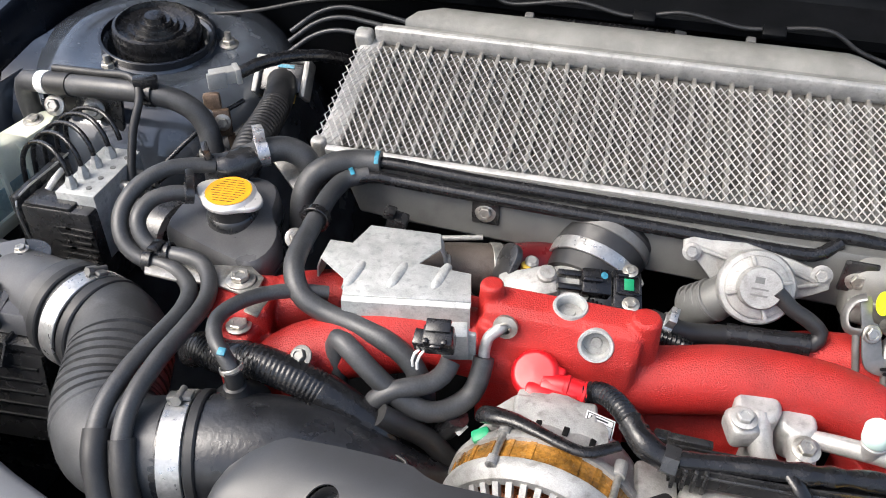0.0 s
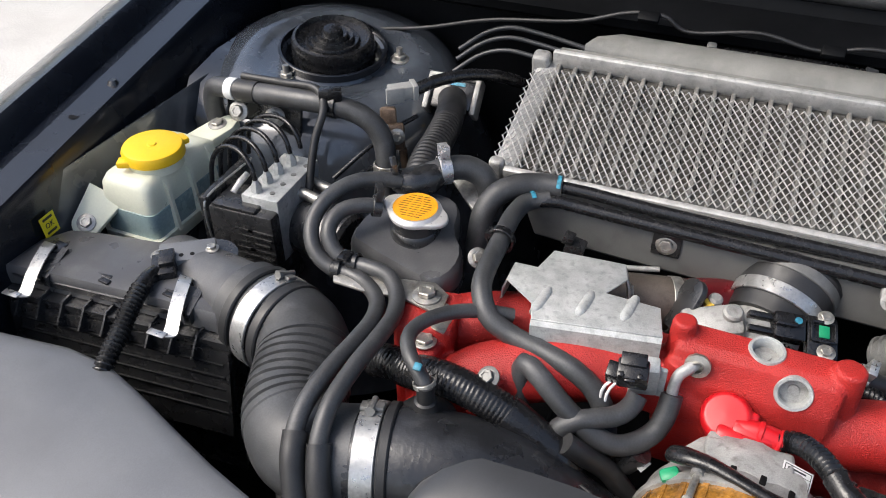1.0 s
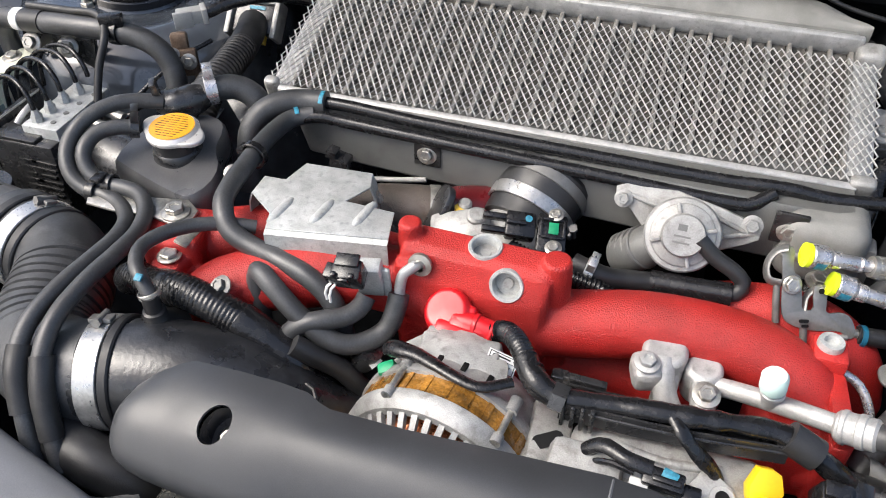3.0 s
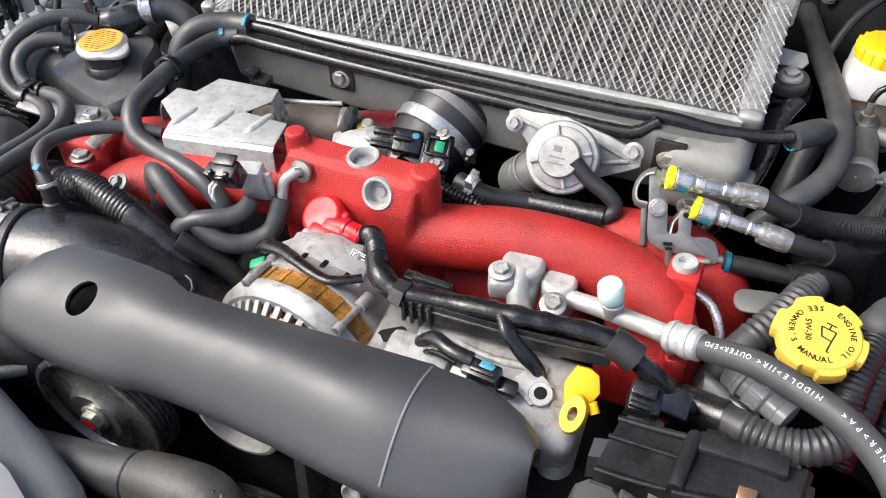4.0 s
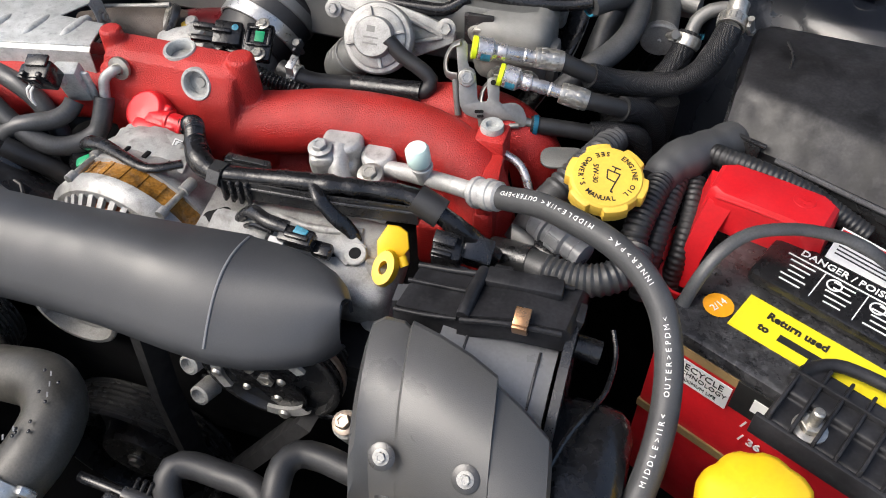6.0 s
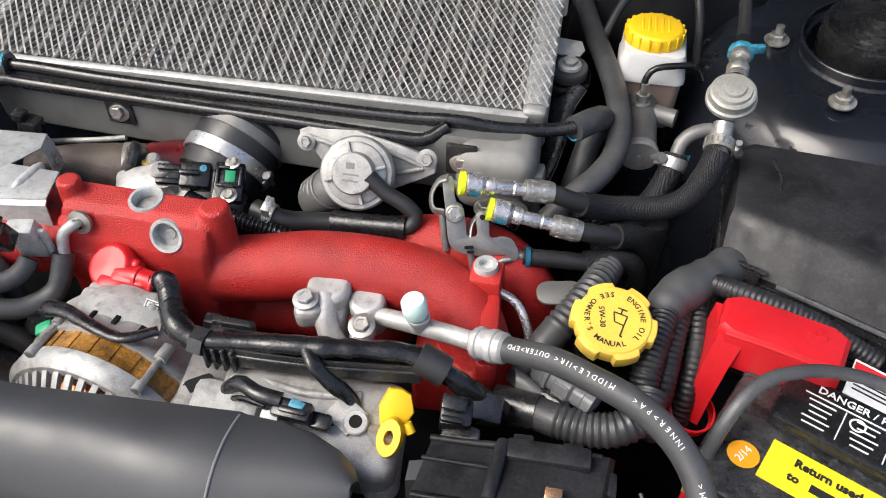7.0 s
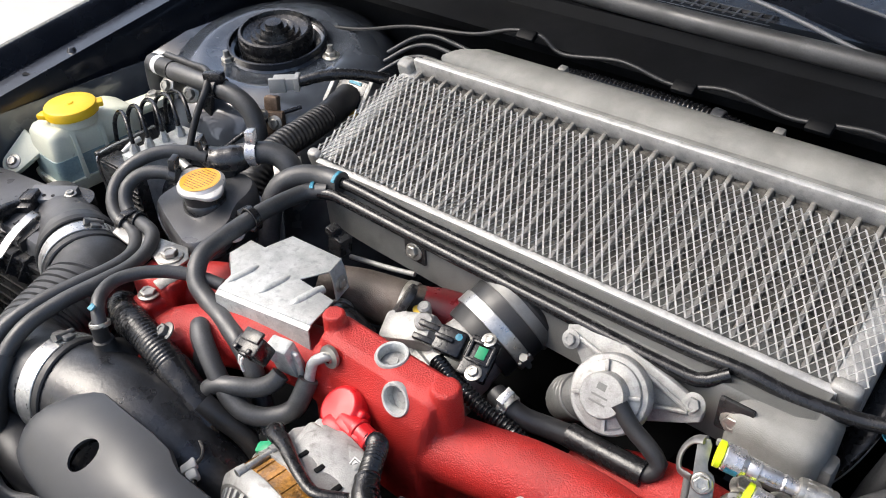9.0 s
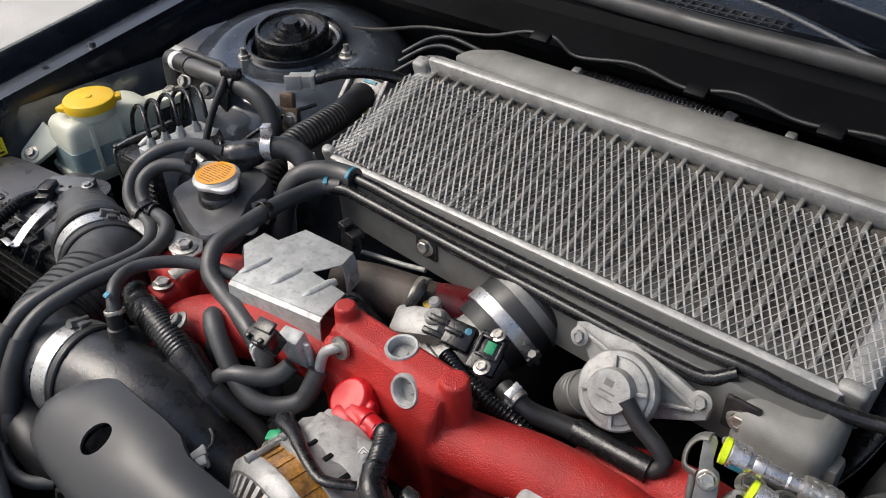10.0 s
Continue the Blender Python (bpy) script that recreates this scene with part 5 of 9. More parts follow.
maf = thing("airflow_sensor", (-0.545, 0.45, 0.905), "flat grey airflow sensor with screws and a black connector", "sensor")
mm = put((-0.5525, 0.449, 0.908), (0.10, -0.10, 1), (0.80, 0.60, 0.0))
part("plate", box((0.052, 0.026, 0.012), mm, 0.002), DUCT, maf)
part("collar", cyl(0.026, 0.012, Matrix.Translation((-0.535, 0.458, 0.899)), 28), PLASTIC, maf)
bolt(maf, (-0.5335, 0.4600, 0.918), (0, 0, 1), 0.0045, 0.004)
bolt(maf, (-0.5750, 0.4350, 0.915), (0, 0, 1), 0.0052, 0.004)
# uncut holes: near-black discs for their shaded depth
for dx in (-0.006, 0.004):
    part("plate_hole", cyl(0.0022, 0.0004, mm @ Matrix.Translation((dx, -0.006, 0.0119)), 10), DEEP_SHADE, maf)
part("connector", join(box((0.022, 0.03, 0.014), put((-0.560, 0.424, 0.906), (0, -0.1, 1), (0.80, 0.60, 0)), 0.002), box((0.014, 0.02, 0.006), put((-0.559, 0.428, 0.919), (0, -0.1, 1), (0.80, 0.60, 0)), 0.001)), GLOSS_BLACK, maf)
hose("sensor_loom", [(-0.563, 0.414, 0.914), (-0.560, 0.398, 0.917), (-0.554, 0.375, 0.915), (-0.545, 0.345, 0.908), (-0.536, 0.315, 0.902), (-0.53, 0.28, 0.88)], 0.0075, "black corrugated loom crossing the air box lid", GLOSS_BLACK, "loom", ribs=0.0045, depth=0.16, span=(0.18, 1.0))
# the smooth duct cover in front of the air box
ed = [(-0.70, 0.30), (-0.65, 0.312), (-0.58, 0.321), (-0.535, 0.318), (-0.495, 0.305), (-0.45, 0.288), (-0.40, 0.270), (-0.34, 0.252), (-0.28, 0.237), (-0.22, 0.222), (-0.17, 0.208), (-0.150, 0.2035), (-0.132, 0.197), (-0.106, 0.187), (-0.079, 0.170), (-0.062, 0.149), (-0.0565, 0.124), (-0.058, 0.10)]


def duct_point(x, y, d, z):
    """Inwards from the edge; the bulb at the end rounds over more softly."""
    f = max(0.0, min(1.0, (x + 0.20) / 0.06))
    sx, sy = -f * min(1.0, (x + 0.20) / 0.10), -(1.0 - 0.72 * f * min(1.0, max(0.0, (x + 0.16) / 0.10)))
    g = 1.0 - 0.45 * f if d > 0.03 else 1.0 + 0.9 * f
    return V((x + sx * d * g, y + sy * d * g, z - 0.022 * f * max(0.0, 1.0 - d / 0.09)))


duct = loft([[duct_point(x, y, d, z) for x, y in ed] for d, z in ((0.004, 0.84), (0.001, 0.872), (0.0, 0.890), (0.003, 0.898), (0.008, 0.902), (0.02, 0.905), (0.06, 0.905), (0.12, 0.898), (0.20, 0.885), (0.22, 0.80))], close=False, cap=False)
nose = thing("intake_duct", (-0.43, 0.2, 0.80), "smooth charcoal plastic air duct cover at the nose", "air duct")
part("cover", thicken(duct, 0.003), DUCT, nose, "", 50)
for c_, s_ in (((-0.088, 0.145, 0.8935), 1.0), ((-0.098, 0.128, 0.8985), 0.6), ((-0.078, 0.138, 0.8885), 0.5)):
    part("scuff", lathe([(0.0, 0.0006), (0.004 * s_, 0.0005), (0.0055 * s_, 0.0)], put(c_, (0.5, 0.35, 0.8), (0.3, -1, 0)) @ Matrix.Diagonal((1.7, 0.7, 1, 1)), 14, 5, 0.2), RUBBER, nose, "dark scuff")

# ribbed elbow with its clamps, and the turbo inlet
elbow = thing("intake_elbow", (-0.40, 0.38, 0.85), "black rubber intake elbow with a ribbed bend", "intake hose")
EC = [(-0.478, 0.432, 0.893), (-0.455, 0.425, 0.893), (-0.435, 0.421, 0.893), (-0.412, 0.412, 0.893), (-0.394, 0.392, 0.892), (-0.383, 0.366, 0.89), (-0.372, 0.340, 0.888), (-0.352, 0.318, 0.888), (-0.325, 0.312, 0.89), (-0.30, 0.318, 0.892)]
part("hose", tube(EC, 0.0405, 40, 0.004, ribs=0.0086, depth=0.030, span=(0.40, 0.70), sharp=True), RUBBER_DUSTY, elbow, "", 40)
band(elbow, (-0.442, 0.4205, 0.891), (0.93, -0.26, 0), 0.0432, 0.017, mat=BAND, screw=(-0.05, 0.45, 0.9))
for c in ((-0.460, 0.4255, 0.892), (-0.426, 0.4165, 0.891)):
    part("lip", ring(0.0445, 0.010, 0.005, put(c, (0.93, -0.26, 0))), RUBBER, elbow)
part("spout", rod((-0.585, 0.462, 0.878), (-0.458, 0.425, 0.891), 0.0335, 40, r2=0.0405), PLASTIC_SKYLIT, elbow)
part("moulded_seam", tube([(-0.392, 0.338, 0.915), (-0.398, 0.328, 0.898), (-0.388, 0.306, 0.885), (-0.366, 0.287, 0.88)], 0.004, 10), RUBBER, elbow)
part("moulded_lug", box((0.008, 0.012, 0.010), put((-0.352, 0.345, 0.924), (0, 0, 1)), 0.002), RUBBER, elbow)
inlet = thing("turbo_inlet", (-0.22, 0.34, 0.83), "large black moulded turbo inlet duct", "intake duct")
part("duct", tube([(-0.305, 0.3165, 0.892), (-0.285, 0.322, 0.893), (-0.262, 0.328, 0.894), (-0.235, 0.334, 0.893), (-0.205, 0.340, 0.888), (-0.17, 0.347, 0.875), (-0.13, 0.36, 0.85), (-0.08, 0.39, 0.80)], 0.043, 40, 0.006, taper=(0.94, 0.98, 1.0, 0.94, 0.8, 0.66, 0.58, 0.55), flat=0.98), MOULDED, inlet, "", 60)
band(inlet, (-0.2915, 0.3205, 0.892), (0.95, 0.26, 0.03), 0.0428, 0.017, mat=BAND, screw=(0.1, 0.35, 0.95))
part("lip", ring(0.0445, 0.008, 0.005, put((-0.278, 0.324, 0.893), (0.95, 0.26, 0.03))), RUBBER, inlet)
part("nipple", lathe([(0.024, -0.016), (0.014, -0.009), (0.0095, -0.004), (0.0085, 0.004), (0.0066, 0.005), (0.0066, 0.020), (0.0, 0.020)], Matrix.Translation((-0.263, 0.352, 0.934)), 24), RUBBER, inlet)
hose("bulkhead_hose", [(-0.345, 0.30, 0.865), (-0.328, 0.279, 0.868), (-0.30, 0.268, 0.868), (-0.27, 0.263, 0.862), (-0.245, 0.266, 0.846), (-0.235, 0.275, 0.81)], 0.0195, "fat black radiator hose below the intake", RUBBER)
hose("aluminium_pipe", [(-0.33, 0.27, 0.875), (-0.321, 0.256, 0.862), (-0.300, 0.243, 0.855), (-0.265, 0.236, 0.854), (-0.245, 0.242, 0.854), (-0.235, 0.255, 0.85)], 0.0055, "thin bare aluminium pipe beside the belt cover", CAST_DARK, "pipe")

# pair of coolant hoses over the elbow
hA = [(-0.375, 0.546, 0.983), (-0.392, 0.534, 0.988), (-0.408, 0.518, 0.990), (-0.421, 0.493, 0.985), (-0.424, 0.470, 0.972), (-0.415, 0.455, 0.957), (-0.398, 0.450, 0.947), (-0.378, 0.450, 0.945), (-0.358, 0.443, 0.945), (-0.341, 0.428, 0.945), (-0.333, 0.405, 0.947), (-0.333, 0.375, 0.949), (-0.337, 0.340, 0.948), (-0.3385, 0.305, 0.941), (-0.334, 0.283, 0.927), (-0.324, 0.266, 0.905), (-0.31, 0.245, 0.865)]
hB = [(-0.378, 0.511, 0.976), (-0.392, 0.501, 0.980), (-0.405, 0.487, 0.979), (-0.408, 0.470, 0.970), (-0.399, 0.461, 0.957), (-0.384, 0.459, 0.950), (-0.364, 0.458, 0.951), (-0.343, 0.453, 0.952), (-0.328, 0.438, 0.950), (-0.319, 0.415, 0.949), (-0.318, 0.385, 0.950), (-0.320, 0.350, 0.950), (-0.321, 0.315, 0.944), (-0.317, 0.289, 0.929), (-0.307, 0.271, 0.908), (-0.29, 0.248, 0.865)]
ha = hose("coolant_hose", hA, 0.0069, "black rubber coolant hose running with its twin over the intake elbow", RUBBER_DUSTY, "hose", "twin coolant hoses")
hb = hose("coolant_hose", hB, 0.0069, "black rubber coolant hose beside its twin over the intake elbow", RUBBER_DUSTY, "hose", "twin coolant hoses")
part("sleeve", tube([(-0.3365, 0.293, 0.934), (-0.332, 0.279, 0.923), (-0.322, 0.263, 0.90)], 0.0092, 16, 0.004), RUBBER, ha)
part("sleeve", tube([(-0.3175, 0.292, 0.931), (-0.310, 0.275, 0.913), (-0.299, 0.259, 0.885)], 0.0090, 16, 0.004), RUBBER, hb)
spring_clip(hb, (-0.381, 0.509, 0.977), (0.8, 0.55, -0.2), 0.0077, (0, 0, 1), PLASTIC, 0.008)
hc = thing("hose_clip", (-0.385, 0.455, 0.94), "black double plastic clip holding the twin hoses", "clip")
part("clip", join(ring(0.0095, 0.008, 0.002, put((-0.390, 0.450, 0.946), (0.95, 0.1, 0))), ring(0.0095, 0.008, 0.002, put((-0.378, 0.459, 0.950), (0.95, 0.1, 0.05))), box((0.01, 0.014, 0.003), Matrix.Translation((-0.384, 0.455, 0.958)), 0.001)), GLOSS_BLACK, hc)

# expansion tank
et = thing("expansion_tank", (-0.345, 0.52, 0.90), "black plastic coolant expansion tank with a labelled metal cap", "coolant tank")
tp = [(-0.404, 0.496), (-0.402, 0.526), (-0.386, 0.556), (-0.352, 0.573), (-0.330, 0.570), (-0.319, 0.556), (-0.314, 0.530), (-0.296, 0.508), (-0.294, 0.484), (-0.304, 0.465), (-0.322, 0.466), (-0.395, 0.487)]


for _ in range(1):
    tp = [((1 - f) * a[0] + f * b[0], (1 - f) * a[1] + f * b[1]) for a, b in zip(tp, tp[1:] + tp[:1]) for f in (0.25, 0.75)]


def tank_ring(k, z0, tilt):
    cx, cy = -0.347, 0.513
    return [V((cx + (x - cx) * k, cy + (y - cy) * k, z0 + tilt * (y - cy))) for x, y in tp]


part("tank", loft([tank_ring(0.86, 0.90, 0.05), tank_ring(0.95, 0.915, 0.08), tank_ring(0.995, 0.925, 0.10), tank_ring(1.0, 0.942, 0.13), tank_ring(0.975, 0.9495, 0.14), tank_ring(0.92, 0.954, 0.14), tank_ring(0.6, 0.956, 0.14), tank_ring(0.35, 0.9565, 0.14)]), PLASTIC_SKYLIT, et, "", 45)
part("seam_flange", loft([tank_ring(1.0, 0.9285, 0.11), tank_ring(1.035, 0.9285, 0.11), tank_ring(1.035, 0.9315, 0.11), tank_ring(1.0, 0.9315, 0.11)], cap=False), PLASTIC, et)
CP = V((-0.347, 0.517, 0.977))
cm = put(CP, (0.02, -0.06, 1))
part("neck", lathe([(0.0235, -0.026), (0.0225, -0.018), (0.0205, -0.016), (0.020, -0.004)], cm, 36), PLASTIC, et)
capo = []
for i in range(64):
    a = 2 * math.pi * i / 64
    k = 0.0236 + 0.0090 * max(0.0, math.cos(a * 2 + 0.35)) ** 2
    capo.append((k * math.cos(a), k * math.sin(a)))
cp = part("pressure_cap", plate(capo, 0.005, cm @ Matrix.Translation((0, 0, 0.001)), 0.0016), CAP_METAL, et, "eared pale metal pressure cap", 50)
part("cap_disc", lathe([(0.0235, 0.0006), (0.0205, 0.0035), (0.0, 0.004)], cm, 48), CAP_METAL, cp)
part("cap_label", lathe([(0.0198, 0.0041), (0.0, 0.0045)], cm, 48), ORANGE, cp, "orange printed warning label")
for j in range(10):
    w = 0.033 - abs(j - 4.5) * 0.0034
    for k in range(3):
        part("label_line", box((w * (0.26 + 0.03 * ((j + k) % 2)), 0.0005, 0.0003), cm @ Matrix.Rotation(0.1, 4, "Z") @ Matrix.Translation((w * 0.335 * (k - 1), 0.0145 - 0.0032 * j, 0.0043))), INK, cp)
tb = thing("tank_bracket", (-0.33, 0.45, 0.94), "pressed zinc bracket bolting the coolant tank down", "bracket")
part("plate", plate([(-0.392, 0.446), (-0.385, 0.434), (-0.355, 0.433), (-0.325, 0.438), (-0.295, 0.432), (-0.287, 0.440), (-0.289, 0.456), (-0.305, 0.466), (-0.34, 0.458), (-0.38, 0.46)], 0.003, Matrix.Translation((0, 0, 0.9475)), 0.001), STEEL, tb)
part("foot", box((0.012, 0.03, 0.003), put((-0.283, 0.432, 0.942), (0.35, 0, 1)), 0.001), STEEL, tb)
bolt(tb, (-0.305, 0.447, 0.9475), (0, 0, 1), 0.0078, 0.0075)
bolt(tb, (-0.283, 0.505, 0.952), (0.5, -0.5, 0.7), 0.006, 0.008)
tj = thing("hose_junction", (-0.36, 0.56, 0.96), "black moulded three-way coolant junction behind the tank", "hose fitting")
part("body", tube([(-0.383, 0.549, 0.981), (-0.368, 0.556, 0.977), (-0.355, 0.571, 0.978), (-0.352, 0.580, 0.980)], 0.0125, 18, 0.003, taper=(0.8, 1.15, 1.2, 0.9)), PLASTIC, tj)
part("riser", tube([(-0.360, 0.562, 0.978), (-0.365, 0.555, 0.96), (-0.365, 0.55, 0.94)], 0.012, 16), PLASTIC, tj)
spring_clip(tj, (-0.381, 0.5485, 0.982), (0.75, 0.5, 0.1), 0.0085, (0.2, 0, 1), PLASTIC, 0.007)
jh = hose("junction_hose", [(-0.358, 0.572, 0.979), (-0.345, 0.585, 0.981), (-0.330, 0.597, 0.979), (-0.315, 0.601, 0.970), (-0.308, 0.60, 0.955), (-0.306, 0.597, 0.93)], 0.0118, "short black coolant hose with a bright spring clamp", RUBBER_DUSTY)
spring_clip(jh, (-0.3475, 0.582, 0.981), (0.75, 0.6, 0), 0.012, (-0.05, 0.1, 1), CHROME, 0.011)

# hoses joining the front pipes
u = hose("heater_hose", [(-0.240, 0.605, 0.975), (-0.262, 0.601, 0.975), (-0.280, 0.591, 0.975), (-0.294, 0.578, 0.969), (-0.301, 0.567, 0.956), (-0.303, 0.558, 0.93), (-0.303, 0.55, 0.90)], 0.0112, "black rubber hose bending down off the upper front pipe", RUBBER_DUSTY)
part("paint_mark", ring(0.0116, 0.004, 0.001, put((-0.2425, 0.6035, 0.975), (1, 0.15, 0)), 24, (25, 150)), BLUE_MARK, u)
h = hose("heater_hose", [(-0.248, 0.594, 0.968), (-0.266, 0.583, 0.966), (-0.270, 0.56, 0.967), (-0.268, 0.53, 0.970), (-0.2655, 0.502, 0.970), (-0.264, 0.473, 0.968), (-0.2595, 0.452, 0.965), (-0.247, 0.437, 0.954), (-0.228, 0.433, 0.946), (-0.200, 0.428, 0.943), (-0.172, 0.422, 0.939), (-0.154, 0.418, 0.928), (-0.142, 0.414, 0.905), (-0.14, 0.41, 0.86)], 0.0084, "black rubber hose snaking over the heat shield's edge", RUBBER_DUSTY)
part("paint_mark", ring(0.0098, 0.004, 0.001, put((-0.262, 0.586, 0.9665), (0.8, 0.6, 0)), 24, (205, 310)), BLUE_MARK, h)
part("clip", join(ring(0.0125, 0.007, 0.002, put((-0.2665, 0.515, 0.970), (0, 1, 0))), box((0.006, 0.012, 0.005), put((-0.276, 0.515, 0.972), (0, 0, 1)))), GLOSS_BLACK, h)
b = hose("breather_hose", [(-0.232, 0.452, 0.948), (-0.252, 0.442, 0.954), (-0.272, 0.425, 0.960), (-0.287, 0.404, 0.963), (-0.291, 0.385, 0.964), (-0.283, 0.368, 0.963), (-0.271, 0.358, 0.958), (-0.264, 0.354, 0.950)], 0.0058, "thin black breather hose with a blue mark", RUBBER_DUSTY)
part("paint_mark", box((0.006, 0.006, 0.002), put((-0.270, 0.355, 0.966), (0, -0.4, 1)), 0.0008), BLUE_MARK, b)
part("wire_clip", ring(0.0085, 0.004, 0.0012, put((-0.265, 0.3545, 0.952), (0.3, -0.2, -1))), STEEL, b)
WL = [(-0.330, 0.402, 0.905), (-0.315, 0.395, 0.917), (-0.29, 0.386, 0.924), (-0.262, 0.381, 0.933), (-0.235, 0.379, 0.930), (-0.21, 0.378, 0.921), (-0.185, 0.376, 0.908), (-0.165, 0.374, 0.893), (-0.15, 0.37, 0.86)]
wlm = thing("wrapped_loom", (-0.24, 0.38, 0.88), "shiny black corrugated loom below the red manifold", "loom")
part("conduit", tube(WL[:7], 0.0136, 24, 0.004, ribs=0.0036, depth=0.018), GLOSS_BLACK, wlm, "", 25)
part("end_sleeve", tube(WL[5:], 0.0146, 20, 0.004, lumpy=0.05), GLOSS_BLACK, wlm, "smooth taped end")
part("tape_band", tube([V(WL[2]).lerp(V(WL[3]), 0.2), V(WL[2]).lerp(V(WL[3]), 0.75)], 0.0143, 20, 0.002, lumpy=0.06), GLOSS_BLACK, wlm, "band of black tape")
g = hose("vacuum_hose", [(-0.205, 0.400, 0.86), (-0.208, 0.404, 0.90), (-0.210, 0.409, 0.932), (-0.207, 0.410, 0.944), (-0.196, 0.404, 0.943), (-0.180, 0.398, 0.933), (-0.162, 0.393, 0.921), (-0.145, 0.391, 0.911), (-0.130, 0.394, 0.905), (-0.116, 0.405, 0.903), (-0.105, 0.418, 0.908), (-0.101, 0.427, 0.922), (-0.1005, 0.434, 0.932)], 0.0082, "black rubber hose looping to the bent metal nipple", RUBBER_DUSTY)
hose("vacuum_hose", [(-0.178, 0.388, 0.87), (-0.172, 0.386, 0.912), (-0.160, 0.391, 0.921), (-0.146, 0.398, 0.923), (-0.133, 0.408, 0.922), (-0.126, 0.418, 0.925), (-0.124, 0.425, 0.93)], 0.0078, "short black rubber hose under the white connector", RUBBER_DUSTY)
hose("drain_hose", [(-0.163, 0.374, 0.914), (-0.150, 0.378, 0.903), (-0.132, 0.386, 0.885), (-0.115, 0.39, 0.86)], 0.0085, "straight black hose stub beside the alternator", RUBBER)
tag_ = thing("hose_tag", (-0.112, 0.398, 0.89), "small white printed tag on a dark cylinder", "tag")
tgm = put((-0.1115, 0.3985, 0.8930), (0.35, -0.6, 0.72), (0.75, -0.25, -0.6))
part("paper", box((0.016, 0.010, 0.0008), tgm), WHITE_PLASTIC, tag_)
words("7Y23", 0.006, tgm @ Matrix.Translation((0, 0, 0.001)), INK, tag_)
part("cylinder", rod((-0.122, 0.402, 0.88), (-0.112, 0.402, 0.898), 0.010, 20), PLASTIC, tag_, "dark round sensor body")

# upper left: hose over the strut bracket, sensor, thin lines, big connector
s = hose("vent_hose", [(-0.672, 0.665, 0.90), (-0.676, 0.666, 0.945), (-0.668, 0.664, 0.966), (-0.645, 0.658, 0.972), (-0.61, 0.654, 0.976), (-0.56, 0.652, 0.980), (-0.51, 0.655, 0.980), (-0.482, 0.660, 0.974), (-0.463, 0.662, 0.962), (-0.452, 0.660, 0.945), (-0.447, 0.655, 0.925), (-0.446, 0.65, 0.89)], 0.0115, "black rubber vent hose with a white band", RUBBER_DUSTY)
part("white_band", ring(0.0125, 0.012, 0.0015, put((-0.636, 0.6565, 0.9735), (1, -0.1, 0.1)), 28), LABEL_W, s)
part("sleeve", tube([(-0.628, 0.6555, 0.9745), (-0.60, 0.6535, 0.977)], 0.0128, 18), RUBBER, s)
spring_clip(s, (-0.4465, 0.6535, 0.918), (0, 0.1, 1), 0.0125, (0.3, -0.9, 0), STEEL, 0.012)
hose("vacuum_line", [(-0.625, 0.662, 0.989), (-0.57, 0.66, 0.992), (-0.525, 0.655, 0.995), (-0.510, 0.640, 0.985), (-0.512, 0.62, 0.955), (-0.510, 0.60, 0.92), (-0.505, 0.58, 0.88)], 0.0042, "thin black rubber line arching down past the brake unit", RUBBER)
single("line_clip", join(box((0.024, 0.012, 0.016), put((-0.508, 0.652, 0.985), (0, 0, 1), (0.8, 0.4, 0)), 0.002), ring(0.0135, 0.01, 0.002, put((-0.507, 0.655, 0.980), (1, 0.1, 0)))), GLOSS_BLACK, "black clip joining hose and line", "clip")
fs = thing("purge_valve", (-0.46, 0.70, 0.93), "small brown metal and grey valve with a plug", "valve")
part("plug", join(box((0.032, 0.016, 0.015), put((-0.455, 0.715, 0.972), (0, 0, 1), (0.75, 0.65, 0)), 0.002), box((0.020, 0.005, 0.018), put((-0.458, 0.703, 0.970), (0, 0, 1), (0.75, 0.65, 0)), 0.001), box((0.006, 0.020, 0.017), put((-0.445, 0.7235, 0.971), (0, 0, 1), (0.75, 0.65, 0)), 0.001)), GREY_PLASTIC, fs, "grey two-pin plug")
pv = put((-0.458, 0.694, 0.935), (0.45, -0.85, 0.25), (0.85, 0.5, 0))
part("metal_body", join(box((0.026, 0.030, 0.012), pv, 0.004), box((0.018, 0.020, 0.012), pv @ Matrix.Translation((-0.004, 0.022, -0.004)), 0.003), rod(pv @ V((-0.010, -0.014, 0.004)), pv @ V((-0.012, -0.040, 0.0)), 0.0045, 14), rod(pv @ V((0.010, -0.014, 0.004)), pv @ V((0.012, -0.038, 0.0)), 0.0045, 14)), RUST, fs, "rust-brown metal body", 40)
bolt(fs, pv @ V((0.004, 0.002, 0.014)), (0.45, -0.85, 0.25), 0.0058, 0.006)
bolt(fs, pv @ V((-0.010, 0.012, 0.014)), (0.45, -0.85, 0.25), 0.0040, 0.003)
hose("plug_lead", [(-0.443, 0.724, 0.98), (-0.425, 0.745, 0.985), (-0.40, 0.77, 0.985), (-0.37, 0.80, 0.975), (-0.345, 0.83, 0.955)], 0.0068, "black taped wiring lead to the grey plug", GLOSS_BLACK, "loom", lumpy=0.2)
for pts in ([(-0.50, 0.63, 0.905), (-0.475, 0.66, 0.93), (-0.455, 0.69, 0.945), (-0.44, 0.72, 0.95)], [(-0.495, 0.605, 0.90), (-0.472, 0.63, 0.915), (-0.455, 0.66, 0.92)]):
    hose("brake_line", pts, 0.0026, "thin black steel brake line behind the brake unit", GLOSS_BLACK, "brake line", "brake lines", seg=10)
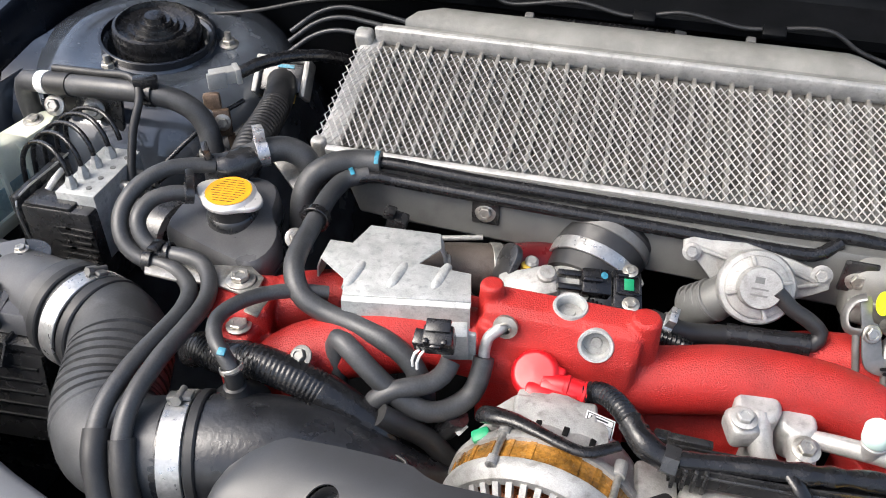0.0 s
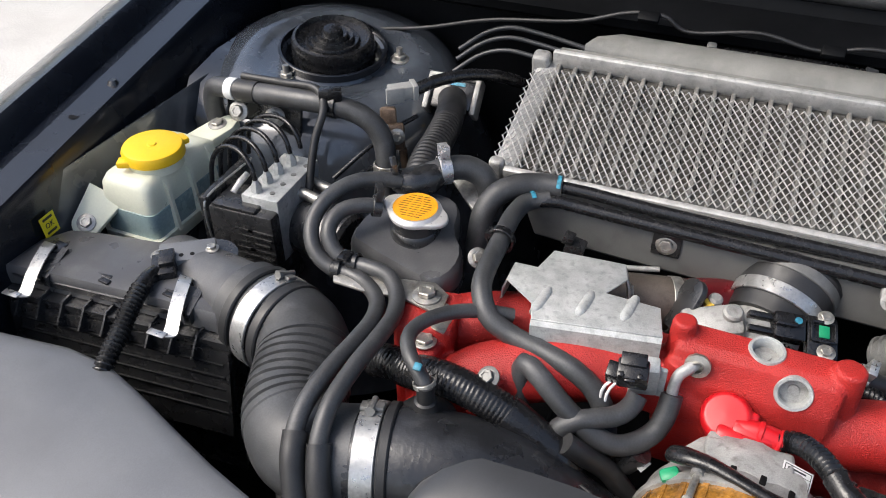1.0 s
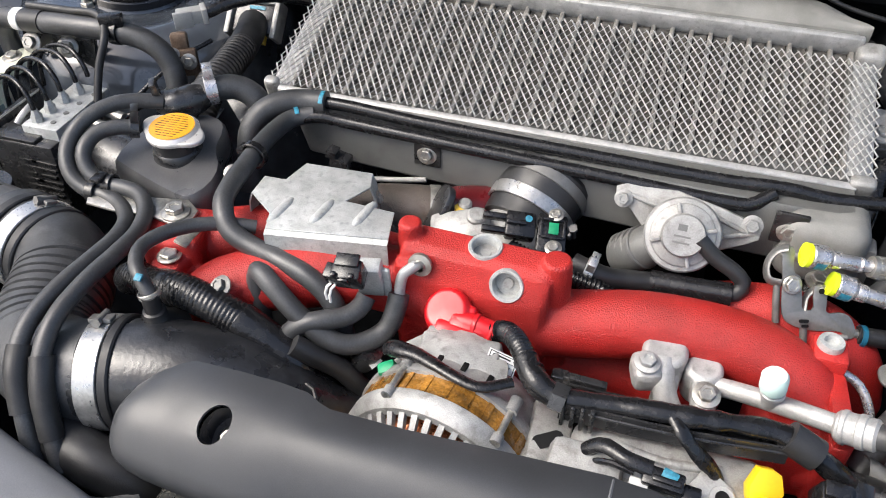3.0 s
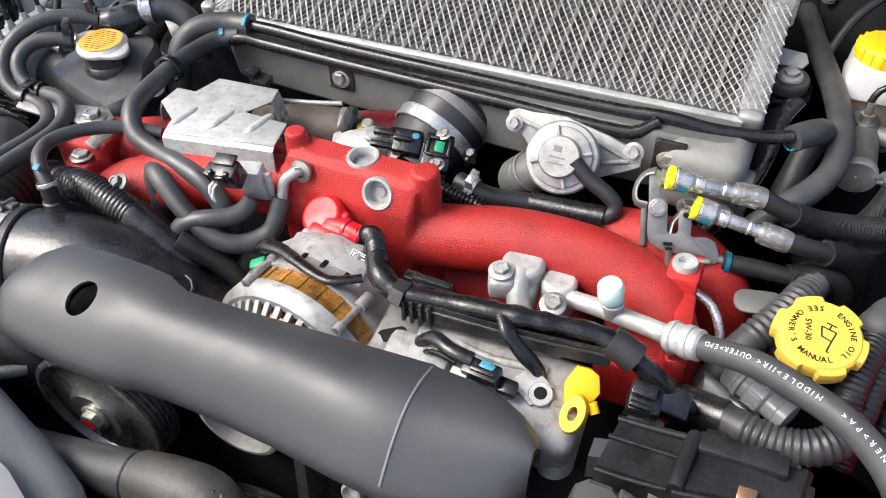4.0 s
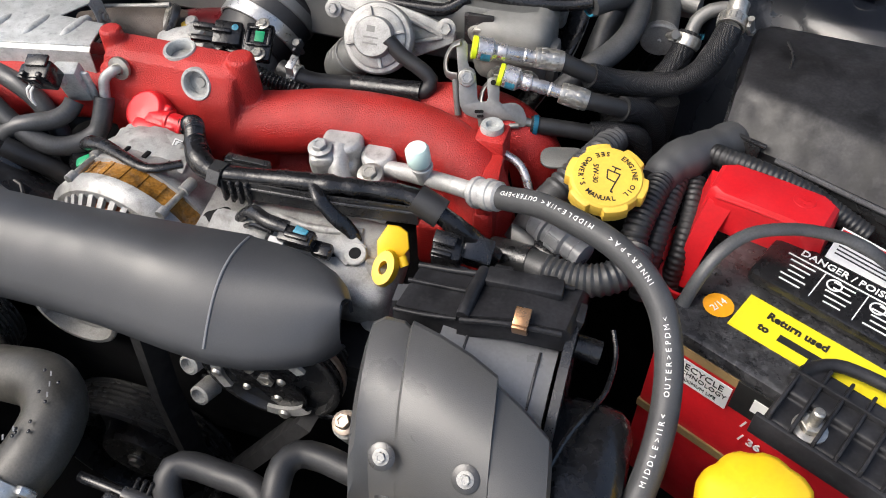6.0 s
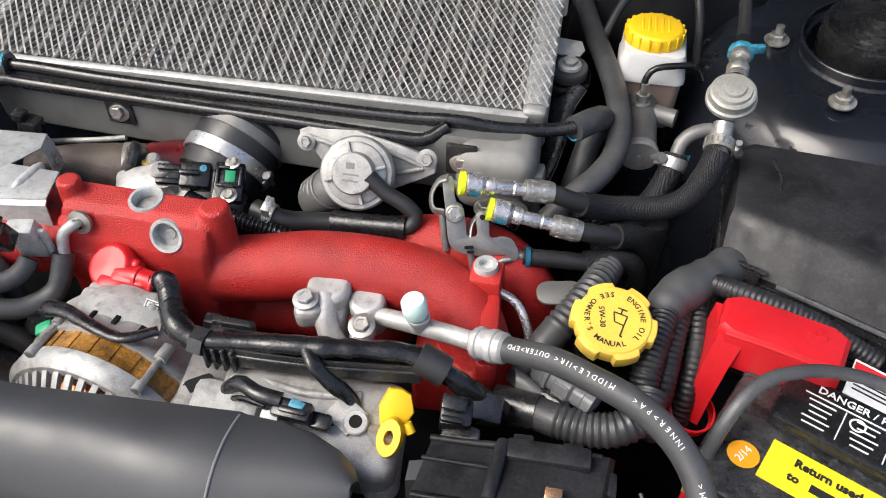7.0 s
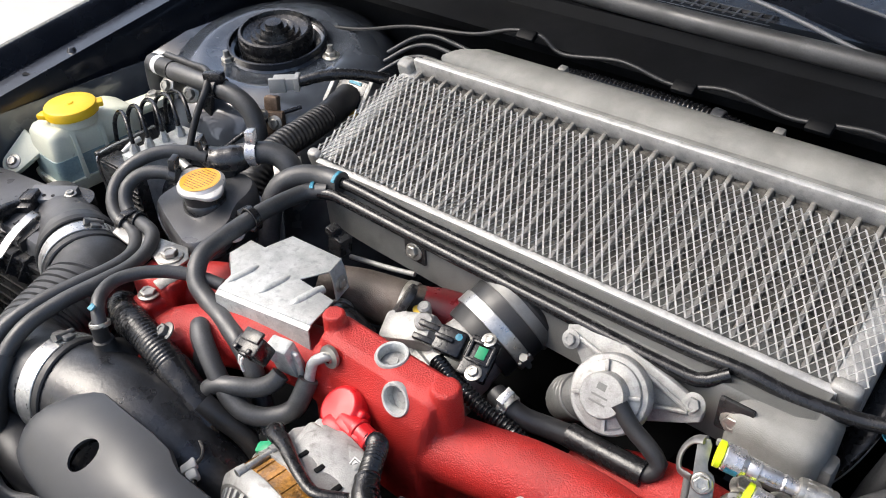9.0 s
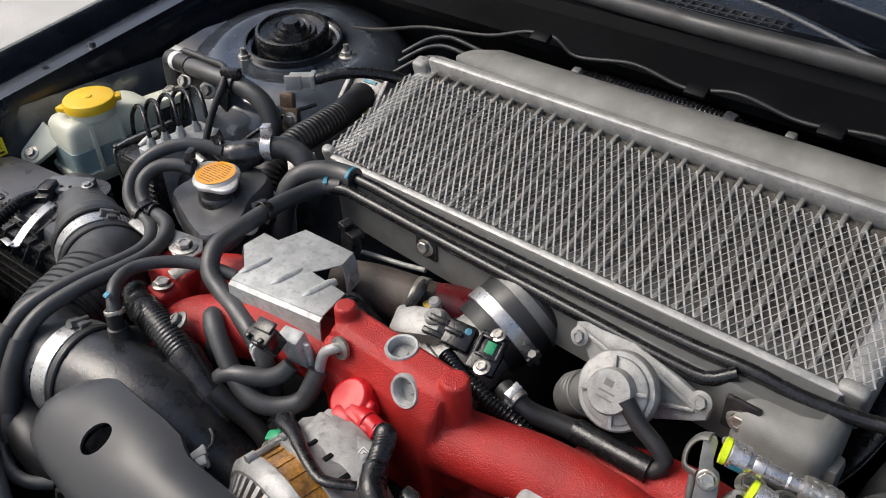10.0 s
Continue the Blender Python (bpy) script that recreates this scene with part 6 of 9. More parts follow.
bk = thing("harness_connector", (-0.425, 0.79, 0.92), "large black multi-pin connector in a grey clamp frame", "connector")
km = put((-0.4265, 0.800, 0.936), (0.05, -0.72, 0.70), (1, -0.02, 0.08))
part("body", box((0.05, 0.036, 0.02), km, 0.003), PLASTIC, bk)
part("clamp_frame", join(box((0.007, 0.045, 0.024), km @ Matrix.Translation((-0.029, 0, 0)), 0.002), box((0.007, 0.045, 0.024), km @ Matrix.Translation((0.029, 0, 0)), 0.002), box((0.065, 0.006, 0.010), km @ Matrix.Translation((0, 0.02, 0.014)), 0.002)), CAST, bk, "grey metal locking frame")
part("blue_mark", box((0.02, 0.004, 0.001), km @ Matrix.Translation((0.004, 0.012, 0.0202))), BLUE_MARK, bk)
part("yellow_tag", box((0.018, 0.012, 0.006), km @ Matrix.Translation((0.008, -0.022, 0.008)), 0.001), YELLOW_PALE, bk)
hose("main_loom", [(-0.424, 0.782, 0.945), (-0.418, 0.768, 0.945), (-0.408, 0.73, 0.943), (-0.402, 0.69, 0.942), (-0.398, 0.65, 0.940), (-0.39, 0.61, 0.93), (-0.38, 0.58, 0.90)], 0.0168, "thick black corrugated wiring loom climbing to the connector", RUBBER, "loom", ribs=0.0058, depth=0.035, span=(0.25, 1.0))
for dz, dy in ((0.0, 0.0), (0.012, 0.012), (0.022, 0.02)):
    hose("bulkhead_line", [(-0.46, 0.87 + dy, 0.935 + dz), (-0.43, 0.89 + dy, 0.955 + dz), (-0.40, 0.895 + dy, 0.964 + dz), (-0.36, 0.895 + dy, 0.962 + dz), (-0.30, 0.89 + dy, 0.955 + dz)], 0.003, "thin dark metal line along the bulkhead", PLASTIC_GREY, "line", "bulkhead lines", seg=10)
single("tank_valve_bracket", box((0.03, 0.045, 0.004), put((-0.325, 0.605, 0.95), (0.2, -0.3, 1), (0.6, 0.8, 0)), 0.001), STEEL, "grey sheet bracket behind the coolant tank", "bracket")
tpipe = hose("turbo_pipe", [(-0.20, 0.54, 0.905), (-0.165, 0.553, 0.908), (-0.13, 0.565, 0.906), (-0.11, 0.574, 0.902)], 0.024, "heat-stained metal pipe emerging from the heat shield", BROWN_CAST, "pipe", seg=28)
part("clamp", ring(0.0258, 0.010, 0.002, put((-0.122, 0.568, 0.904), (0.9, 0.35, -0.1))), STEEL, tpipe)
part("side_elbow", tube([(-0.168, 0.528, 0.905), (-0.158, 0.518, 0.912), (-0.143, 0.517, 0.910), (-0.13, 0.522, 0.895)], 0.0115, 16, 0.004), PLASTIC, tpipe, "black side hose elbow")
part("side_clamp", ring(0.0128, 0.006, 0.002, put((-0.160, 0.5195, 0.911), (0.6, -0.6, 0.3))), STEEL, tpipe)
hose("red_coupling", [(-0.115, 0.573, 0.902), (-0.098, 0.582, 0.902), (-0.080, 0.592, 0.900), (-0.065, 0.60, 0.898)], 0.0235, "dark red silicone sleeve behind the throttle unit", RED_DARK, "sleeve")
hose("chamber_nipple", [(-0.215, 0.584, 0.910), (-0.195, 0.587, 0.912), (-0.17, 0.591, 0.914), (-0.14, 0.597, 0.917)], 0.0026, "slim metal pipe below the front pipes", CAST, "pipe")
single("chamber_plug", join(box((0.018, 0.016, 0.022), put((-0.218, 0.574, 0.921), (0.2, 0, 1)), 0.002), box((0.010, 0.012, 0.008), put((-0.222, 0.572, 0.942), (0.2, 0, 1)), 0.001)), PLASTIC, "black connector under the front pipes", "connector")

# ---- alternator, belt drive and its cover ----
alt = thing("alternator", (-0.03, 0.36, 0.80), "cast alternator with slotted housing and varnished stator ring", "alternator")
AM = put((-0.042, 0.314, 0.8615), (0.10, 1.0, -0.03), (1, 0, 0))
R = 0.0735
part("stator", lathe([(0.05, 0.034), (R - 0.003, 0.034), (R - 0.002, 0.035), (R - 0.002, 0.051), (R - 0.003, 0.052), (0.05, 0.052)], AM, 64), AMBER, alt, "brown varnished laminated stator")
for i in range(28):
    a = radians(10 + 12.5 * i)
    part("stator_rib", box((0.0016, 0.0045, 0.016), AM @ Matrix.Rotation(a, 4, "Z") @ Matrix.Translation((R - 0.0020, 0, 0.0355))), AMBER, alt)
AF = AM @ Matrix.Translation((0, 0, 0.016))
front = lathe([(0.0, -0.030), (0.030, -0.030), (0.036, -0.024), (0.038, -0.018)], AF, 48)
front = join(front, lathe([(R - 0.012, 0.004), (R - 0.006, 0.004), (R, 0.010), (R, 0.018), (R - 0.004, 0.020), (R - 0.012, 0.019)], AF, 64))
part("front_housing", front, CAST, alt, "", 45)
for i in range(40):
    a = radians(9 * i)
    fm_ = AF @ Matrix.Rotation(a, 4, "Z")
    part("vane", loft([[fm_ @ V((r, s * 0.0022, z)) for r, z in ((0.036, -0.021), (0.046, -0.016), (R - 0.009, 0.003), (R - 0.009, 0.009), (0.046, -0.010), (0.036, -0.015))] for s in (-1, 1)]), CAST, alt, "", 45)
part("winding", lathe([(0.03, -0.012), (0.046, -0.010), (0.053, 0.004), (0.05, 0.016), (0.03, 0.016)], AF, 48), COPPER, alt, "copper winding behind the slots")
part("rear_housing", lathe([(R - 0.006, 0.050), (R + 0.001, 0.051), (R + 0.001, 0.058), (R - 0.003, 0.062), (R - 0.004, 0.078), (R - 0.010, 0.090), (R - 0.022, 0.098), (0.0, 0.10)], AM, 64), CAST, alt, "", 45)
for a in (52, 118):
    c = AM @ V(((R + 0.001) * math.cos(radians(-a)), (R + 0.001) * math.sin(radians(-a)), 0.0))
    c2 = AM @ V(((R + 0.001) * math.cos(radians(-a)), (R + 0.001) * math.sin(radians(-a)), 0.062))
    part("through_bolt", rod(c + (c2 - c) * 0.4, c2, 0.0026, 12), STEEL, alt)
    part("bolt_lug", rod(c + (c2 - c) * 0.40, c + (c2 - c) * 0.52, 0.0040, 16), CAST, alt)
    part("bolt_lug", rod(c + (c2 - c) * 0.86, c + (c2 - c) * 1.06, 0.0046, 16), CAST, alt)
part("regulator", join(box((0.06, 0.034, 0.018), put((-0.040, 0.399, 0.909), (0, -0.15, 1), (1, 0.1, 0)), 0.004, 3), box((0.05, 0.012, 0.022), put((-0.045, 0.415, 0.904), (0, -0.15, 1)), 0.003)), CAST, alt)
lm = put((-0.0090, 0.4010, 0.9225), (0.42, -0.40, 0.80), (0.80, 0.15, -0.45))
lab = part("label", box((0.023, 0.015, 0.0006), lm), LABEL_W, alt, "white printed maker's label")
for sx, sy, w, h in ((0, 0.0062, 0.021, 0.0005), (0, -0.0062, 0.021, 0.0005), (-0.0102, 0, 0.0005, 0.0125), (0.0102, 0, 0.0005, 0.0125), (0, 0.0018, 0.021, 0.0003)):
    part("label_rule", box((w, h, 0.0002), lm @ Matrix.Translation((sx, sy, 0.0006))), INK, lab)
for j, w in enumerate((0.014, 0.010, 0.016, 0.013)):
    part("print_bar", box((w, 0.0011, 0.0003), lm @ Matrix.Translation((-0.001, 0.0042 - 0.0028 * j, 0.0006))), INK, lab)
part("green_plug", box((0.014, 0.010, 0.009), put((-0.0865, 0.379, 0.9075), (-0.3, -0.3, 1), (0.9, 0.4, 0.3)), 0.0025), GREEN_MARK, alt, "green plastic plug")
# slots are near-black blocks that stand for shaded openings
for a in (-28, -12, 4, 20):
    sl = AM @ Matrix.Rotation(radians(-90 + a), 4, "Z") @ Matrix.Translation((R - 0.0035, 0, 0.064))
    part("cooling_slot", box((0.0040, 0.0042, 0.008), sl @ Matrix.Translation((-0.0004, 0, 0)), 0.0008), DEEP_SHADE, alt)
part("terminal_cover", loft([[V((x, y, z)) for x, y, z in row] for row in (((-0.085, 0.388, 0.912), (-0.060, 0.384, 0.926), (-0.030, 0.380, 0.929), (0.0, 0.380, 0.921)), ((-0.084, 0.402, 0.916), (-0.060, 0.400, 0.930), (-0.030, 0.397, 0.933), (-0.002, 0.396, 0.925)), ((-0.074, 0.420, 0.912), (-0.058, 0.420, 0.926), (-0.034, 0.418, 0.928), (-0.012, 0.416, 0.920)), ((-0.074, 0.422, 0.890), (-0.058, 0.422, 0.890), (-0.034, 0.420, 0.890), (-0.012, 0.418, 0.890)))], close=False, cap=False), CAST, alt, "", 60)
part("mounting_lug", join(box((0.03, 0.055, 0.016), put((0.034, 0.368, 0.888), (0.25, 0, 1), (1, 0.1, 0)), 0.004), rod((0.03, 0.335, 0.895), (0.032, 0.352, 0.895), 0.011), rod((0.044, 0.392, 0.905), (0.05, 0.396, 0.918), 0.008)), CAST, alt)
hose("alternator_lead", [(-0.090, 0.390, 0.921), (-0.080, 0.384, 0.929), (-0.0657, 0.3805, 0.933), (-0.046, 0.373, 0.935), (-0.0286, 0.3674, 0.935), (-0.0143, 0.3655, 0.935), (0.006, 0.377, 0.935)], 0.0046, "flat black sheathed lead over the alternator", GLOSS_BLACK, "lead", taper=(1.7, 1.6, 1.3, 1.1, 1.0, 1.0, 0.9), flat=0.7, lumpy=0.15)
hose("charging_cable", [(-0.024, 0.4255, 0.925), (-0.014, 0.424, 0.931), (-0.005, 0.415, 0.938), (0.005, 0.401, 0.943), (0.013, 0.388, 0.944)], 0.0073, "black corrugated charging cable from the red cap", GLOSS_BLACK, "cable", ribs=0.0036, depth=0.12)
tray = thing("harness_tray", (0.10, 0.38, 0.90), "black wiring harness in a plastic tray over the engine", "wiring harness")
TAPE = [V(p) for p in ((0.011, 0.391, 0.944), (0.016, 0.383, 0.943), (0.024, 0.377, 0.940), (0.034, 0.374, 0.937), (0.044, 0.373, 0.936))]
part("taped_trunk", tube(TAPE, 0.0088, 16, 0.003, lumpy=0.12), GLOSS_BLACK, tray)
part("collar", tube(TAPE[3:], 0.0110, 6, 0.004, lumpy=0.05, flat=0.9), PLASTIC, tray, "", 20)
for i in range(5):
    part("tape_turn", ring(0.0091, 0.0022, 0.0008, put(TAPE[0].lerp(TAPE[2], i / 4), (0.75, -0.6 + 0.15 * (i % 2), 0.03)), 20), GLOSS_BLACK, tray)
# open channel: front wall, floor and back wall, bending down at its end
CHAN = [V(p) for p in ((0.040, 0.371, 0.918), (0.060, 0.370, 0.920), (0.095, 0.371, 0.921), (0.129, 0.3745, 0.920), (0.160, 0.381, 0.917), (0.187, 0.387, 0.914))]
for nm, dy, z0, z1 in (("front_wall", 0.0, 0.0, 0.0165), ("back_wall", 0.017, 0.0, 0.0165)):
    part(nm, loft([[q + V((0, dy, z0)), q + V((0, dy + 0.0022, z0)), q + V((0, dy + 0.0018, z1)), q + V((0, dy + 0.0002, z1))] for q in CHAN]), PLASTIC, tray, "", 30)
part("channel_floor", loft([[q + V((0, 0.001, -0.001)), q + V((0, 0.018, -0.001)), q + V((0, 0.018, 0.0012)), q + V((0, 0.001, 0.0012))] for q in CHAN]), PLASTIC, tray, "", 30)
part("wall_bead", tube([q + V((0, -0.0006, 0.0120)) for q in CHAN[1:]], 0.0011, 8), PLASTIC, tray)
for i in range(4):
    part("tray_rib", box((0.0030, 0.006, 0.021), Matrix.Translation((0.043 + 0.0066 * i, 0.3695, 0.9165)), 0.001), PLASTIC, tray)
part("taped_cable", tube([(0.044, 0.374, 0.938), (0.075, 0.379, 0.938), (0.100, 0.381, 0.940), (0.125, 0.384, 0.940), (0.155, 0.391, 0.937), (0.178, 0.395, 0.934), (0.195, 0.394, 0.929)], 0.0072, 16, 0.004, lumpy=0.22, flat=0.8), GLOSS_BLACK, tray, "shiny taped cable bundle")
part("branch", tube([(0.112, 0.380, 0.942), (0.120, 0.370, 0.939), (0.131, 0.366, 0.928), (0.143, 0.366, 0.916), (0.148, 0.363, 0.910), (0.143, 0.355, 0.906), (0.128, 0.346, 0.902)], 0.0052, 12, 0.004, lumpy=0.3, flat=0.55), GLOSS_BLACK, tray)
part("end_sleeve", tube([(0.184, 0.395, 0.933), (0.204, 0.392, 0.925)], 0.0110, 18), RUBBER, tray)
part("tail", tube([(0.20, 0.393, 0.926), (0.213, 0.391, 0.918), (0.228, 0.392, 0.905), (0.243, 0.396, 0.888)], 0.0075, 14, 0.005, lumpy=0.2), GLOSS_BLACK, tray)
part("tail_clip", box((0.022, 0.02, 0.02), put((0.228, 0.392, 0.89), (0.3, -0.4, 0.8)), 0.002), PLASTIC, tray)
part("rear_clip", join(box((0.03, 0.006, 0.01), Matrix.Translation((0.052, 0.397, 0.924)), 0.001), box((0.012, 0.01, 0.012), Matrix.Translation((0.034, 0.4, 0.918)), 0.002), box((0.012, 0.008, 0.006), Matrix.Translation((0.07, 0.392, 0.918)), 0.001)), PLASTIC, tray)
eng = thing("engine_front_casting", (0.12, 0.36, 0.82), "pale cast aluminium engine front behind the belt cover", "engine casting")
part("casting", join(box((0.13, 0.07, 0.05), put((0.115, 0.362, 0.858), (0.05, -0.2, 1), (1, 0.05, 0)), 0.012, 3), box((0.05, 0.05, 0.04), put((0.065, 0.345, 0.878), (0, -0.3, 1)), 0.008), rod((0.168, 0.31, 0.79), (0.172, 0.355, 0.905), 0.013, 20)), CAST, eng, "", 45)
part("eye_lug", join(ring(0.0085, 0.003, 0.0050, put((0.152, 0.3515, 0.9085), (0, -0.35, 1)), 28), box((0.022, 0.02, 0.004), put((0.144, 0.3565, 0.907), (0, -0.35, 1), (0.8, -0.5, 0)), 0.001)), CAST, eng)
# near-black disc in place of the shade in the lug's eye
part("lug_hole", cyl(0.0045, 0.0008, put((0.152, 0.3515, 0.9095), (0, -0.35, 1)), 16), DEEP_SHADE, eng)
part("eye_lug", join(ring(0.0125, 0.004, 0.0085, put((0.073, 0.346, 0.912), (0, -0.35, 1)), 28), box((0.02, 0.024, 0.004), put((0.066, 0.334, 0.909), (0, -0.35, 1)), 0.001)), CAST, eng)
# the opening's shade is a thin near-black plate on the casting
part("oval_slot", plate(rounded(0.022, 0.010, 0.0048), 0.0006, put((0.037, 0.360, 0.9068), (0, -0.3, 1), (0.75, 0.45, 0.1))), DEEP_SHADE, eng, "oval opening, its shade a near-black plate")
part("casting_rib", tube([(0.075, 0.372, 0.909), (0.110, 0.366, 0.909), (0.150, 0.372, 0.909)], 0.0035, 10), CAST, eng)
part("casting_boss", lathe([(0.0, 0.003), (0.004, 0.003), (0.005, 0.006), (0.0085, 0.006), (0.0095, 0.0)], put((0.092, 0.352, 0.905), (0, -0.3, 1)), 24), CAST, eng)
cam_s = thing("cam_sensor", (0.11, 0.335, 0.905), "black two-wire sensor plug with a blue mark", "sensor")
part("plug", join(tube([(0.062, 0.352, 0.918), (0.074, 0.352, 0.929), (0.090, 0.345, 0.931), (0.106, 0.344, 0.929)], 0.0055, 10, flat=0.7, lumpy=0.15), tube([(0.070, 0.346, 0.918), (0.080, 0.343, 0.925), (0.096, 0.340, 0.926)], 0.0022, 8), box((0.026, 0.013, 0.011), put((0.114, 0.343, 0.919), (0, -0.3, 1), (0.93, 0.05, -0.3)), 0.002), box((0.014, 0.011, 0.009), put((0.1315, 0.344, 0.911), (0, -0.3, 1), (0.93, 0.05, -0.3)), 0.002), box((0.018, 0.004, 0.003), put((0.116, 0.338, 0.929), (0, -0.3, 1), (0.93, 0.05, -0.3)), 0.001)), PIPE_BLACK, cam_s)
part("blue_mark", box((0.010, 0.006, 0.002), put((0.1175, 0.3425, 0.9298), (0, -0.3, 1), (0.9, -0.25, 0)), 0.0005), BLUE_MARK, cam_s)
part("pale_block", box((0.012, 0.009, 0.008), put((0.100, 0.337, 0.915), (0, -0.3, 1)), 0.001), WHITE_PLASTIC, cam_s)

cov = thing("belt_cover", (-0.03, 0.28, 0.88), "long charcoal plastic belt cover with an oval hole", "belt cover")
# rows across the cover: behind, crest, front, lower lip
cvs = []
for x, yb, zb, yf, zf in ((-0.2440, 0.280, 0.916, 0.270, 0.909), (-0.2425, 0.286, 0.920, 0.262, 0.906), (-0.238, 0.294, 0.925, 0.2575, 0.905), (-0.228, 0.3045, 0.930, 0.2545, 0.904), (-0.214, 0.3150, 0.934, 0.2525, 0.903), (-0.206, 0.3185, 0.9355, 0.2520, 0.903),
                          (-0.1685, 0.3185, 0.9385, 0.2505, 0.902), (-0.142, 0.3205, 0.9360, 0.2510, 0.902), (-0.122, 0.3205, 0.9340, 0.2530, 0.902), (-0.112, 0.3165, 0.9325, 0.2560, 0.902), (-0.102, 0.3140, 0.9320, 0.2580, 0.902), (-0.05, 0.3170, 0.930, 0.2590, 0.902), (0.0, 0.3220, 0.9285, 0.2580, 0.900), (0.05, 0.3265, 0.927, 0.2540, 0.899),
                          (0.0845, 0.3290, 0.927, 0.2520, 0.899), (0.0870, 0.3286, 0.9262, 0.2523, 0.8985), (0.11, 0.3285, 0.9250, 0.2555, 0.898), (0.132, 0.3265, 0.9225, 0.2630, 0.898), (0.150, 0.3200, 0.920, 0.2710, 0.900), (0.160, 0.3130, 0.918, 0.2790, 0.902), (0.1655, 0.3050, 0.9155, 0.2870, 0.905)):
    row = []
    crown = 0.0018 + 0.0075 * max(0.0, min(1.0, (x + 0.17) / 0.17))
    for s in range(17):
        f = s / 16
        row.append(V((x, yb + (yf - yb) * f, zb + crown * math.sin(math.pi * f) + (zf - zb) * f ** 2.3)))
    row.append(V((x, yf - 0.0012, zf - 0.004)))
    row.append(V((x, yf - 0.0008, zf - 0.012)))
    row.append(V((x, yf + 0.004, zf - 0.019)))
    row.insert(0, V((x, yb + 0.0015, zb - 0.003)))
    row.insert(0, V((x, yb + 0.0015, zb - 0.014)))
    cvs.append(row)
hole_at = put((-0.1685, 0.2815, 0.930), (-0.03, -0.42, 1), (0.35, 0.93, 0))
shell = settle(thicken(loft(cvs, close=False, cap=False), -0.0025), 0, 0, [cyl(0.0112, 0.05, hole_at @ Matrix.Diagonal((1.25, 0.95, 1.0, 1.0)) @ Matrix.Translation((0, 0, -0.025)), 36)])
part("shell", shell, PLASTIC_GREY, cov, "", 40)
part("end_edge", tube([p + V((0.0002, 0, -0.001)) for p in cvs[-1][2:-2]], 0.0014, 8), PLASTIC, cov)
# ridge in a paler plastic, which paints the highlight along the seam
part("seam_ridge", tube([r + V((0.0003, -0.0012, 0.0024)) for r in cvs[14][2:-3]], 0.0011, 8), DUCT, cov)
part("crease", tube([r + V((0, 0, 0.0001)) for r in cvs[6][2:9]], 0.0006, 6), PLASTIC_GREY, cov)
part("hole_sleeve", lathe([(0.0113, -0.003), (0.0108, -0.022), (0.0, -0.0225)], hole_at @ Matrix.Diagonal((1.25, 0.95, 1.0, 1.0)), 32), PLASTIC, cov, "dark sunken bolt hole")
bolt(cov, hole_at @ V((-0.002, -0.003, -0.022)), (-0.03, -0.42, 1), 0.0055, 0.006)


def pulley(name, at, r, w, label, ribs=6, mat=None, depth=0.012, hub=0.0065, crown=-0.1):
    """A belt pulley facing the nose: ribbed rim, sunken disc, raised middle and hub bolt."""
    t = thing(name, (at[0], at[1], at[2] - r), label, "pulley", "belt pulleys")
    m = put(at, (0.03, -1, 0.0))
    prof = [(0, -w), (r - 0.004, -w)]
    for i in range(ribs):
        z = -w + w * (i + 0.2) / ribs
        prof += [(r, z), (r, z + w * 0.35 / ribs), (r - 0.0022, z + w * 0.6 / ribs)]
    prof += [(r, -0.001), (r - 0.001, 0.0), (r - 0.004, 0.0), (r - 0.006, -depth), (r * 0.62, -depth), (r * 0.50, -depth * 0.8), (r * 0.40, depth * crown * 1.2), (r * 0.30, depth * crown), (0, depth * crown)]
    part("wheel", lathe(prof, m, 56), mat or CAST_DARK, t, "", 50)
    if hub:
        bolt(t, m @ V((0, 0, depth * crown)), (0.03, -1, 0), hub, hub * 0.8, STEEL, "hub_bolt", 1.3)
    return t, m


sp_, spm = pulley("steering_pulley", (-0.164, 0.250, 0.835), 0.057, 0.024, "dull stamped metal belt pulley with a paint-marked hub bolt", 6, PULLEY, 0.006, 0.0095, 0.3)
part("paint_dot", lathe([(0, 0.0004), (0.0058, 0.0)], spm @ Matrix.Translation((0, 0, 0.0098)), 20), RED_PLASTIC, sp_, "worn red paint dot")
# pressed slots as near-black plates, shade by colour only
for a in (-25, 35, 100, 160, 220, 280):
    part("pressed_slot", plate(rounded(0.013, 0.006, 0.0028), 0.0004, spm @ Matrix.Rotation(radians(a), 4, "Z") @ Matrix.Translation((0.034, 0, -0.0061)) @ Matrix.Rotation(radians(90), 4, "Z")), DEEP_SHADE, sp_)
pulley("idler_pulley", (-0.046, 0.272, 0.862), 0.034, 0.018, "smooth grey idler pulley under the belt cover", 1, CAST, 0.010, 0, -0.8)
pulley("crank_pulley", (-0.045, 0.252, 0.672), 0.082, 0.034, "large black ribbed crank pulley", 7, PLASTIC, 0.02)
cp_, cmx = pulley("compressor_clutch", (0.1115, 0.271, 0.851), 0.054, 0.028, "black compressor clutch with riveted plate", 6, PLASTIC, 0.006)
for a, d, r in ((30, 0.017, 1.0), (120, 0.017, 1.0), (210, 0.017, 0.9), (300, 0.017, 1.0), (60, 0.037, 1.35), (180, 0.037, 1.2), (285, 0.037, 1.35)):
    part("rivet", lathe([(0, 0.0022), (0.0026 * r, 0.0020), (0.0036 * r, 0.0)], cmx @ Matrix.Rotation(radians(a), 4, "Z") @ Matrix.Translation((d, 0, 0.0062)), 14), STEEL, cp_, "bright rivet")
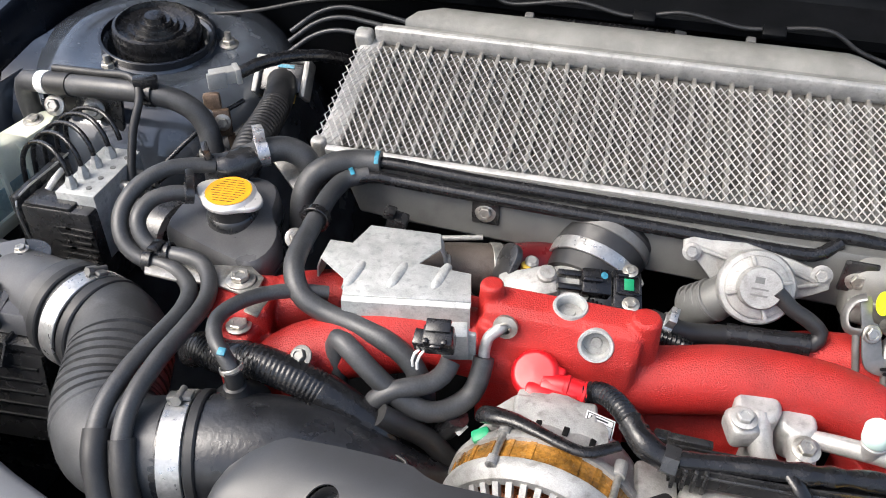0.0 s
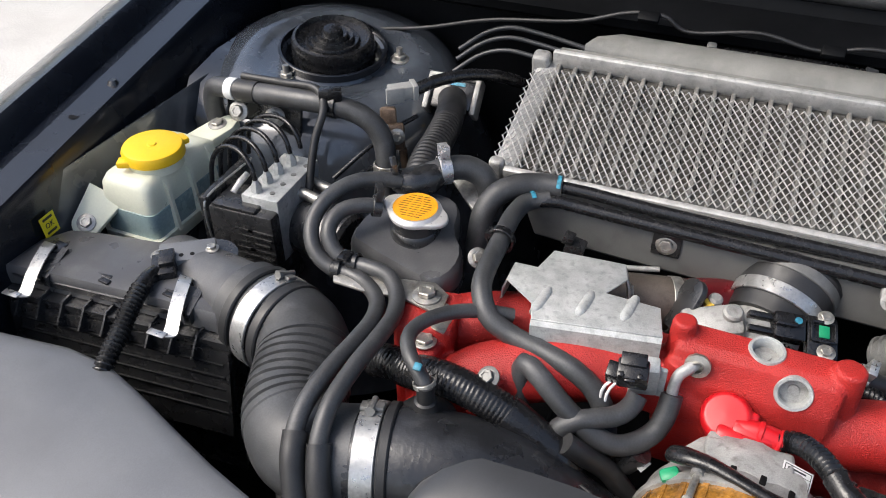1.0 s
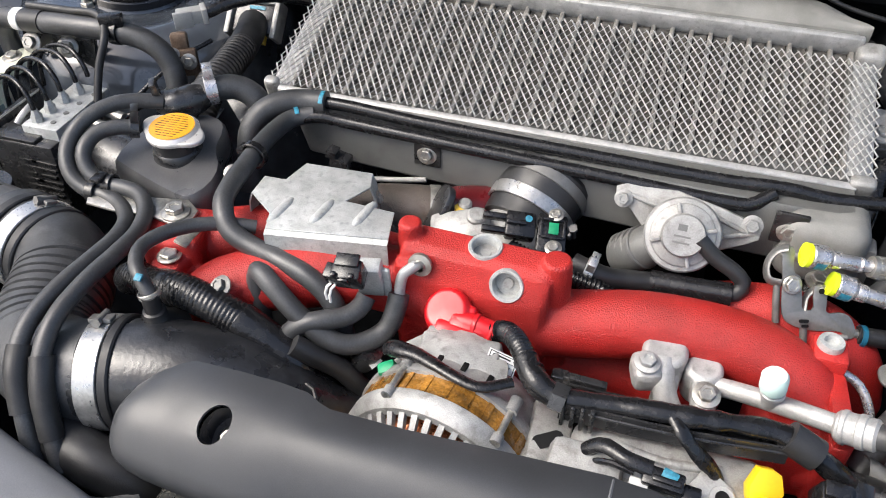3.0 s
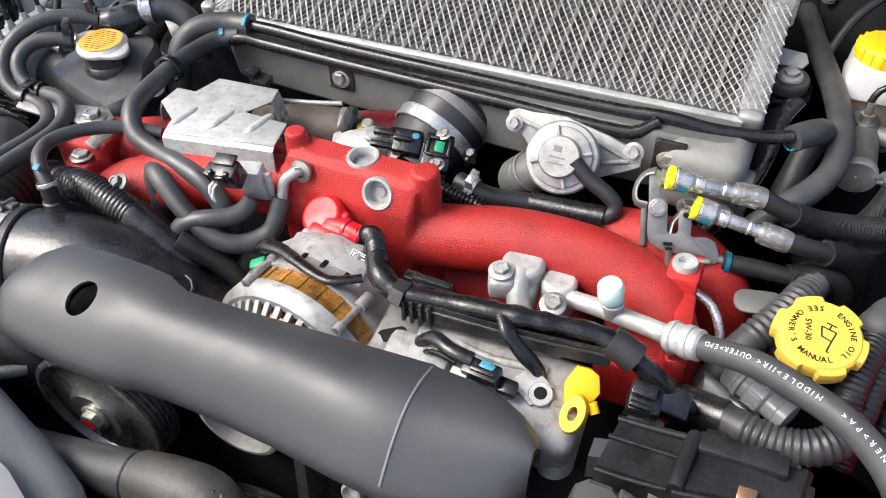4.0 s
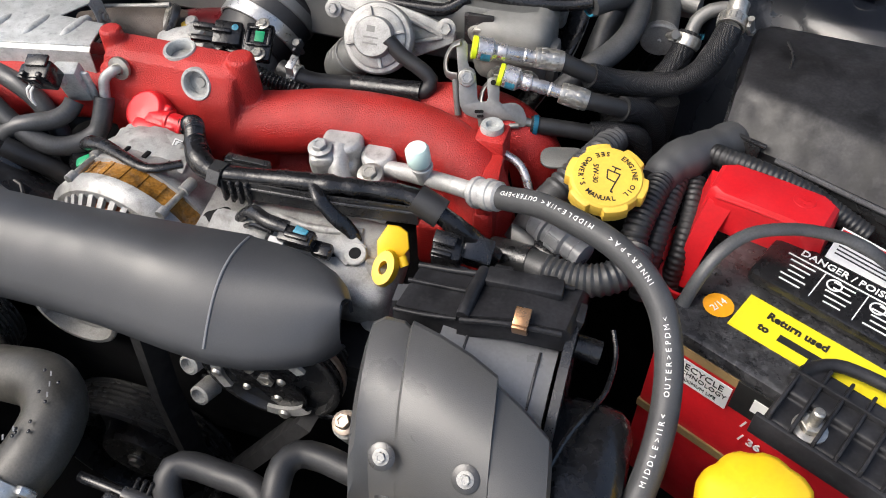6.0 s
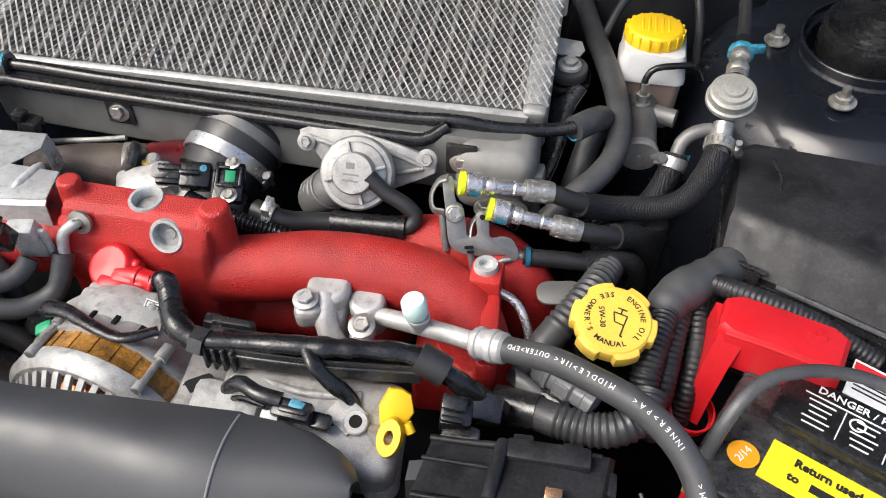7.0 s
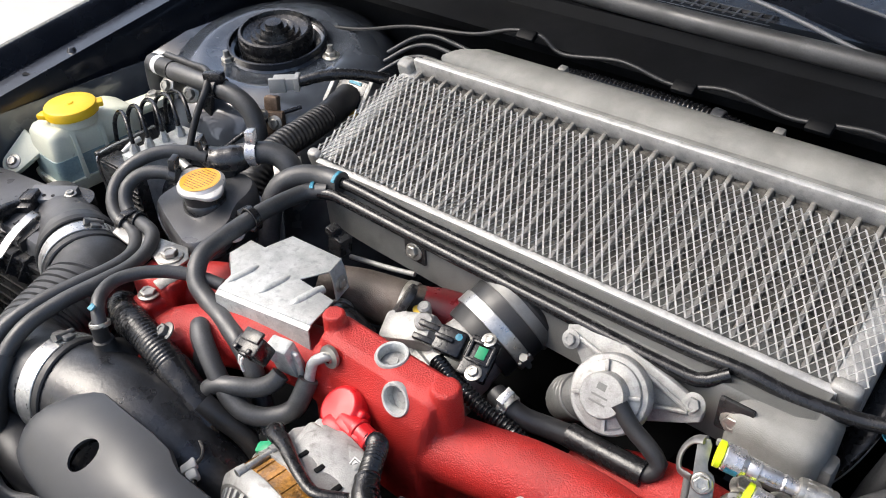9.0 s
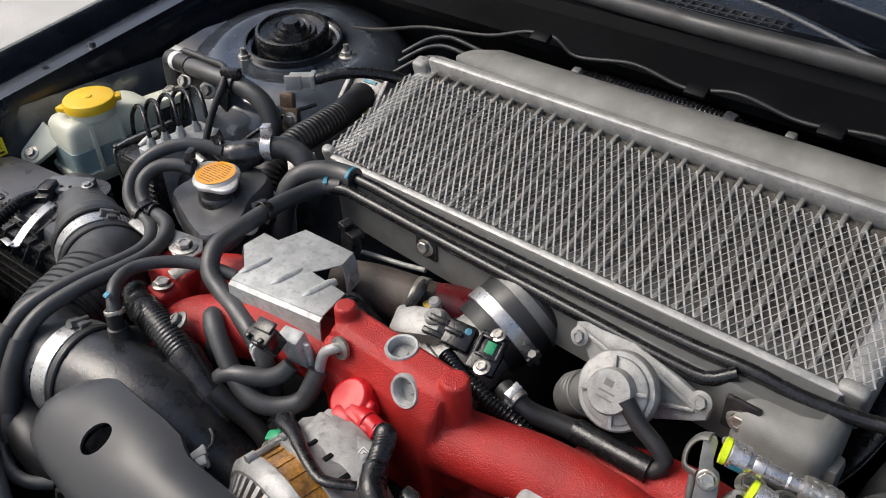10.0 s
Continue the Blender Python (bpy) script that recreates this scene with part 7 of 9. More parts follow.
part("clutch_plate", plate([(0.030 * (1 + 0.35 * math.cos(radians(3 * (a - 60)))) * math.cos(radians(a)), 0.030 * (1 + 0.35 * math.cos(radians(3 * (a - 60)))) * math.sin(radians(a))) for a in range(0, 360, 8)], 0.004, cmx @ Matrix.Translation((0, 0, 0.002)), 0.0008), GLOSS_BLACK, cp_)
for a in (35, 155, 262):
    part("spring_arc", lathe([(0.0335, 0.002), (0.0335, 0.0050), (0.0415, 0.0050), (0.0415, 0.002)], cmx, 12, arc=(a, a + 55)), CAST, cp_)
part("wear_ring", lathe([(0.0535, -0.016), (0.0546, -0.015), (0.0546, -0.011), (0.0535, -0.010)], cmx, 48), RUSTY, cp_, "rust-brown worn ring")
db = thing("drive_belt", (0.05, 0.255, 0.70), "black ribbed drive belt between the pulleys", "belt")
for pts in ([(0.012, 0.270, 0.900), (0.016, 0.256, 0.80), (0.022, 0.250, 0.71)], [(0.138, 0.262, 0.812), (0.10, 0.258, 0.76), (0.055, 0.25, 0.70)]):
    part("belt_run", loft([[V((x - 0.006, y, z)), V((x + 0.006, y - 0.004, z)), V((x + 0.008, y + 0.017, z)), V((x - 0.004, y + 0.019, z))] for x, y, z in pts]), BELT, db)
for p in ((0.052, 0.268, 0.845), (0.056, 0.262, 0.815)):
    st = thing("mounting_boss", (p[0], p[1], p[2] - 0.01), "dull cast boss with a hollow bolt below the cover", "boss", "bosses")
    part("boss", lathe([(0.0, 0.0), (0.0086, 0.0), (0.0080, 0.016), (0.006, 0.017), (0.0046, 0.012), (0, 0.012)], put((p[0], p[1] + 0.012, p[2] - 0.004), (-0.1, -0.85, 0.35)), 20), CAST, st)
ar = thing("tension_rod", (0.1, 0.29, 0.78), "dark steel rod below the compressor", "rod")
part("bar", tube([(0.04, 0.285, 0.80), (0.10, 0.28, 0.80), (0.19, 0.285, 0.80)], 0.004, 10), PLASTIC, ar)
# engine front coloured near black to give the shade behind the pulleys
fem = thing("engine_case", (0.02, 0.32, 0.62), "front of the engine behind the pulleys, coloured as deep shade", "engine")
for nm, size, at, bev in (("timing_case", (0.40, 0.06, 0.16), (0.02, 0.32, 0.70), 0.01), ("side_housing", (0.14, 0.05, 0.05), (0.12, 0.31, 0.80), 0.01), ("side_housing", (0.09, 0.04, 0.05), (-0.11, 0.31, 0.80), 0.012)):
    part(nm, box(size, Matrix.Translation(at), bev), DEEP_SHADE, fem)

# ---- air conditioning pipe and hose ----
ac = thing("refrigerant_fitting", (0.12, 0.45, 0.87), "pale aluminium pipe fittings of the air conditioning", "pipe fitting")
blk_ = join(cyl(0.0168, 0.030, put((0.1005, 0.4595, 0.892), (0, -0.12, 1)), 32, 0.003), box((0.022, 0.026, 0.022), put((0.090, 0.441, 0.899), (0, -0.12, 1), (0.9, 0.3, 0)), 0.006), box((0.018, 0.018, 0.05), put((0.106, 0.450, 0.857), (0, -0.1, 1)), 0.005))
part("manifold_block", settle(blk_, 0.0011, 4), BRIGHT, ac, "", 50)
blk_ = join(cyl(0.0140, 0.034, put((0.1300, 0.4585, 0.880), (0, -0.1, 1)), 32, 0.003), box((0.017, 0.026, 0.022), put((0.1330, 0.4330, 0.890), (0, -0.1, 1), (1, 0.1, 0)), 0.006), box((0.016, 0.022, 0.020), put((0.1315, 0.447, 0.890), (0, -0.1, 1)), 0.003))
part("end_block", settle(blk_, 0.0011, 4), BRIGHT, ac, "", 50)
part("down_pipe", tube([(0.1005, 0.449, 0.914), (0.1015, 0.441, 0.912), (0.105, 0.433, 0.903), (0.112, 0.427, 0.891), (0.125, 0.424, 0.878), (0.145, 0.423, 0.868)], 0.0088, 20, 0.003), BRIGHT, ac)
bolt(ac, (0.0895, 0.4365, 0.9225), (0, -0.12, 1), 0.0062, 0.006, BRIGHT)
bolt(ac, (0.1335, 0.4290, 0.9125), (0, -0.3, 1), 0.0064, 0.006, STEEL)
part("pipe", tube([(0.137, 0.449, 0.902), (0.152, 0.445, 0.907), (0.185, 0.4355, 0.9145), (0.220, 0.4245, 0.9215)], 0.0070, 20), BRIGHT, ac)
part("service_port", join(tube([(0.1755, 0.437, 0.913), (0.1745, 0.435, 0.924), (0.1735, 0.4335, 0.934)], 0.0066, 16), ring(0.0085, 0.004, 0.003, put((0.1745, 0.435, 0.926), (-0.08, -0.1, 1)), 24)), BRIGHT, ac)
part("service_cap", lathe([(0.0, -0.002), (0.0085, -0.002), (0.0092, 0.0), (0.0092, 0.011), (0.0075, 0.0135), (0, 0.014)], put((0.1730, 0.4332, 0.933), (-0.1, -0.05, 1)), 24), MINT, ac, "pale mint plastic service cap")
achose = thing("refrigerant_hose", (0.33, 0.36, 0.90), "thick grey-black rubber hose with white lettering", "hose")
ACP = [(0.228, 0.4215, 0.9245), (0.246, 0.415, 0.931), (0.272, 0.4035, 0.9425), (0.298, 0.389, 0.9485), (0.325, 0.375, 0.950), (0.348, 0.361, 0.943), (0.364, 0.345, 0.932), (0.374, 0.322, 0.917), (0.378, 0.296, 0.902), (0.377, 0.268, 0.888), (0.372, 0.240, 0.874), (0.364, 0.214, 0.86), (0.35, 0.19, 0.84)]
ACR = 0.0090
part("hose", tube(ACP, ACR, 24, 0.004), HOSE_GREY, achose)
CR = [V((0.2165, 0.4255, 0.9205)), V((0.2410, 0.4172, 0.9290))]
part("crimp", join(rod(CR[0], CR[1], 0.0110, 28, chamfer=0.002), ring(0.0120, 0.004, 0.003, put(CR[0].lerp(CR[1], 0.2), CR[1] - CR[0])), ring(0.0120, 0.006, 0.003, put(CR[0].lerp(CR[1], 0.62), CR[1] - CR[0]))), BRIGHT, achose, "crimped bright aluminium ferrule")
# lettering follows the hose
hl, hlen = even(spline(ACP, 10), 0.002)


def along_hose(text, start, end, size, facing):
    """Letters along the hose, read towards the ferrule, spread from start to end."""
    wide = [{"I": 0.55, " ": 0.5, "M": 1.25, ">": 0.95, "<": 0.95}.get(ch, 1.0) for ch in text]
    gap, run = (start - end) / sum(wide), 0.0
    for ch, w in zip(text, wide):
        s = start - gap * (run + w / 2)
        run += w
        i = max(1, min(int(s / hlen * (len(hl) - 1)), len(hl) - 2))
        t = (hl[i - 1] - hl[i]).normalized()
        n_ = V(facing) - t * V(facing).dot(t)
        n_.normalize()
        m = Matrix((t, n_.cross(t), n_)).transposed().to_4x4()
        m.translation = hl[i].lerp(hl[i + 1], s / hlen * (len(hl) - 1) - i) + n_ * (ACR + 0.0001)
        words(ch, size, m, LABEL_W, achose, "letter")


for text, s0, s1 in (("INNER>PA<", 0.328, 0.288), ("MIDDLE>IIR<", 0.2775, 0.2297), ("OUTER>EPDM<", 0.2205, 0.1694), ("INNER>PA<", 0.1495, 0.1100), ("MIDDLE>IIR<", 0.1000, 0.0560), ("OUTER>EPD", 0.0530, 0.0195)):
    along_hose(text, s0, s1, 0.0049, (-0.1, -0.42, 0.88))

# ---- dipstick, oil filler ----
ds = thing("dipstick", (0.175, 0.355, 0.86), "yellow plastic dipstick handle with a ring grip", "dipstick")
NV = V((0.147, -0.36, 0.40)).normalized()
dm = put((0.1772, 0.355, 0.9145), NV, (0.93, 0.37, 0.0))
grip = join(plate([(0.0, 0.020), (0.008, 0.0185), (0.0137, 0.0137), (0.0142, 0.002), (0.008, -0.005), (-0.009, -0.004), (-0.0085, 0.009)], 0.011, dm @ Matrix.Translation((0, 0, -0.004)), 0.002),
            lathe([(0.0040, -0.0055), (0.0100, -0.0055), (0.0112, 0.0), (0.0100, 0.0055), (0.0040, 0.0055), (0.0040, -0.0055)], dm @ Matrix.Translation((-0.0035, -0.0105, 0.001)) @ Matrix.Rotation(radians(-22), 4, "Z") @ Matrix.Rotation(radians(-20), 4, "Y") @ Matrix.Diagonal((0.78, 1.22, 1.0, 1.0)), 32), rod(dm @ V((0.008, -0.003, 0.0)), dm @ V((0.010, -0.010, 0.0)), 0.0034, 12))
part("handle", grip, YELLOW, ds, "", 40)
part("tube", rod((0.172, 0.352, 0.90), (0.168, 0.358, 0.80), 0.006, 14), YELLOW_PALE, ds)
oc = thing("oil_filler", (0.31, 0.46, 0.86), "yellow lobed engine oil cap on its filler neck", "oil cap")
OM = put((0.310, 0.4565, 0.931), (0.05, -0.25, 1.0), (1, 0, 0))
lob = []
for i in range(96):
    a = 2 * math.pi * i / 96
    k = 0.0305 if (math.cos(6 * a + 0.6) > -0.25) else 0.0272
    lob.append((k * math.cos(a), k * math.sin(a)))
oil = part("cap", plate(lob, 0.013, OM @ Matrix.Translation((0, 0, 0.002)), 0.002), YELLOW_PALE, oc, "yellow cap with printed oil symbol", 35)
part("cap_face", lathe([(0.0265, 0.0015), (0.025, 0.003), (0.0, 0.0034)], OM, 48), YELLOW_PALE, oil)
for text, a0, da in (("SEE OWNER'S MANUAL", 100, 11.4), ("ENGINE OIL", 65, -11.4)):
    for i, ch in enumerate(text):
        if ch == " ":
            continue
        a = a0 + da * i if da > 0 else a0 + da * i
        rot = a + 90 if da > 0 else a - 90
        m = OM @ Matrix.Translation((0.0195 * math.cos(radians(a)), 0.0195 * math.sin(radians(a)), 0.0034)) @ Matrix.Rotation(radians(rot if da < 0 else rot), 4, "Z")
        words(ch, 0.0055, m, INK, oil, "letter", bold=0.00006)
words("5W-30", 0.0058, OM @ Matrix.Translation((-0.009, 0.0, 0.0036)) @ Matrix.Rotation(radians(-80), 4, "Z"), INK, oil, "letter", bold=0.00004)
CAN = [(-0.001, 0.0055), (0.0085, 0.0035), (0.0065, -0.004), (0.0, -0.002)]
can = bmesh.new()
for line in (CAN + CAN[:1], [(0.0065, -0.004), (0.0045, -0.0125), (0.0062, -0.0128)], [(0.004, 0.0048), (0.0047, 0.0085)], [(0.0015, 0.0092), (0.0082, 0.0078)]):
    for p, q in zip(line, line[1:]):
        can = join(can, tube([OM @ V((*p, 0.0034)), OM @ V((*q, 0.0034))], 0.00055, 6))
part("oil_can_symbol", can, INK, oil)
part("neck", tube([(0.308, 0.462, 0.925), (0.303, 0.48, 0.90), (0.29, 0.49, 0.87), (0.27, 0.47, 0.82)], 0.017, 20), PLASTIC, oc)
hose("filler_breather", [(0.305, 0.545, 0.895), (0.297, 0.52, 0.90), (0.285, 0.495, 0.898), (0.265, 0.465, 0.885), (0.25, 0.44, 0.86)], 0.0120, "black corrugated breather hose behind the oil cap", RUBBER_DUSTY, "hose", ribs=0.006, depth=0.07, span=(0, 0.6))
pl2 = thing("lower_loom", (0.29, 0.40, 0.86), "dusty corrugated loom curling under the oil cap", "loom")
part("loom", tube([(0.238, 0.412, 0.872), (0.255, 0.410, 0.876), (0.28, 0.403, 0.878), (0.305, 0.399, 0.880), (0.325, 0.402, 0.884), (0.34, 0.415, 0.888), (0.343, 0.43, 0.892)], 0.0122, 18, ribs=0.0050, depth=0.06, span=(0.35, 1.0)), RUBBER_DUSTY, pl2)
part("wrap", tube([(0.236, 0.413, 0.872), (0.268, 0.407, 0.8775)], 0.0136, 16, 0.004, lumpy=0.06), PLASTIC, pl2)
PD = V((0.85, -0.48, -0.05)).normalized()
PM = put((0.268, 0.437, 0.890), PD)
part("plug", lathe([(0.0, -0.006), (0.010, -0.006), (0.0118, -0.003), (0.0118, 0.004), (0.0128, 0.005), (0.0128, 0.008), (0.0105, 0.009), (0.0105, 0.013), (0.0122, 0.014), (0.0122, 0.026), (0.0098, 0.028), (0.0098, 0.036), (0.0110, 0.037), (0.0110, 0.044), (0.0, 0.046)], PM, 28), DRUM, pl2, "dull grey round plug")
for a in range(0, 360, 45):
    part("plug_rib", box((0.002, 0.0025, 0.011), PM @ Matrix.Rotation(radians(a), 4, "Z") @ Matrix.Translation((0.0122, 0, 0.0145)), 0.0005), DRUM, pl2)
part("latch", join(box((0.008, 0.003, 0.024), PM @ Matrix.Rotation(radians(200), 4, "Z") @ Matrix.Translation((0.0135, 0, 0.006)), 0.001), box((0.003, 0.010, 0.005), PM @ Matrix.Rotation(radians(200), 4, "Z") @ Matrix.Translation((0.0140, 0, 0.030)), 0.001)), GLOSS_BLACK, pl2)
hsx = thing("exhaust_shield", (0.255, 0.415, 0.87), "small curved beige-grey metal shield under the hose ferrule", "heat shield")
part("sheet", thicken(loft([[V((0.246 + 0.028 * u + 0.004 * v, 0.437 - 0.010 * u - 0.020 * v, 0.890 - 0.020 * (v - 0.35) ** 2 * 2 - 0.010 * u * u)) for u in [i / 6 for i in range(7)]] for v in [j / 6 for j in range(7)]], close=False, cap=False), 0.0015), CAST_DARK, hsx, "", 60)
cn = thing("coil_connector", (0.21, 0.37, 0.90), "black square connector with a locking tab", "connector")
part("shell", box((0.021, 0.020, 0.026), put((0.2145, 0.371, 0.901), (0.1, -0.3, 1), (0.95, 0.1, 0)), 0.0025), PIPE_BLACK, cn)
part("tab", join(box((0.014, 0.004, 0.014), put((0.214, 0.3595, 0.914), (0.1, -0.3, 1)), 0.001), box((0.016, 0.010, 0.003), put((0.215, 0.366, 0.929), (0.1, -0.3, 1)), 0.001)), PIPE_BLACK, cn)
part("foot", box((0.026, 0.018, 0.02), put((0.218, 0.368, 0.88), (0.1, -0.3, 1)), 0.004), CAST_DARK, cn)

# ---- timing cover and the black box behind it ----
tc = thing("timing_cover", (0.265, 0.23, 0.80), "smooth charcoal plastic cam belt cover with two screws", "cam belt cover")
te = [(0.194, 0.272), (0.1965, 0.279), (0.203, 0.284), (0.216, 0.2835), (0.2200, 0.2815), (0.2215, 0.2830), (0.240, 0.2780), (0.262, 0.2705), (0.2795, 0.2625), (0.2805, 0.2595), (0.300, 0.2500), (0.3155, 0.2420), (0.3185, 0.2390)]
drop = [0.016, 0.006, 0.004, 0.003, 0.004, 0.0, 0.0, 0.0015, 0.004, 0.0075, 0.013, 0.021, 0.027]
rows = []
for fx, fy, z in ((0.0, 0.012, 0.86), (0.0, 0.003, 0.938), (0.0, 0.0, 0.944), (0.001, -0.004, 0.9465), (0.004, -0.020, 0.947), (0.007, -0.038, 0.943), (0.010, -0.055, 0.935), (0.013, -0.070, 0.922), (0.016, -0.082, 0.904), (0.018, -0.090, 0.88), (0.018, -0.094, 0.80)):
    rows.append([V((x + fx, y + fy, z - d)) for (x, y), d in zip(te, drop)])
part("shell", thicken(loft(rows, close=False, cap=False), 0.003), TIMING, tc, "", 24)
for c_ in ((0.2280, 0.2045, 0.9185), (0.2783, 0.2023, 0.9252)):
    part("screw_recess", lathe([(0.0, 0.0008), (0.0062, 0.0008), (0.0082, 0.0)], put(c_, (-0.05, -0.62, 0.78)), 24), PLASTIC, tc)
    bolt(tc, V(c_) + V((0, -0.0005, 0.0004)), (-0.05, -0.62, 0.78), 0.0032, 0.0025, CAST)
part("oval_mark", ring(0.0062, 0.0012, 0.001, put((0.2472, 0.2190, 0.9282), (0, -0.5, 0.86)) @ Matrix.Diagonal((1.0, 0.8, 1.0, 1.0)), 20), RUBBER, tc)
hb2 = thing("relay_box", (0.26, 0.31, 0.85), "glossy black plastic box with a bronze spring clip", "relay box")
part("lid", loft([[V((x, y, z + 0.004)), V((x + 0.004, y + 0.036, z + 0.002)), V((x + 0.004, y + 0.038, z - 0.012)), V((x, y - 0.003, z - 0.014))] for x, y, z in ((0.203, 0.299, 0.929), (0.244, 0.300, 0.931), (0.2445, 0.298, 0.936), (0.275, 0.303, 0.938), (0.31, 0.307, 0.934), (0.314, 0.309, 0.929))]), BOX_BLACK, hb2, "glossy black lid")
part("lid_ridge", tube([(0.2475, 0.298, 0.9395), (0.249, 0.318, 0.942), (0.251, 0.337, 0.940)], 0.0045, 10), BOX_BLACK, hb2)
part("front_edge", tube([(0.203, 0.2965, 0.9325), (0.225, 0.2965, 0.934), (0.2435, 0.298, 0.9355)], 0.0015, 10), BOX_BLACK, hb2)
part("rear_rail", tube([(0.206, 0.337, 0.931), (0.228, 0.337, 0.933), (0.2485, 0.338, 0.935)], 0.0022, 10), BOX_BLACK, hb2)
part("lid_rib", tube([(0.204, 0.321, 0.9335), (0.2465, 0.322, 0.9345)], 0.0014, 10), BOX_BLACK, hb2)
part("lid_edge", tube([(0.2465, 0.2955, 0.9385), (0.276, 0.2995, 0.9405), (0.3085, 0.304, 0.9370)], 0.0018, 8), BOX_BLACK, hb2)
part("lid_seam", tube([(0.2535, 0.3335, 0.9405), (0.279, 0.337, 0.942), (0.309, 0.341, 0.938)], 0.0016, 8), BOX_BLACK, hb2)
for x in (0.262, 0.292):
    part("lid_tab", box((0.012, 0.006, 0.006), put((x, 0.3425, 0.934), (0, 0.1, 1), (1, 0.1, 0)), 0.0012), BOX_BLACK, hb2)
part("end_tab", box((0.006, 0.016, 0.012), put((0.3145, 0.327, 0.922), (0.2, 0, 1)), 0.0015), BOX_BLACK, hb2)
part("lid_step", box((0.05, 0.014, 0.008), put((0.278, 0.334, 0.936), (0, 0, 1), (1, 0.05, 0)), 0.002), BOX_BLACK, hb2)
part("shelf", loft([[V((x, y + 0.01, 0.922)), V((x, y + 0.022, 0.925)), V((x, y + 0.022, 0.905)), V((x, y + 0.01, 0.90))] for x, y in ((0.196, 0.30), (0.248, 0.315))]), PLASTIC_GREY, hb2)
part("clip", join(box((0.010, 0.003, 0.010), put((0.2835, 0.3000, 0.934), (0, -0.3, 1)), 0.001), box((0.010, 0.012, 0.002), put((0.2835, 0.304, 0.9445), (0, -0.35, 1)), 0.0006)), BROWN_CLIP, hb2, "bronze sprung clip")
part("drum", loft([[V((x, 0.302 - 0.060 * math.sin(a), 0.9235 - 0.070 * (1 - math.cos(a)) - 0.01 * (x - 0.25) / 0.06)) for a in [i * 0.2 for i in range(9)]] + [V((x, 0.26, 0.80)), V((x, 0.33, 0.80)), V((x, 0.33, 0.91))] for x in (0.235, 0.248, 0.25, 0.28, 0.297, 0.299, 0.308)]), DRUM, hb2, "", 40)
for x in (0.2515, 0.2975):
    part("drum_seam", tube([(x, 0.302 - 0.0605 * math.sin(a), 0.9238 - 0.0700 * (1 - math.cos(a)) - 0.01 * (x - 0.25) / 0.06) for a in [i * 0.2 for i in range(8)]], 0.0009, 6), PLASTIC, hb2)
part("rim", loft([[V((x, y + 0.0, z)) for y, z in ((0.334, 0.93), (0.302, 0.928), (0.272, 0.918), (0.248, 0.898), (0.238, 0.86), (0.238, 0.80), (0.334, 0.80))] for x in (0.311, 0.317)]), PLASTIC, hb2)
part("side_knob", rod((0.317, 0.320, 0.908), (0.333, 0.320, 0.906), 0.008, 18), GLOSS_BLACK, hb2)
hose("thin_wire", [(0.338, 0.345, 0.90), (0.343, 0.33, 0.895), (0.342, 0.305, 0.89), (0.332, 0.275, 0.90), (0.325, 0.255, 0.905), (0.318, 0.225, 0.91)], 0.0018, "thin black wire beside the relay box", GLOSS_BLACK, "wire", seg=8)
mb = thing("cover_bolt", (0.186, 0.248, 0.86), "rust-tinted bolt in a cast lug beside the cam belt cover", "bolt")
part("lug", cyl(0.0095, 0.03, put((0.1905, 0.2465, 0.855), (-0.05, -0.35, 0.95)), 20, 0.003), CAST, mb)
bolt(mb, (0.189, 0.236, 0.884), (-0.05, -0.35, 0.95), 0.0052, 0.008, RUSTY)
single("radiator_end_tank", box((0.06, 0.10, 0.18), put((0.335, 0.25, 0.715), (0, 0, 1)), 0.02, 3), GLOSS_BLACK, "dull black plastic radiator end", "radiator")

# ---- battery and its cover ----
bat = thing("battery", (0.47, 0.42, 0.69), "black and red car battery with yellow and white labels", "battery")
BX, BY = V((0.906, -0.423, 0)), V((0.423, 0.906, 0))
BM = Matrix((BX, BY, V((0, 0, 1)))).transposed().to_4x4()
BM.translation = V((0.364, 0.3680, 0.896))


def bbox(x0, x1, y0, y1, z0, z1, bev=0.0):
    return box((x1 - x0, y1 - y0, z1 - z0), BM @ Matrix.Translation(((x0 + x1) / 2, (y0 + y1) / 2, z0)), bev)


part("case", bbox(0.003, 0.227, 0.003, 0.157, -0.20, -0.011, 0.003), RED_PLASTIC, bat, "red battery case")
part("top", bbox(0.0, 0.23, 0.0, 0.16, -0.013, 0.0, 0.004), BATTERY_TOP, bat, "worn black plastic lid")
part("gold_stripe", bbox(0.003, 0.227, 0.0015, 0.004, -0.0215, -0.0135), GOLD, bat)
part("lower_stripe", bbox(0.003, 0.227, 0.0015, 0.004, -0.108, -0.100), GOLD, bat)
part("vent_cover", bbox(0.027, 0.225, 0.068, 0.118, 0.0, 0.012, 0.005), GLOSS_BLACK, bat, "glossy black vent cover with warning print")
y_lab = part("return_label", bbox(0.038, 0.155, 0.027, 0.060, 0.0002, 0.0012), LABEL_Y, bat, "yellow printed label")
TM = BM @ Matrix.Translation((0.085, 0.0435, 0.0015))
words("Return used", 0.0086, TM @ Matrix.Translation((-0.0085, 0.0070, 0)), INK, y_lab, "letter", bold=0.00035)
words("to            ", 0.0086, TM @ Matrix.Translation((-0.0125, -0.0050, 0)), INK, y_lab, "letter", bold=0.00035)
part("name_bar", box((0.030, 0.0060, 0.0004), TM @ Matrix.Translation((-0.001, -0.0055, 0))), INK, y_lab)
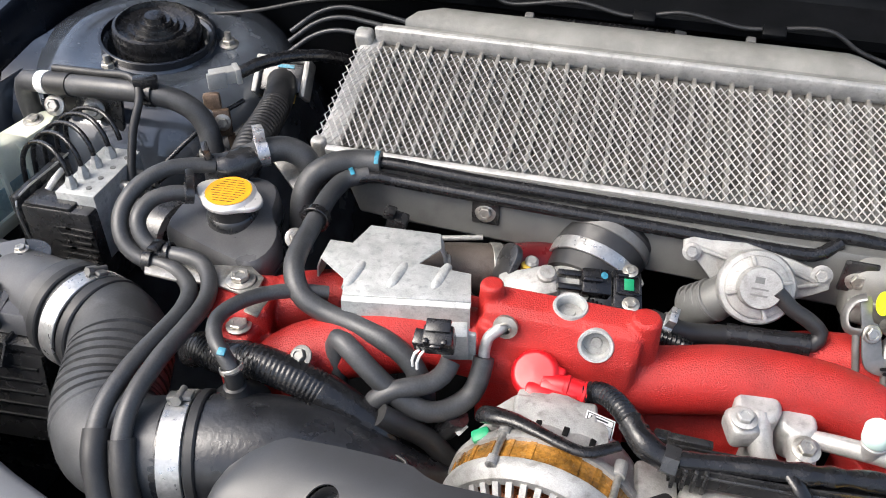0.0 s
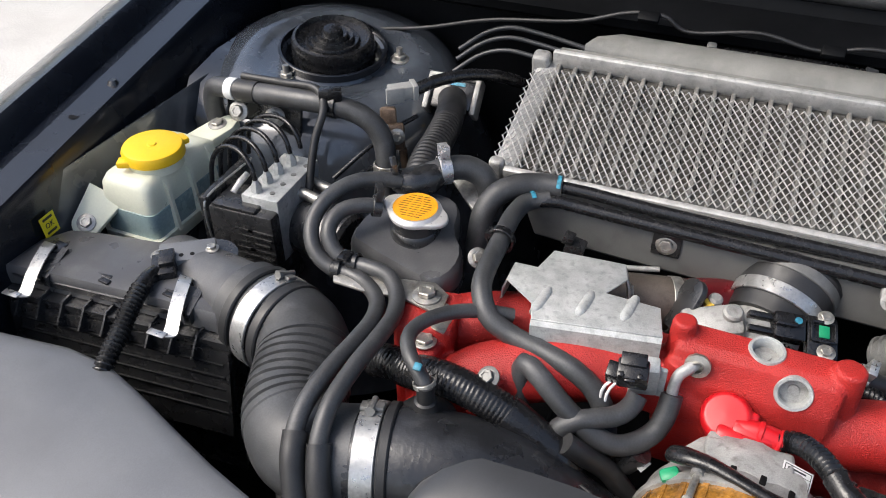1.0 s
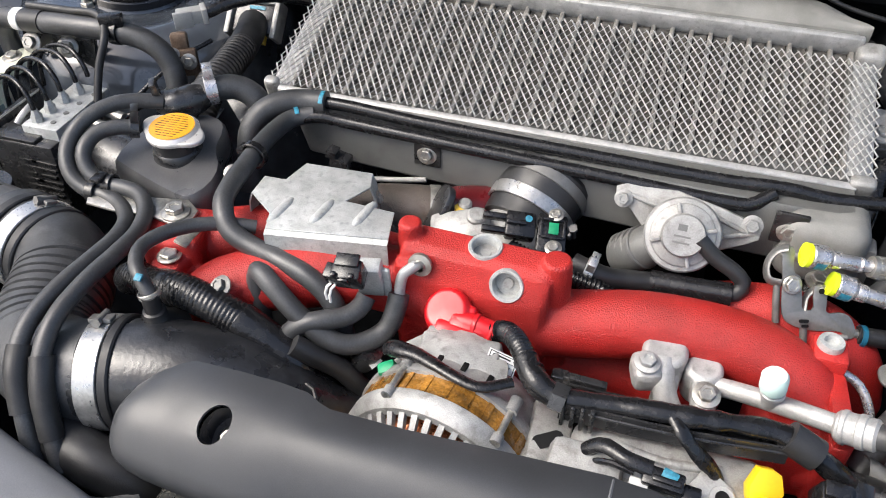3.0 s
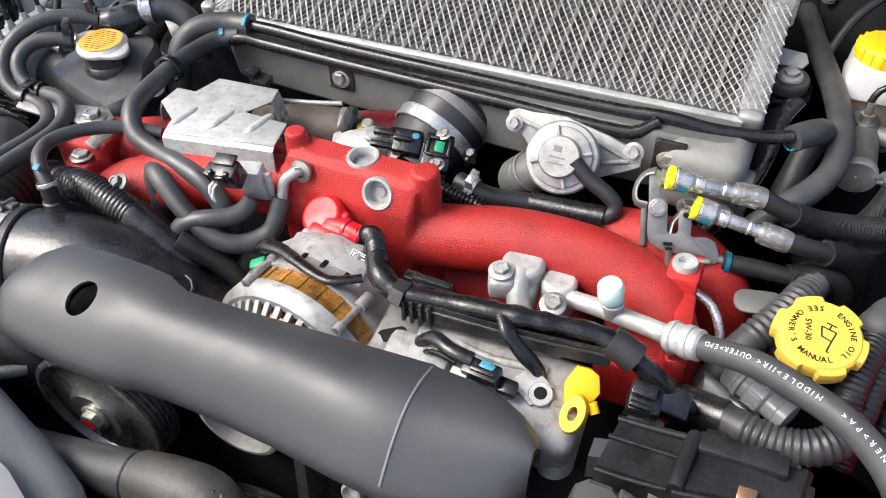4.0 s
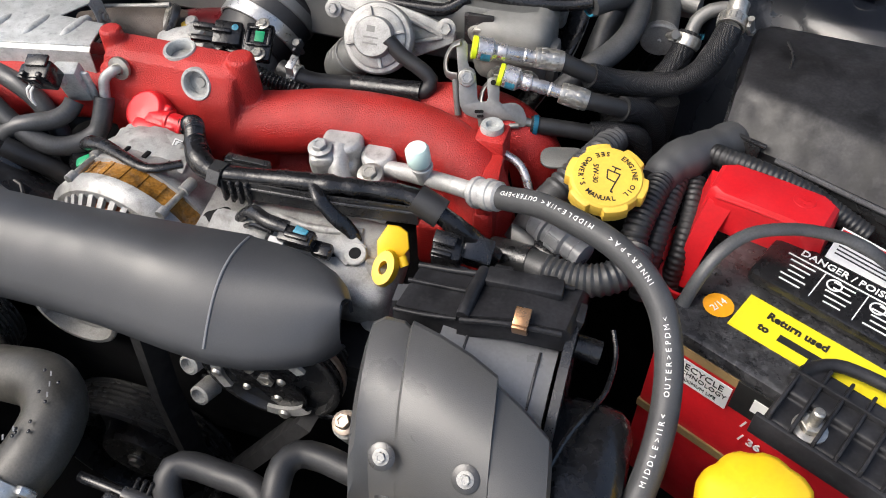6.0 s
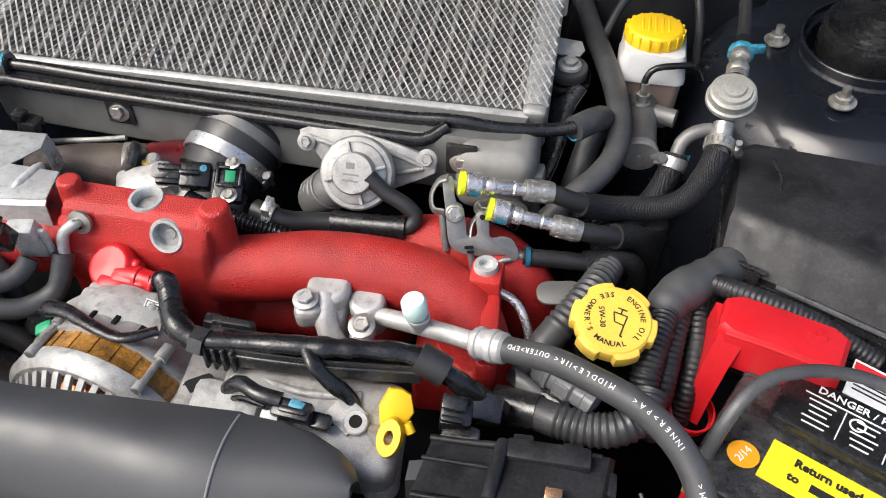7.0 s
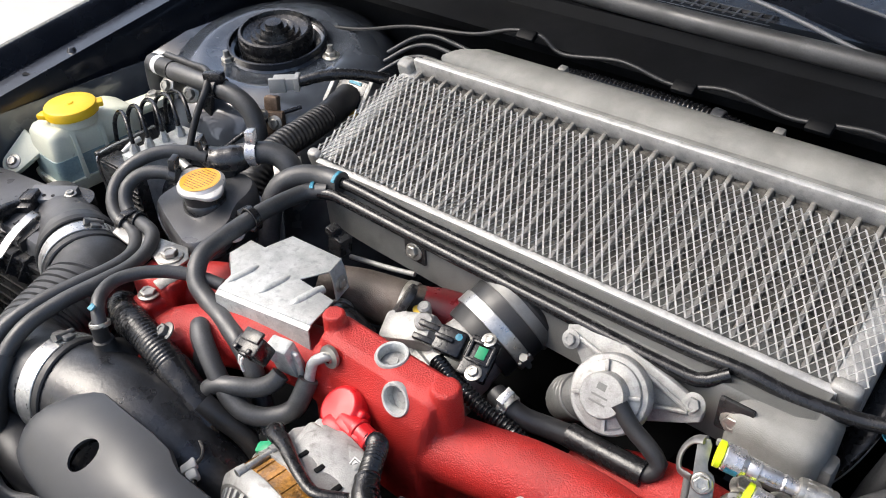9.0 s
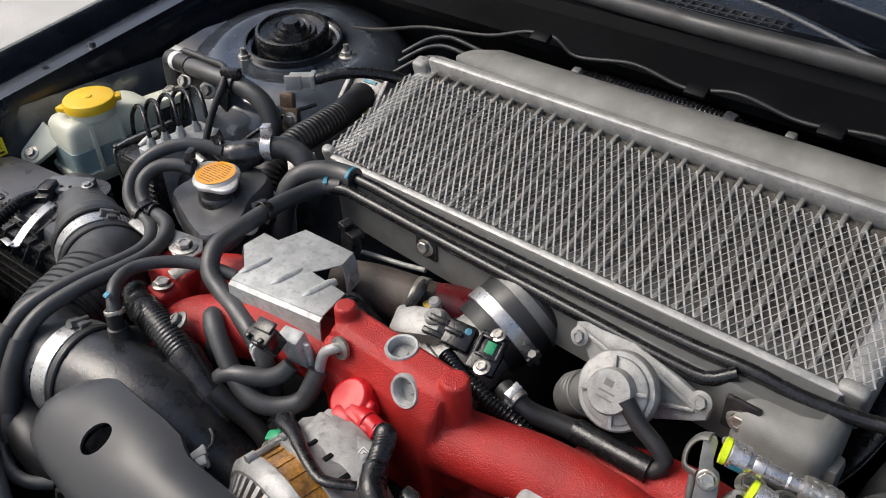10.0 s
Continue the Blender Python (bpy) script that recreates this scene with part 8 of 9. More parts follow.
stk = part("date_sticker", lathe([(0.0105, 0.0), (0.0, 0.0004)], BM @ Matrix.Translation((0.026, 0.036, 0.0016)), 32), ORANGE, bat, "round orange date sticker")
words("2/14", 0.0075, BM @ Matrix.Translation((0.026, 0.036, 0.0022)) @ Matrix.Rotation(radians(75), 4, "Z"), LABEL_W, stk, "letter")
WM = BM @ Matrix.Translation((0.080, 0.108, 0.0122))
words("DANGER / POISON", 0.0085, WM @ Matrix.Translation((0.004, 0, 0)), LABEL_W, bat, "letter", bold=0.00012)
part("warning_line", box((0.090, 0.0012, 0.0003), WM @ Matrix.Translation((0.006, -0.0065, 0))), LABEL_W, bat)
for r_ in range(5):
    for c_ in range(3):
        part("print_bar", box((0.018 - 0.003 * ((r_ + c_) % 3), 0.0012, 0.0003), WM @ Matrix.Translation((-0.026 + 0.030 * c_, -0.011 - 0.0052 * r_, 0))), LABEL_W, bat)
for c_ in range(2):
    part("print_line", box((0.0008, 0.026, 0.0003), WM @ Matrix.Translation((-0.011 + 0.030 * c_, -0.021, 0))), LABEL_W, bat)
    part("print_sign", ring(0.0055, 0.0006, 0.0012, WM @ Matrix.Translation((-0.002 + 0.03 * c_, -0.014, 0.0002)), 20), LABEL_W, bat)
FM_ = BM @ Matrix.Translation((0.011, 0.0012, -0.036)) @ Matrix.Rotation(radians(90), 4, "X")
rl = part("recycle_label", box((0.045, 0.024, 0.0008), FM_ @ Matrix.Translation((0.030, 0.0, 0.0))), LABEL_W, bat, "white recycling label")
words("RECYCLE", 0.0085, FM_ @ Matrix.Translation((0.030, 0.0065, 0.001)), INK, rl, "letter")
words("TECHNOLOGY", 0.0062, FM_ @ Matrix.Translation((0.030, -0.0005, 0.001)), INK, rl, "letter")
words("MAXIMUM LIFE", 0.0045, FM_ @ Matrix.Translation((0.030, -0.0075, 0.001)), INK, rl, "letter")
part("logo_panel", box((0.062, 0.030, 0.0008), FM_ @ Matrix.Translation((0.085, 0.009, 0.0))), INK, bat)
part("logo_bar", box((0.030, 0.013, 0.0004), FM_ @ Matrix.Translation((0.0825, 0.010, 0.0008))), LABEL_W, bat)
part("logo_underline", box((0.022, 0.003, 0.0004), FM_ @ Matrix.Translation((0.084, -0.001, 0.0008))), RED_CAP, bat)
for j, tx in enumerate(("100 Mo", "36")):
    words("/ " + tx, 0.0105, FM_ @ Matrix.Translation((0.0665 + 0.002 * j, -0.0145 - 0.0150 * j, 0.001)), LABEL_W, bat, "letter", "LEFT", bold=0.0003)
hd = join(bbox(0.092, 0.20, -0.002, 0.028, 0.001, 0.009, 0.003), bbox(0.090, 0.20, -0.024, 0.000, -0.006, 0.004, 0.003), tube([BM @ V(p) for p in ((0.092, 0.008, 0.006), (0.096, 0.022, 0.009), (0.106, 0.034, 0.010), (0.125, 0.040, 0.010), (0.20, 0.042, 0.010))], 0.0045, 12))
part("hold_down", settle(hd, 0.0011, 2), BOX_BLACK, bat, "black ribbed hold-down bar")
for i in range(7):
    part("hold_down_rib", bbox(0.092 + 0.014 * i, 0.0945 + 0.014 * i, -0.026, 0.028, -0.012, 0.0125, 0.001), BOX_BLACK, bat)
part("hold_down_rail", bbox(0.088, 0.20, 0.012, 0.0145, 0.008, 0.0135, 0.001), BOX_BLACK, bat)
part("hold_down_rail", bbox(0.086, 0.20, -0.028, -0.0245, -0.014, 0.006, 0.001), BOX_BLACK, bat)
bolt(bat, BM @ V((0.115, -0.014, 0.004)), (0, 0, 1), 0.0068, 0.007)
part("stud", rod(BM @ V((0.115, -0.014, 0.005)), BM @ V((0.115, -0.014, 0.024)), 0.0036, 12, chamfer=0.001), STEEL, bat)
part("strap", tube([(0.378, 0.382, 0.890), (0.386, 0.396, 0.915), (0.396, 0.409, 0.930), (0.411, 0.4235, 0.936), (0.4285, 0.4315, 0.938), (0.452, 0.437, 0.938), (0.484, 0.434, 0.936), (0.53, 0.418, 0.915)], 0.0048, 14, flat=0.6), RUBBER_DUSTY, bat, "flat black battery cable")
rc = thing("terminal_cover", (0.42, 0.47, 0.85), "red plastic battery terminal cover with a hinged flap", "terminal cover")
sec = []
top_ = [(0.389, 0.503), (0.398, 0.506), (0.43, 0.498), (0.466, 0.487), (0.474, 0.478), (0.465, 0.452), (0.456, 0.449), (0.42, 0.459), (0.389, 0.468), (0.3825, 0.475)]
cx_, cy_ = 0.427, 0.478
for k, z in ((1.0, 0.893), (1.03, 0.895), (1.03, 0.9), (1.0, 0.919), (0.975, 0.925), (0.90, 0.928), (0.5, 0.9295)):
    sec.append([V((cx_ + (x - cx_) * k, cy_ + (y - cy_) * k, z)) for x, y in top_])
part("shell", loft(sec), RED_PLASTIC, rc, "", 35)
part("ridge", tube([(0.388, 0.469, 0.9235), (0.42, 0.460, 0.9245), (0.456, 0.4505, 0.9235)], 0.0014, 8), RED_PLASTIC, rc)
part("end_ridge", tube([(0.466, 0.484, 0.9255), (0.4655, 0.468, 0.926), (0.457, 0.4505, 0.9235)], 0.0014, 8), RED_PLASTIC, rc)
part("side_leg", loft([[V((x0, y0, z)), V((x0 + w, y0 - 0.005, z)), V((x0 + w + 0.003, y0 + 0.028, z)), V((x0, y0 + 0.034, z))] for x0, y0, w, z in ((0.372, 0.452, 0.014, 0.842), (0.3755, 0.457, 0.0145, 0.870), (0.380, 0.465, 0.016, 0.898), (0.384, 0.470, 0.017, 0.918))]), RED_PLASTIC, rc)
part("flap", join(ring(0.018, 0.010, 0.002, put((0.380, 0.455, 0.846), (0.15, -0.3, 1)), 28, (140, 410)), box((0.003, 0.012, 0.03), put((0.368, 0.468, 0.846), (0.15, 0.2, 1)), 0.001), tube([(0.364, 0.466, 0.85), (0.366, 0.478, 0.866), (0.374, 0.488, 0.868), (0.384, 0.488, 0.86)], 0.003, 8, flat=0.5)), RED_PLASTIC, rc, "hinged red flap and strap")
mk = put((0.448, 0.476, 0.9292), (0, 0, 1))
part("plus_mark", join(ring(0.008, 0.0008, 0.001, mk, 28), box((0.009, 0.0015, 0.0006), mk), box((0.0015, 0.009, 0.0006), mk)), RED_PLASTIC, rc)
wl = thing("warning_label", (0.49, 0.44, 0.905), "pale printed warning card beside the terminal cover", "label")
wm = put((0.497, 0.452, 0.907), (0.05, -0.2, 1), (0.92, -0.36, 0))
part("card", box((0.05, 0.03, 0.001), wm), LABEL_W, wl)
part("red_edge", box((0.048, 0.006, 0.0004), wm @ Matrix.Translation((0, 0.01, 0.001))), RED_PLASTIC, wl)
for j in range(4):
    part("print_bar", box((0.042, 0.0012, 0.0003), wm @ Matrix.Translation((0, 0.002 - 0.0035 * j, 0.001))), INK, wl)
rv = thing("steering_reservoir", (0.438, 0.257, 0.84), "bright yellow capped reservoir beside the battery", "reservoir")
part("cap", lathe([(0.0, 0.0085), (0.012, 0.008), (0.028, 0.007), (0.033, 0.003), (0.035, -0.006), (0.034, -0.018), (0.0, -0.018)], put((0.436, 0.248, 0.897), (-0.05, -0.1, 1)), 48, lobes=9, depth=0.05), YELLOW, rv, "yellow cap")
part("cap_symbol", join(tube([(0.426, 0.242, 0.9048), (0.436, 0.252, 0.9048), (0.446, 0.245, 0.9048), (0.426, 0.242, 0.9048)], 0.0008, 6), tube([(0.432, 0.258, 0.9045), (0.446, 0.26, 0.9045)], 0.0008, 6)), YELLOW_PALE, rv)
part("body", cyl(0.03, 0.08, Matrix.Translation((0.436, 0.25, 0.802)), 28, 0.004), PLASTIC, rv)

# ---- fuse box ----
fb = thing("fuse_box", (0.51, 0.60, 0.85), "dusty black plastic fuse box with a sloped lid", "fuse box")
fo = [(0.389, 0.556), (0.397, 0.548), (0.45, 0.527), (0.55, 0.481), (0.66, 0.440), (0.66, 0.652), (0.51, 0.660), (0.407, 0.668), (0.397, 0.660)]


def fring(k, z, tilt, slope=0.0):
    """One ring of the box; its front edge leans back by slope."""
    cx, cy = 0.52, 0.58
    ring_ = []
    for x, y in fo:
        lean = slope * max(0.0, min(1.0, (0.62 - y - 0.35 * (x - 0.45)) / 0.08))
        ring_.append(V((cx + (x - cx) * k, cy + (y - cy) * k + lean, z + tilt * (y - cy))))
    return ring_


part("lid", loft([fring(1.0, 0.905, 0.0), fring(1.0, 0.915, 0.0), fring(0.985, 0.940, 0.03, 0.020), fring(0.965, 0.947, 0.03, 0.026), fring(0.93, 0.9495, 0.03, 0.030), fring(0.5, 0.951, 0.03, 0.02)]), BOX_BLACK, fb, "", 30)
part("base", loft([fring(0.96, 0.80, 0.0), fring(0.985, 0.90, 0.0), fring(1.015, 0.902, 0.0), fring(1.015, 0.9085, 0.0)]), PLASTIC, fb, "", 35)
part("latch", join(box((0.03, 0.006, 0.024), put((0.404, 0.5455, 0.898), (0, -0.1, 1), (0.93, -0.37, 0)), 0.002), box((0.036, 0.004, 0.003), put((0.404, 0.5425, 0.922), (0, -0.1, 1), (0.93, -0.37, 0)), 0.001)), PLASTIC, fb)
part("ridge", tube([(0.43, 0.534, 0.9135), (0.49, 0.506, 0.9135), (0.57, 0.470, 0.9135)], 0.0022, 8), PLASTIC_SKYLIT, fb)
part("scuff_rib", tube([(0.425, 0.64, 0.9525), (0.43, 0.62, 0.9520), (0.428, 0.605, 0.9512)], 0.0012, 6), PLASTIC, fb)
tl = thing("taped_loom", (0.36, 0.50, 0.88), "grey taped wiring loom branching by the fuse box", "loom")
part("trunk", tube([(0.405, 0.562, 0.905), (0.39, 0.545, 0.912), (0.372, 0.525, 0.914), (0.355, 0.508, 0.912), (0.345, 0.49, 0.905)], 0.0160, 20, 0.003, lumpy=0.16), HOSE_GREY, tl)
part("branch", tube([(0.352, 0.505, 0.91), (0.344, 0.47, 0.908), (0.339, 0.445, 0.898), (0.338, 0.432, 0.886)], 0.0105, 16, ribs=0.004, depth=0.05), RUBBER, tl)
part("branch", tube([(0.362, 0.505, 0.905), (0.357, 0.475, 0.895), (0.354, 0.45, 0.88), (0.352, 0.43, 0.84)], 0.0085, 16, ribs=0.0045, depth=0.05), RUBBER, tl)
part("branch", tube([(0.375, 0.51, 0.90), (0.376, 0.485, 0.89), (0.374, 0.46, 0.865), (0.372, 0.45, 0.84)], 0.0078, 14, ribs=0.0045, depth=0.05), RUBBER, tl)
part("branch", tube([(0.378, 0.525, 0.918), (0.395, 0.515, 0.922), (0.425, 0.505, 0.922), (0.455, 0.50, 0.915), (0.50, 0.485, 0.90)], 0.0080, 14, ribs=0.004, depth=0.05), RUBBER, tl)

# ---- fuel lines, bracket, brake reservoir, heater hose ----
br = thing("fuel_line_bracket", (0.18, 0.535, 0.90), "stamped grey steel bracket holding two fuel couplings", "bracket")
BV = V((0.145, -0.536, 0.383)).normalized()
gm_ = put((0.180, 0.534, 0.940), BV, (0.94, 0.33, 0.0))
S_ = 0.00016
bo_ = [(a * S_, b * S_) for a, b in ((-50, 180), (10, 185), (6, 60), (46, 36), (52, -50), (54, -122), (108, -122), (102, -40), (108, -2), (168, 0), (168, -70), (165, -138), (240, -130), (282, -152), (306, -210), (300, -258), (252, -258), (244, -222), (110, -222), (30, -205), (-22, -178), (-42, -130), (-42, 30), (-46, 70))]
bo_ = [((1 - f) * a[0] + f * b[0], (1 - f) * a[1] + f * b[1]) for a, b in zip(bo_, bo_[1:] + bo_[:1]) for f in (0.2, 0.8)]
part("plate", plate(bo_, 0.0022, gm_, 0.0005), BRACKET, br, "", 30)
# openings not cut through: shade laid on as near-black plates
for a, b, w, h in ((60, -172, 0.0075, 0.0026), (66, -196, 0.0055, 0.0022), (135, -28, 0.0042, 0.0042)):
    part("slot", plate(rounded(w, h, min(w, h) * 0.45), 0.0003, gm_ @ Matrix.Translation((a * S_, b * S_, 0.0023))), DEEP_SHADE, br)


def bracket_path(pts):
    return [gm_ @ V((a * S_, b * S_, c)) for a, b, c in pts]


part("strap", tube(bracket_path(((-20, 178, 0.0005), (-60, 165, -0.003), (-95, 120, -0.006), (-108, 70, -0.006), (-98, 20, -0.004), (-45, 5, -0.001))), 0.0045, 14, 0.003, flat=0.4), BRACKET, br, "bent steel strap")
part("strap", tube(bracket_path(((150, -8, -0.001), (110, -30, -0.005), (80, -70, -0.006), (66, -130, -0.003))), 0.0036, 14, 0.003, flat=0.45), BRACKET, br, "bent steel strap")
for pts in (((-60, 10, -0.004), (-56, -90, -0.006), (-50, -190, -0.008)), ((68, -205, -0.002), (74, -260, -0.004), (78, -330, -0.006))):
    part("leg", tube(bracket_path(pts), 0.0028, 12), CAST_DARK, br)
part("clamp_loop", tube(bracket_path(((160, -300, -0.002), (190, -270, 0.0), (240, -245, 0.001), (262, -250, 0.001))), 0.0024, 12), BRACKET, br)
bolt(br, gm_ @ V((0.0, 0.0, 0.001)), BV, 0.0056, 0.005, flange=1.3)
bolt(br, (0.202, 0.556, 0.930), (0, -0.1, 1), 0.0068, 0.007)
bolt(br, (0.225, 0.557, 0.930), (0, -0.1, 1), 0.0068, 0.007)


def coupling(a, b, hosepts, label):
    """A quick coupling: yellow ring, stepped chrome body, knurled ferrule, and its hose."""
    a, b = V(a), V(b)
    t = thing("fuel_coupling", a.lerp(b, 0.5) - V((0, 0, 0.012)), label, "fuel coupling", "fuel couplings")
    d = (b - a).normalized()
    L = (b - a).length
    m = put(a, d)
    part("lock_ring", lathe([(0.0, -0.003), (0.0093, -0.003), (0.0093, 0.0005), (0.0, 0.0005)], m, 24), NEON, t, "neon yellow locking ring")
    part("body", lathe([(0.0080, 0.0005), (0.0094, 0.002), (0.0094, 0.013), (0.0076, 0.0145), (0.0062, 0.017), (0.0068, 0.018), (0.0068, 0.024), (0.0054, 0.025), (0.0058, L * 0.52), (0.0050, L * 0.54), (0.0060, L * 0.56), (0.0050, L * 0.60), (0.0050, L * 0.7)], m, 24), CHROME, t)
    part("mark", lathe([(0.0096, 0.004), (0.0096, 0.012)], m, 14, arc=(170, 330)), BLUE_MARK, t)
    for k in range(20):
        a = 2 * math.pi * (k % 10 + 0.5 * (k // 10)) / 10
        part("knurl", box((0.0012, 0.0030, L * 0.085), m @ Matrix.Rotation(a, 4, "Z") @ Matrix.Translation((0.0084, 0, L * (0.73 + 0.125 * (k // 10)))), 0.0004), STEEL, t)
    part("ferrule", lathe([(0.005, L * 0.68), (0.0082, L * 0.68), (0.0088, L * 0.72), (0.0082, L * 0.75), (0.0090, L * 0.78), (0.0090, L * 0.9), (0.0083, L * 0.93), (0.0088, L * 0.97), (0.0082, L), (0.0, L)], m, 16), STEEL, t)
    part("hose", tube([b - d * 0.002] + hosepts[0], 0.0075, 16), RUBBER, t)
    part("sleeve", tube(hosepts[1], 0.0105, 20, 0.004, lumpy=0.08), BRAID, t, "black braided protective sleeve")
    return t


coupling((0.185, 0.543, 0.964), (0.253, 0.561, 0.952), ([(0.268, 0.566, 0.943), (0.285, 0.575, 0.932)], [(0.275, 0.570, 0.937), (0.295, 0.583, 0.926), (0.318, 0.592, 0.922), (0.343, 0.594, 0.926), (0.360, 0.597, 0.938), (0.371, 0.606, 0.958), (0.376, 0.617, 0.972)]), "chrome fuel quick-coupling with a yellow ring and braided hose")
coupling((0.2085, 0.539, 0.945), (0.279, 0.545, 0.930), ([(0.292, 0.551, 0.925), (0.31, 0.562, 0.915)], [(0.306, 0.560, 0.917), (0.325, 0.575, 0.905), (0.335, 0.583, 0.88), (0.336, 0.585, 0.84)]), "chrome fuel quick-coupling feeding a shorter dark hose")
hose("fuel_hose", [(0.236, 0.533, 0.905), (0.262, 0.539, 0.902), (0.288, 0.545, 0.898)], 0.0072, "short plain rubber fuel hose below the couplings")
hose("fuel_sleeve", [(0.286, 0.544, 0.898), (0.308, 0.553, 0.897), (0.324, 0.56, 0.888), (0.328, 0.56, 0.86), (0.328, 0.56, 0.83)], 0.0102, "braided sleeve over the short fuel hose", BRAID, lumpy=0.08)
single("fuel_hose_mark", ring(0.0087, 0.004, 0.001, put((0.240, 0.534, 0.9045), (1, 0.2, -0.1)), 20), BLUE_DARK, "blue plastic band on the fuel hose", "band")
hose("fuel_pipe", [(0.205, 0.525, 0.895), (0.22, 0.53, 0.908), (0.236, 0.533, 0.906)], 0.0042, "bent bare steel fuel pipe", STEEL, "pipe")
hose("steel_pipe", [(0.222, 0.492, 0.905), (0.238, 0.488, 0.90), (0.248, 0.478, 0.89), (0.255, 0.468, 0.87)], 0.0035, "thin bright pipe beside the manifold's end", CHROME, "pipe")
single("tab_plate", plate(rounded(0.045, 0.026, 0.011), 0.003, put((0.270, 0.504, 0.902), (0, -0.2, 1), (0.95, 0.2, 0)) @ Matrix.Diagonal((0.8, 0.8, 1, 1)), 0.001), TANK_ALU, "dull steel tab behind the oil cap", "bracket")
fd = thing("fuel_damper", (0.382, 0.66, 0.94), "pale round fuel pulsation damper with clamped hoses", "fuel damper")
fdm = put((0.3835, 0.668, 0.990), (-0.05, -0.35, 0.93))
part("can", lathe([(0.0, -0.012), (0.010, -0.012), (0.0160, -0.008), (0.0196, -0.004), (0.0205, -0.003), (0.0205, 0.0005), (0.0186, 0.0015), (0.0180, 0.006), (0.0184, 0.0068), (0.0184, 0.0085), (0.0165, 0.0098), (0.0150, 0.0095), (0.0142, 0.0122), (0.0100, 0.0125), (0.0092, 0.0150), (0.0, 0.0156)], fdm, 48), DAMPER, fd)
part("outlet", tube([(0.380, 0.648, 0.977), (0.378, 0.632, 0.966), (0.376, 0.617, 0.968)], 0.0085, 16), STEEL, fd)
band(fd, (0.3768, 0.624, 0.972), (0.1, 0.8, 0.4), 0.0108, 0.010, screw=(1, 0, 0.2))
RS = [V(p) for p in ((0.3835, 0.668, 0.985), (0.387, 0.690, 0.985), (0.391, 0.715, 0.987), (0.3945, 0.742, 0.989), (0.397, 0.765, 0.992), (0.399, 0.79, 0.995), (0.40, 0.82, 1.0))]
rd = RS[4] - RS[2]
part("riser_hose", tube(RS[:3], 0.0080, 18), GLOSS_BLACK, fd)
part("riser_ferrule", lathe([(0.0, -0.012), (0.0088, -0.012), (0.0094, -0.008), (0.0084, -0.004), (0.0096, -0.002), (0.0096, 0.006), (0.0080, 0.009), (0.0062, 0.010), (0.0062, 0.018), (0.0090, 0.019), (0.0096, 0.024), (0.0086, 0.029), (0.0, 0.030)], put(RS[2], rd), 28), STEEL, fd, "stepped steel coupling")
part("blue_collar", join(ring(0.0112, 0.007, 0.002, put(RS[3] + rd.normalized() * 0.002, rd), 24), box((0.016, 0.006, 0.008), put(RS[3] + V((0.012, 0.002, 0.002)), (0, 0, 1), (0.9, 0.3, 0)), 0.002)), BLUE_MARK, fd, "blue plastic locking collar")
part("upper_hose", tube(RS[4:], 0.0060, 16), RUBBER, fd)
part("side_pipe", tube([(0.372, 0.648, 0.970), (0.360, 0.645, 0.968), (0.350, 0.640, 0.960), (0.347, 0.632, 0.948)], 0.0060, 14), CAST_DARK, fd)
h2 = hose("return_hose", [(0.347, 0.634, 0.950), (0.343, 0.622, 0.938), (0.335, 0.608, 0.925), (0.322, 0.595, 0.91), (0.31, 0.585, 0.89)], 0.010, "black braided return hose with a blue-marked clamp", BRAID, lumpy=0.06)
band(h2, (0.3455, 0.629, 0.945), (0.2, 0.6, 0.7), 0.0102, 0.010, screw=(-1, -0.2, 0.3))
part("blue_mark", ring(0.0112, 0.005, 0.001, put((0.3475, 0.635, 0.951), (0.2, 0.6, 0.7)), 20, (0, 110)), BLUE_MARK, h2)
hose("hanging_sleeve", [(0.338, 0.60, 0.905), (0.338, 0.598, 0.885), (0.336, 0.595, 0.85), (0.335, 0.59, 0.81)], 0.013, "black braided sleeve hanging down from the fuel hose", BRAID, lumpy=0.06)

rs = thing("brake_reservoir", (0.328, 0.785, 0.90), "white brake fluid reservoir with a ribbed yellow cap", "brake reservoir")


def rring(k, z, dy=0.0):
    return [V((0.323 + a * k, 0.788 + b * k + dy, z)) for a, b in rounded(0.062, 0.066, 0.009)]


part("upper_half", loft([rring(1.0, 0.941), rring(1.04, 0.942), rring(1.04, 0.947), rring(1.0, 0.949), rring(0.97, 0.964), rring(0.90, 0.969), rring(0.75, 0.970)]), WHITE_PLASTIC, rs, "", 40)
part("lower_half", loft([rring(0.85, 0.890), rring(0.92, 0.905), rring(0.97, 0.941)]), FLUID_BROWN, rs, "brownish lower half", 40)
rcap = part("cap", lathe([(0.0, 0.013), (0.023, 0.013), (0.0255, 0.0122), (0.0272, 0.010), (0.0278, 0.0), (0.027, -0.002), (0.0, -0.002)], Matrix.Translation((0.321, 0.789, 0.971)), 40), YELLOW, rs, "ribbed yellow screw cap")
for i in range(18):
    a = 2 * math.pi * i / 18
    part("grip_rib", box((0.002, 0.003, 0.012), Matrix.Translation((0.321 + 0.0276 * math.cos(a), 0.789 + 0.0276 * math.sin(a), 0.9705)) @ Matrix.Rotation(a, 4, "Z"), 0.0006), YELLOW, rcap)
for i in range(5):
    part("cap_bar", box((0.0024, 0.034 - 0.004 * abs(i - 2), 0.0008), Matrix.Translation((0.309 + 0.006 * i, 0.789, 0.984)), 0.0003), YELLOW, rcap)
mc = thing("master_cylinder", (0.325, 0.73, 0.87), "grey cast master cylinder with a round end plug", "master cylinder")
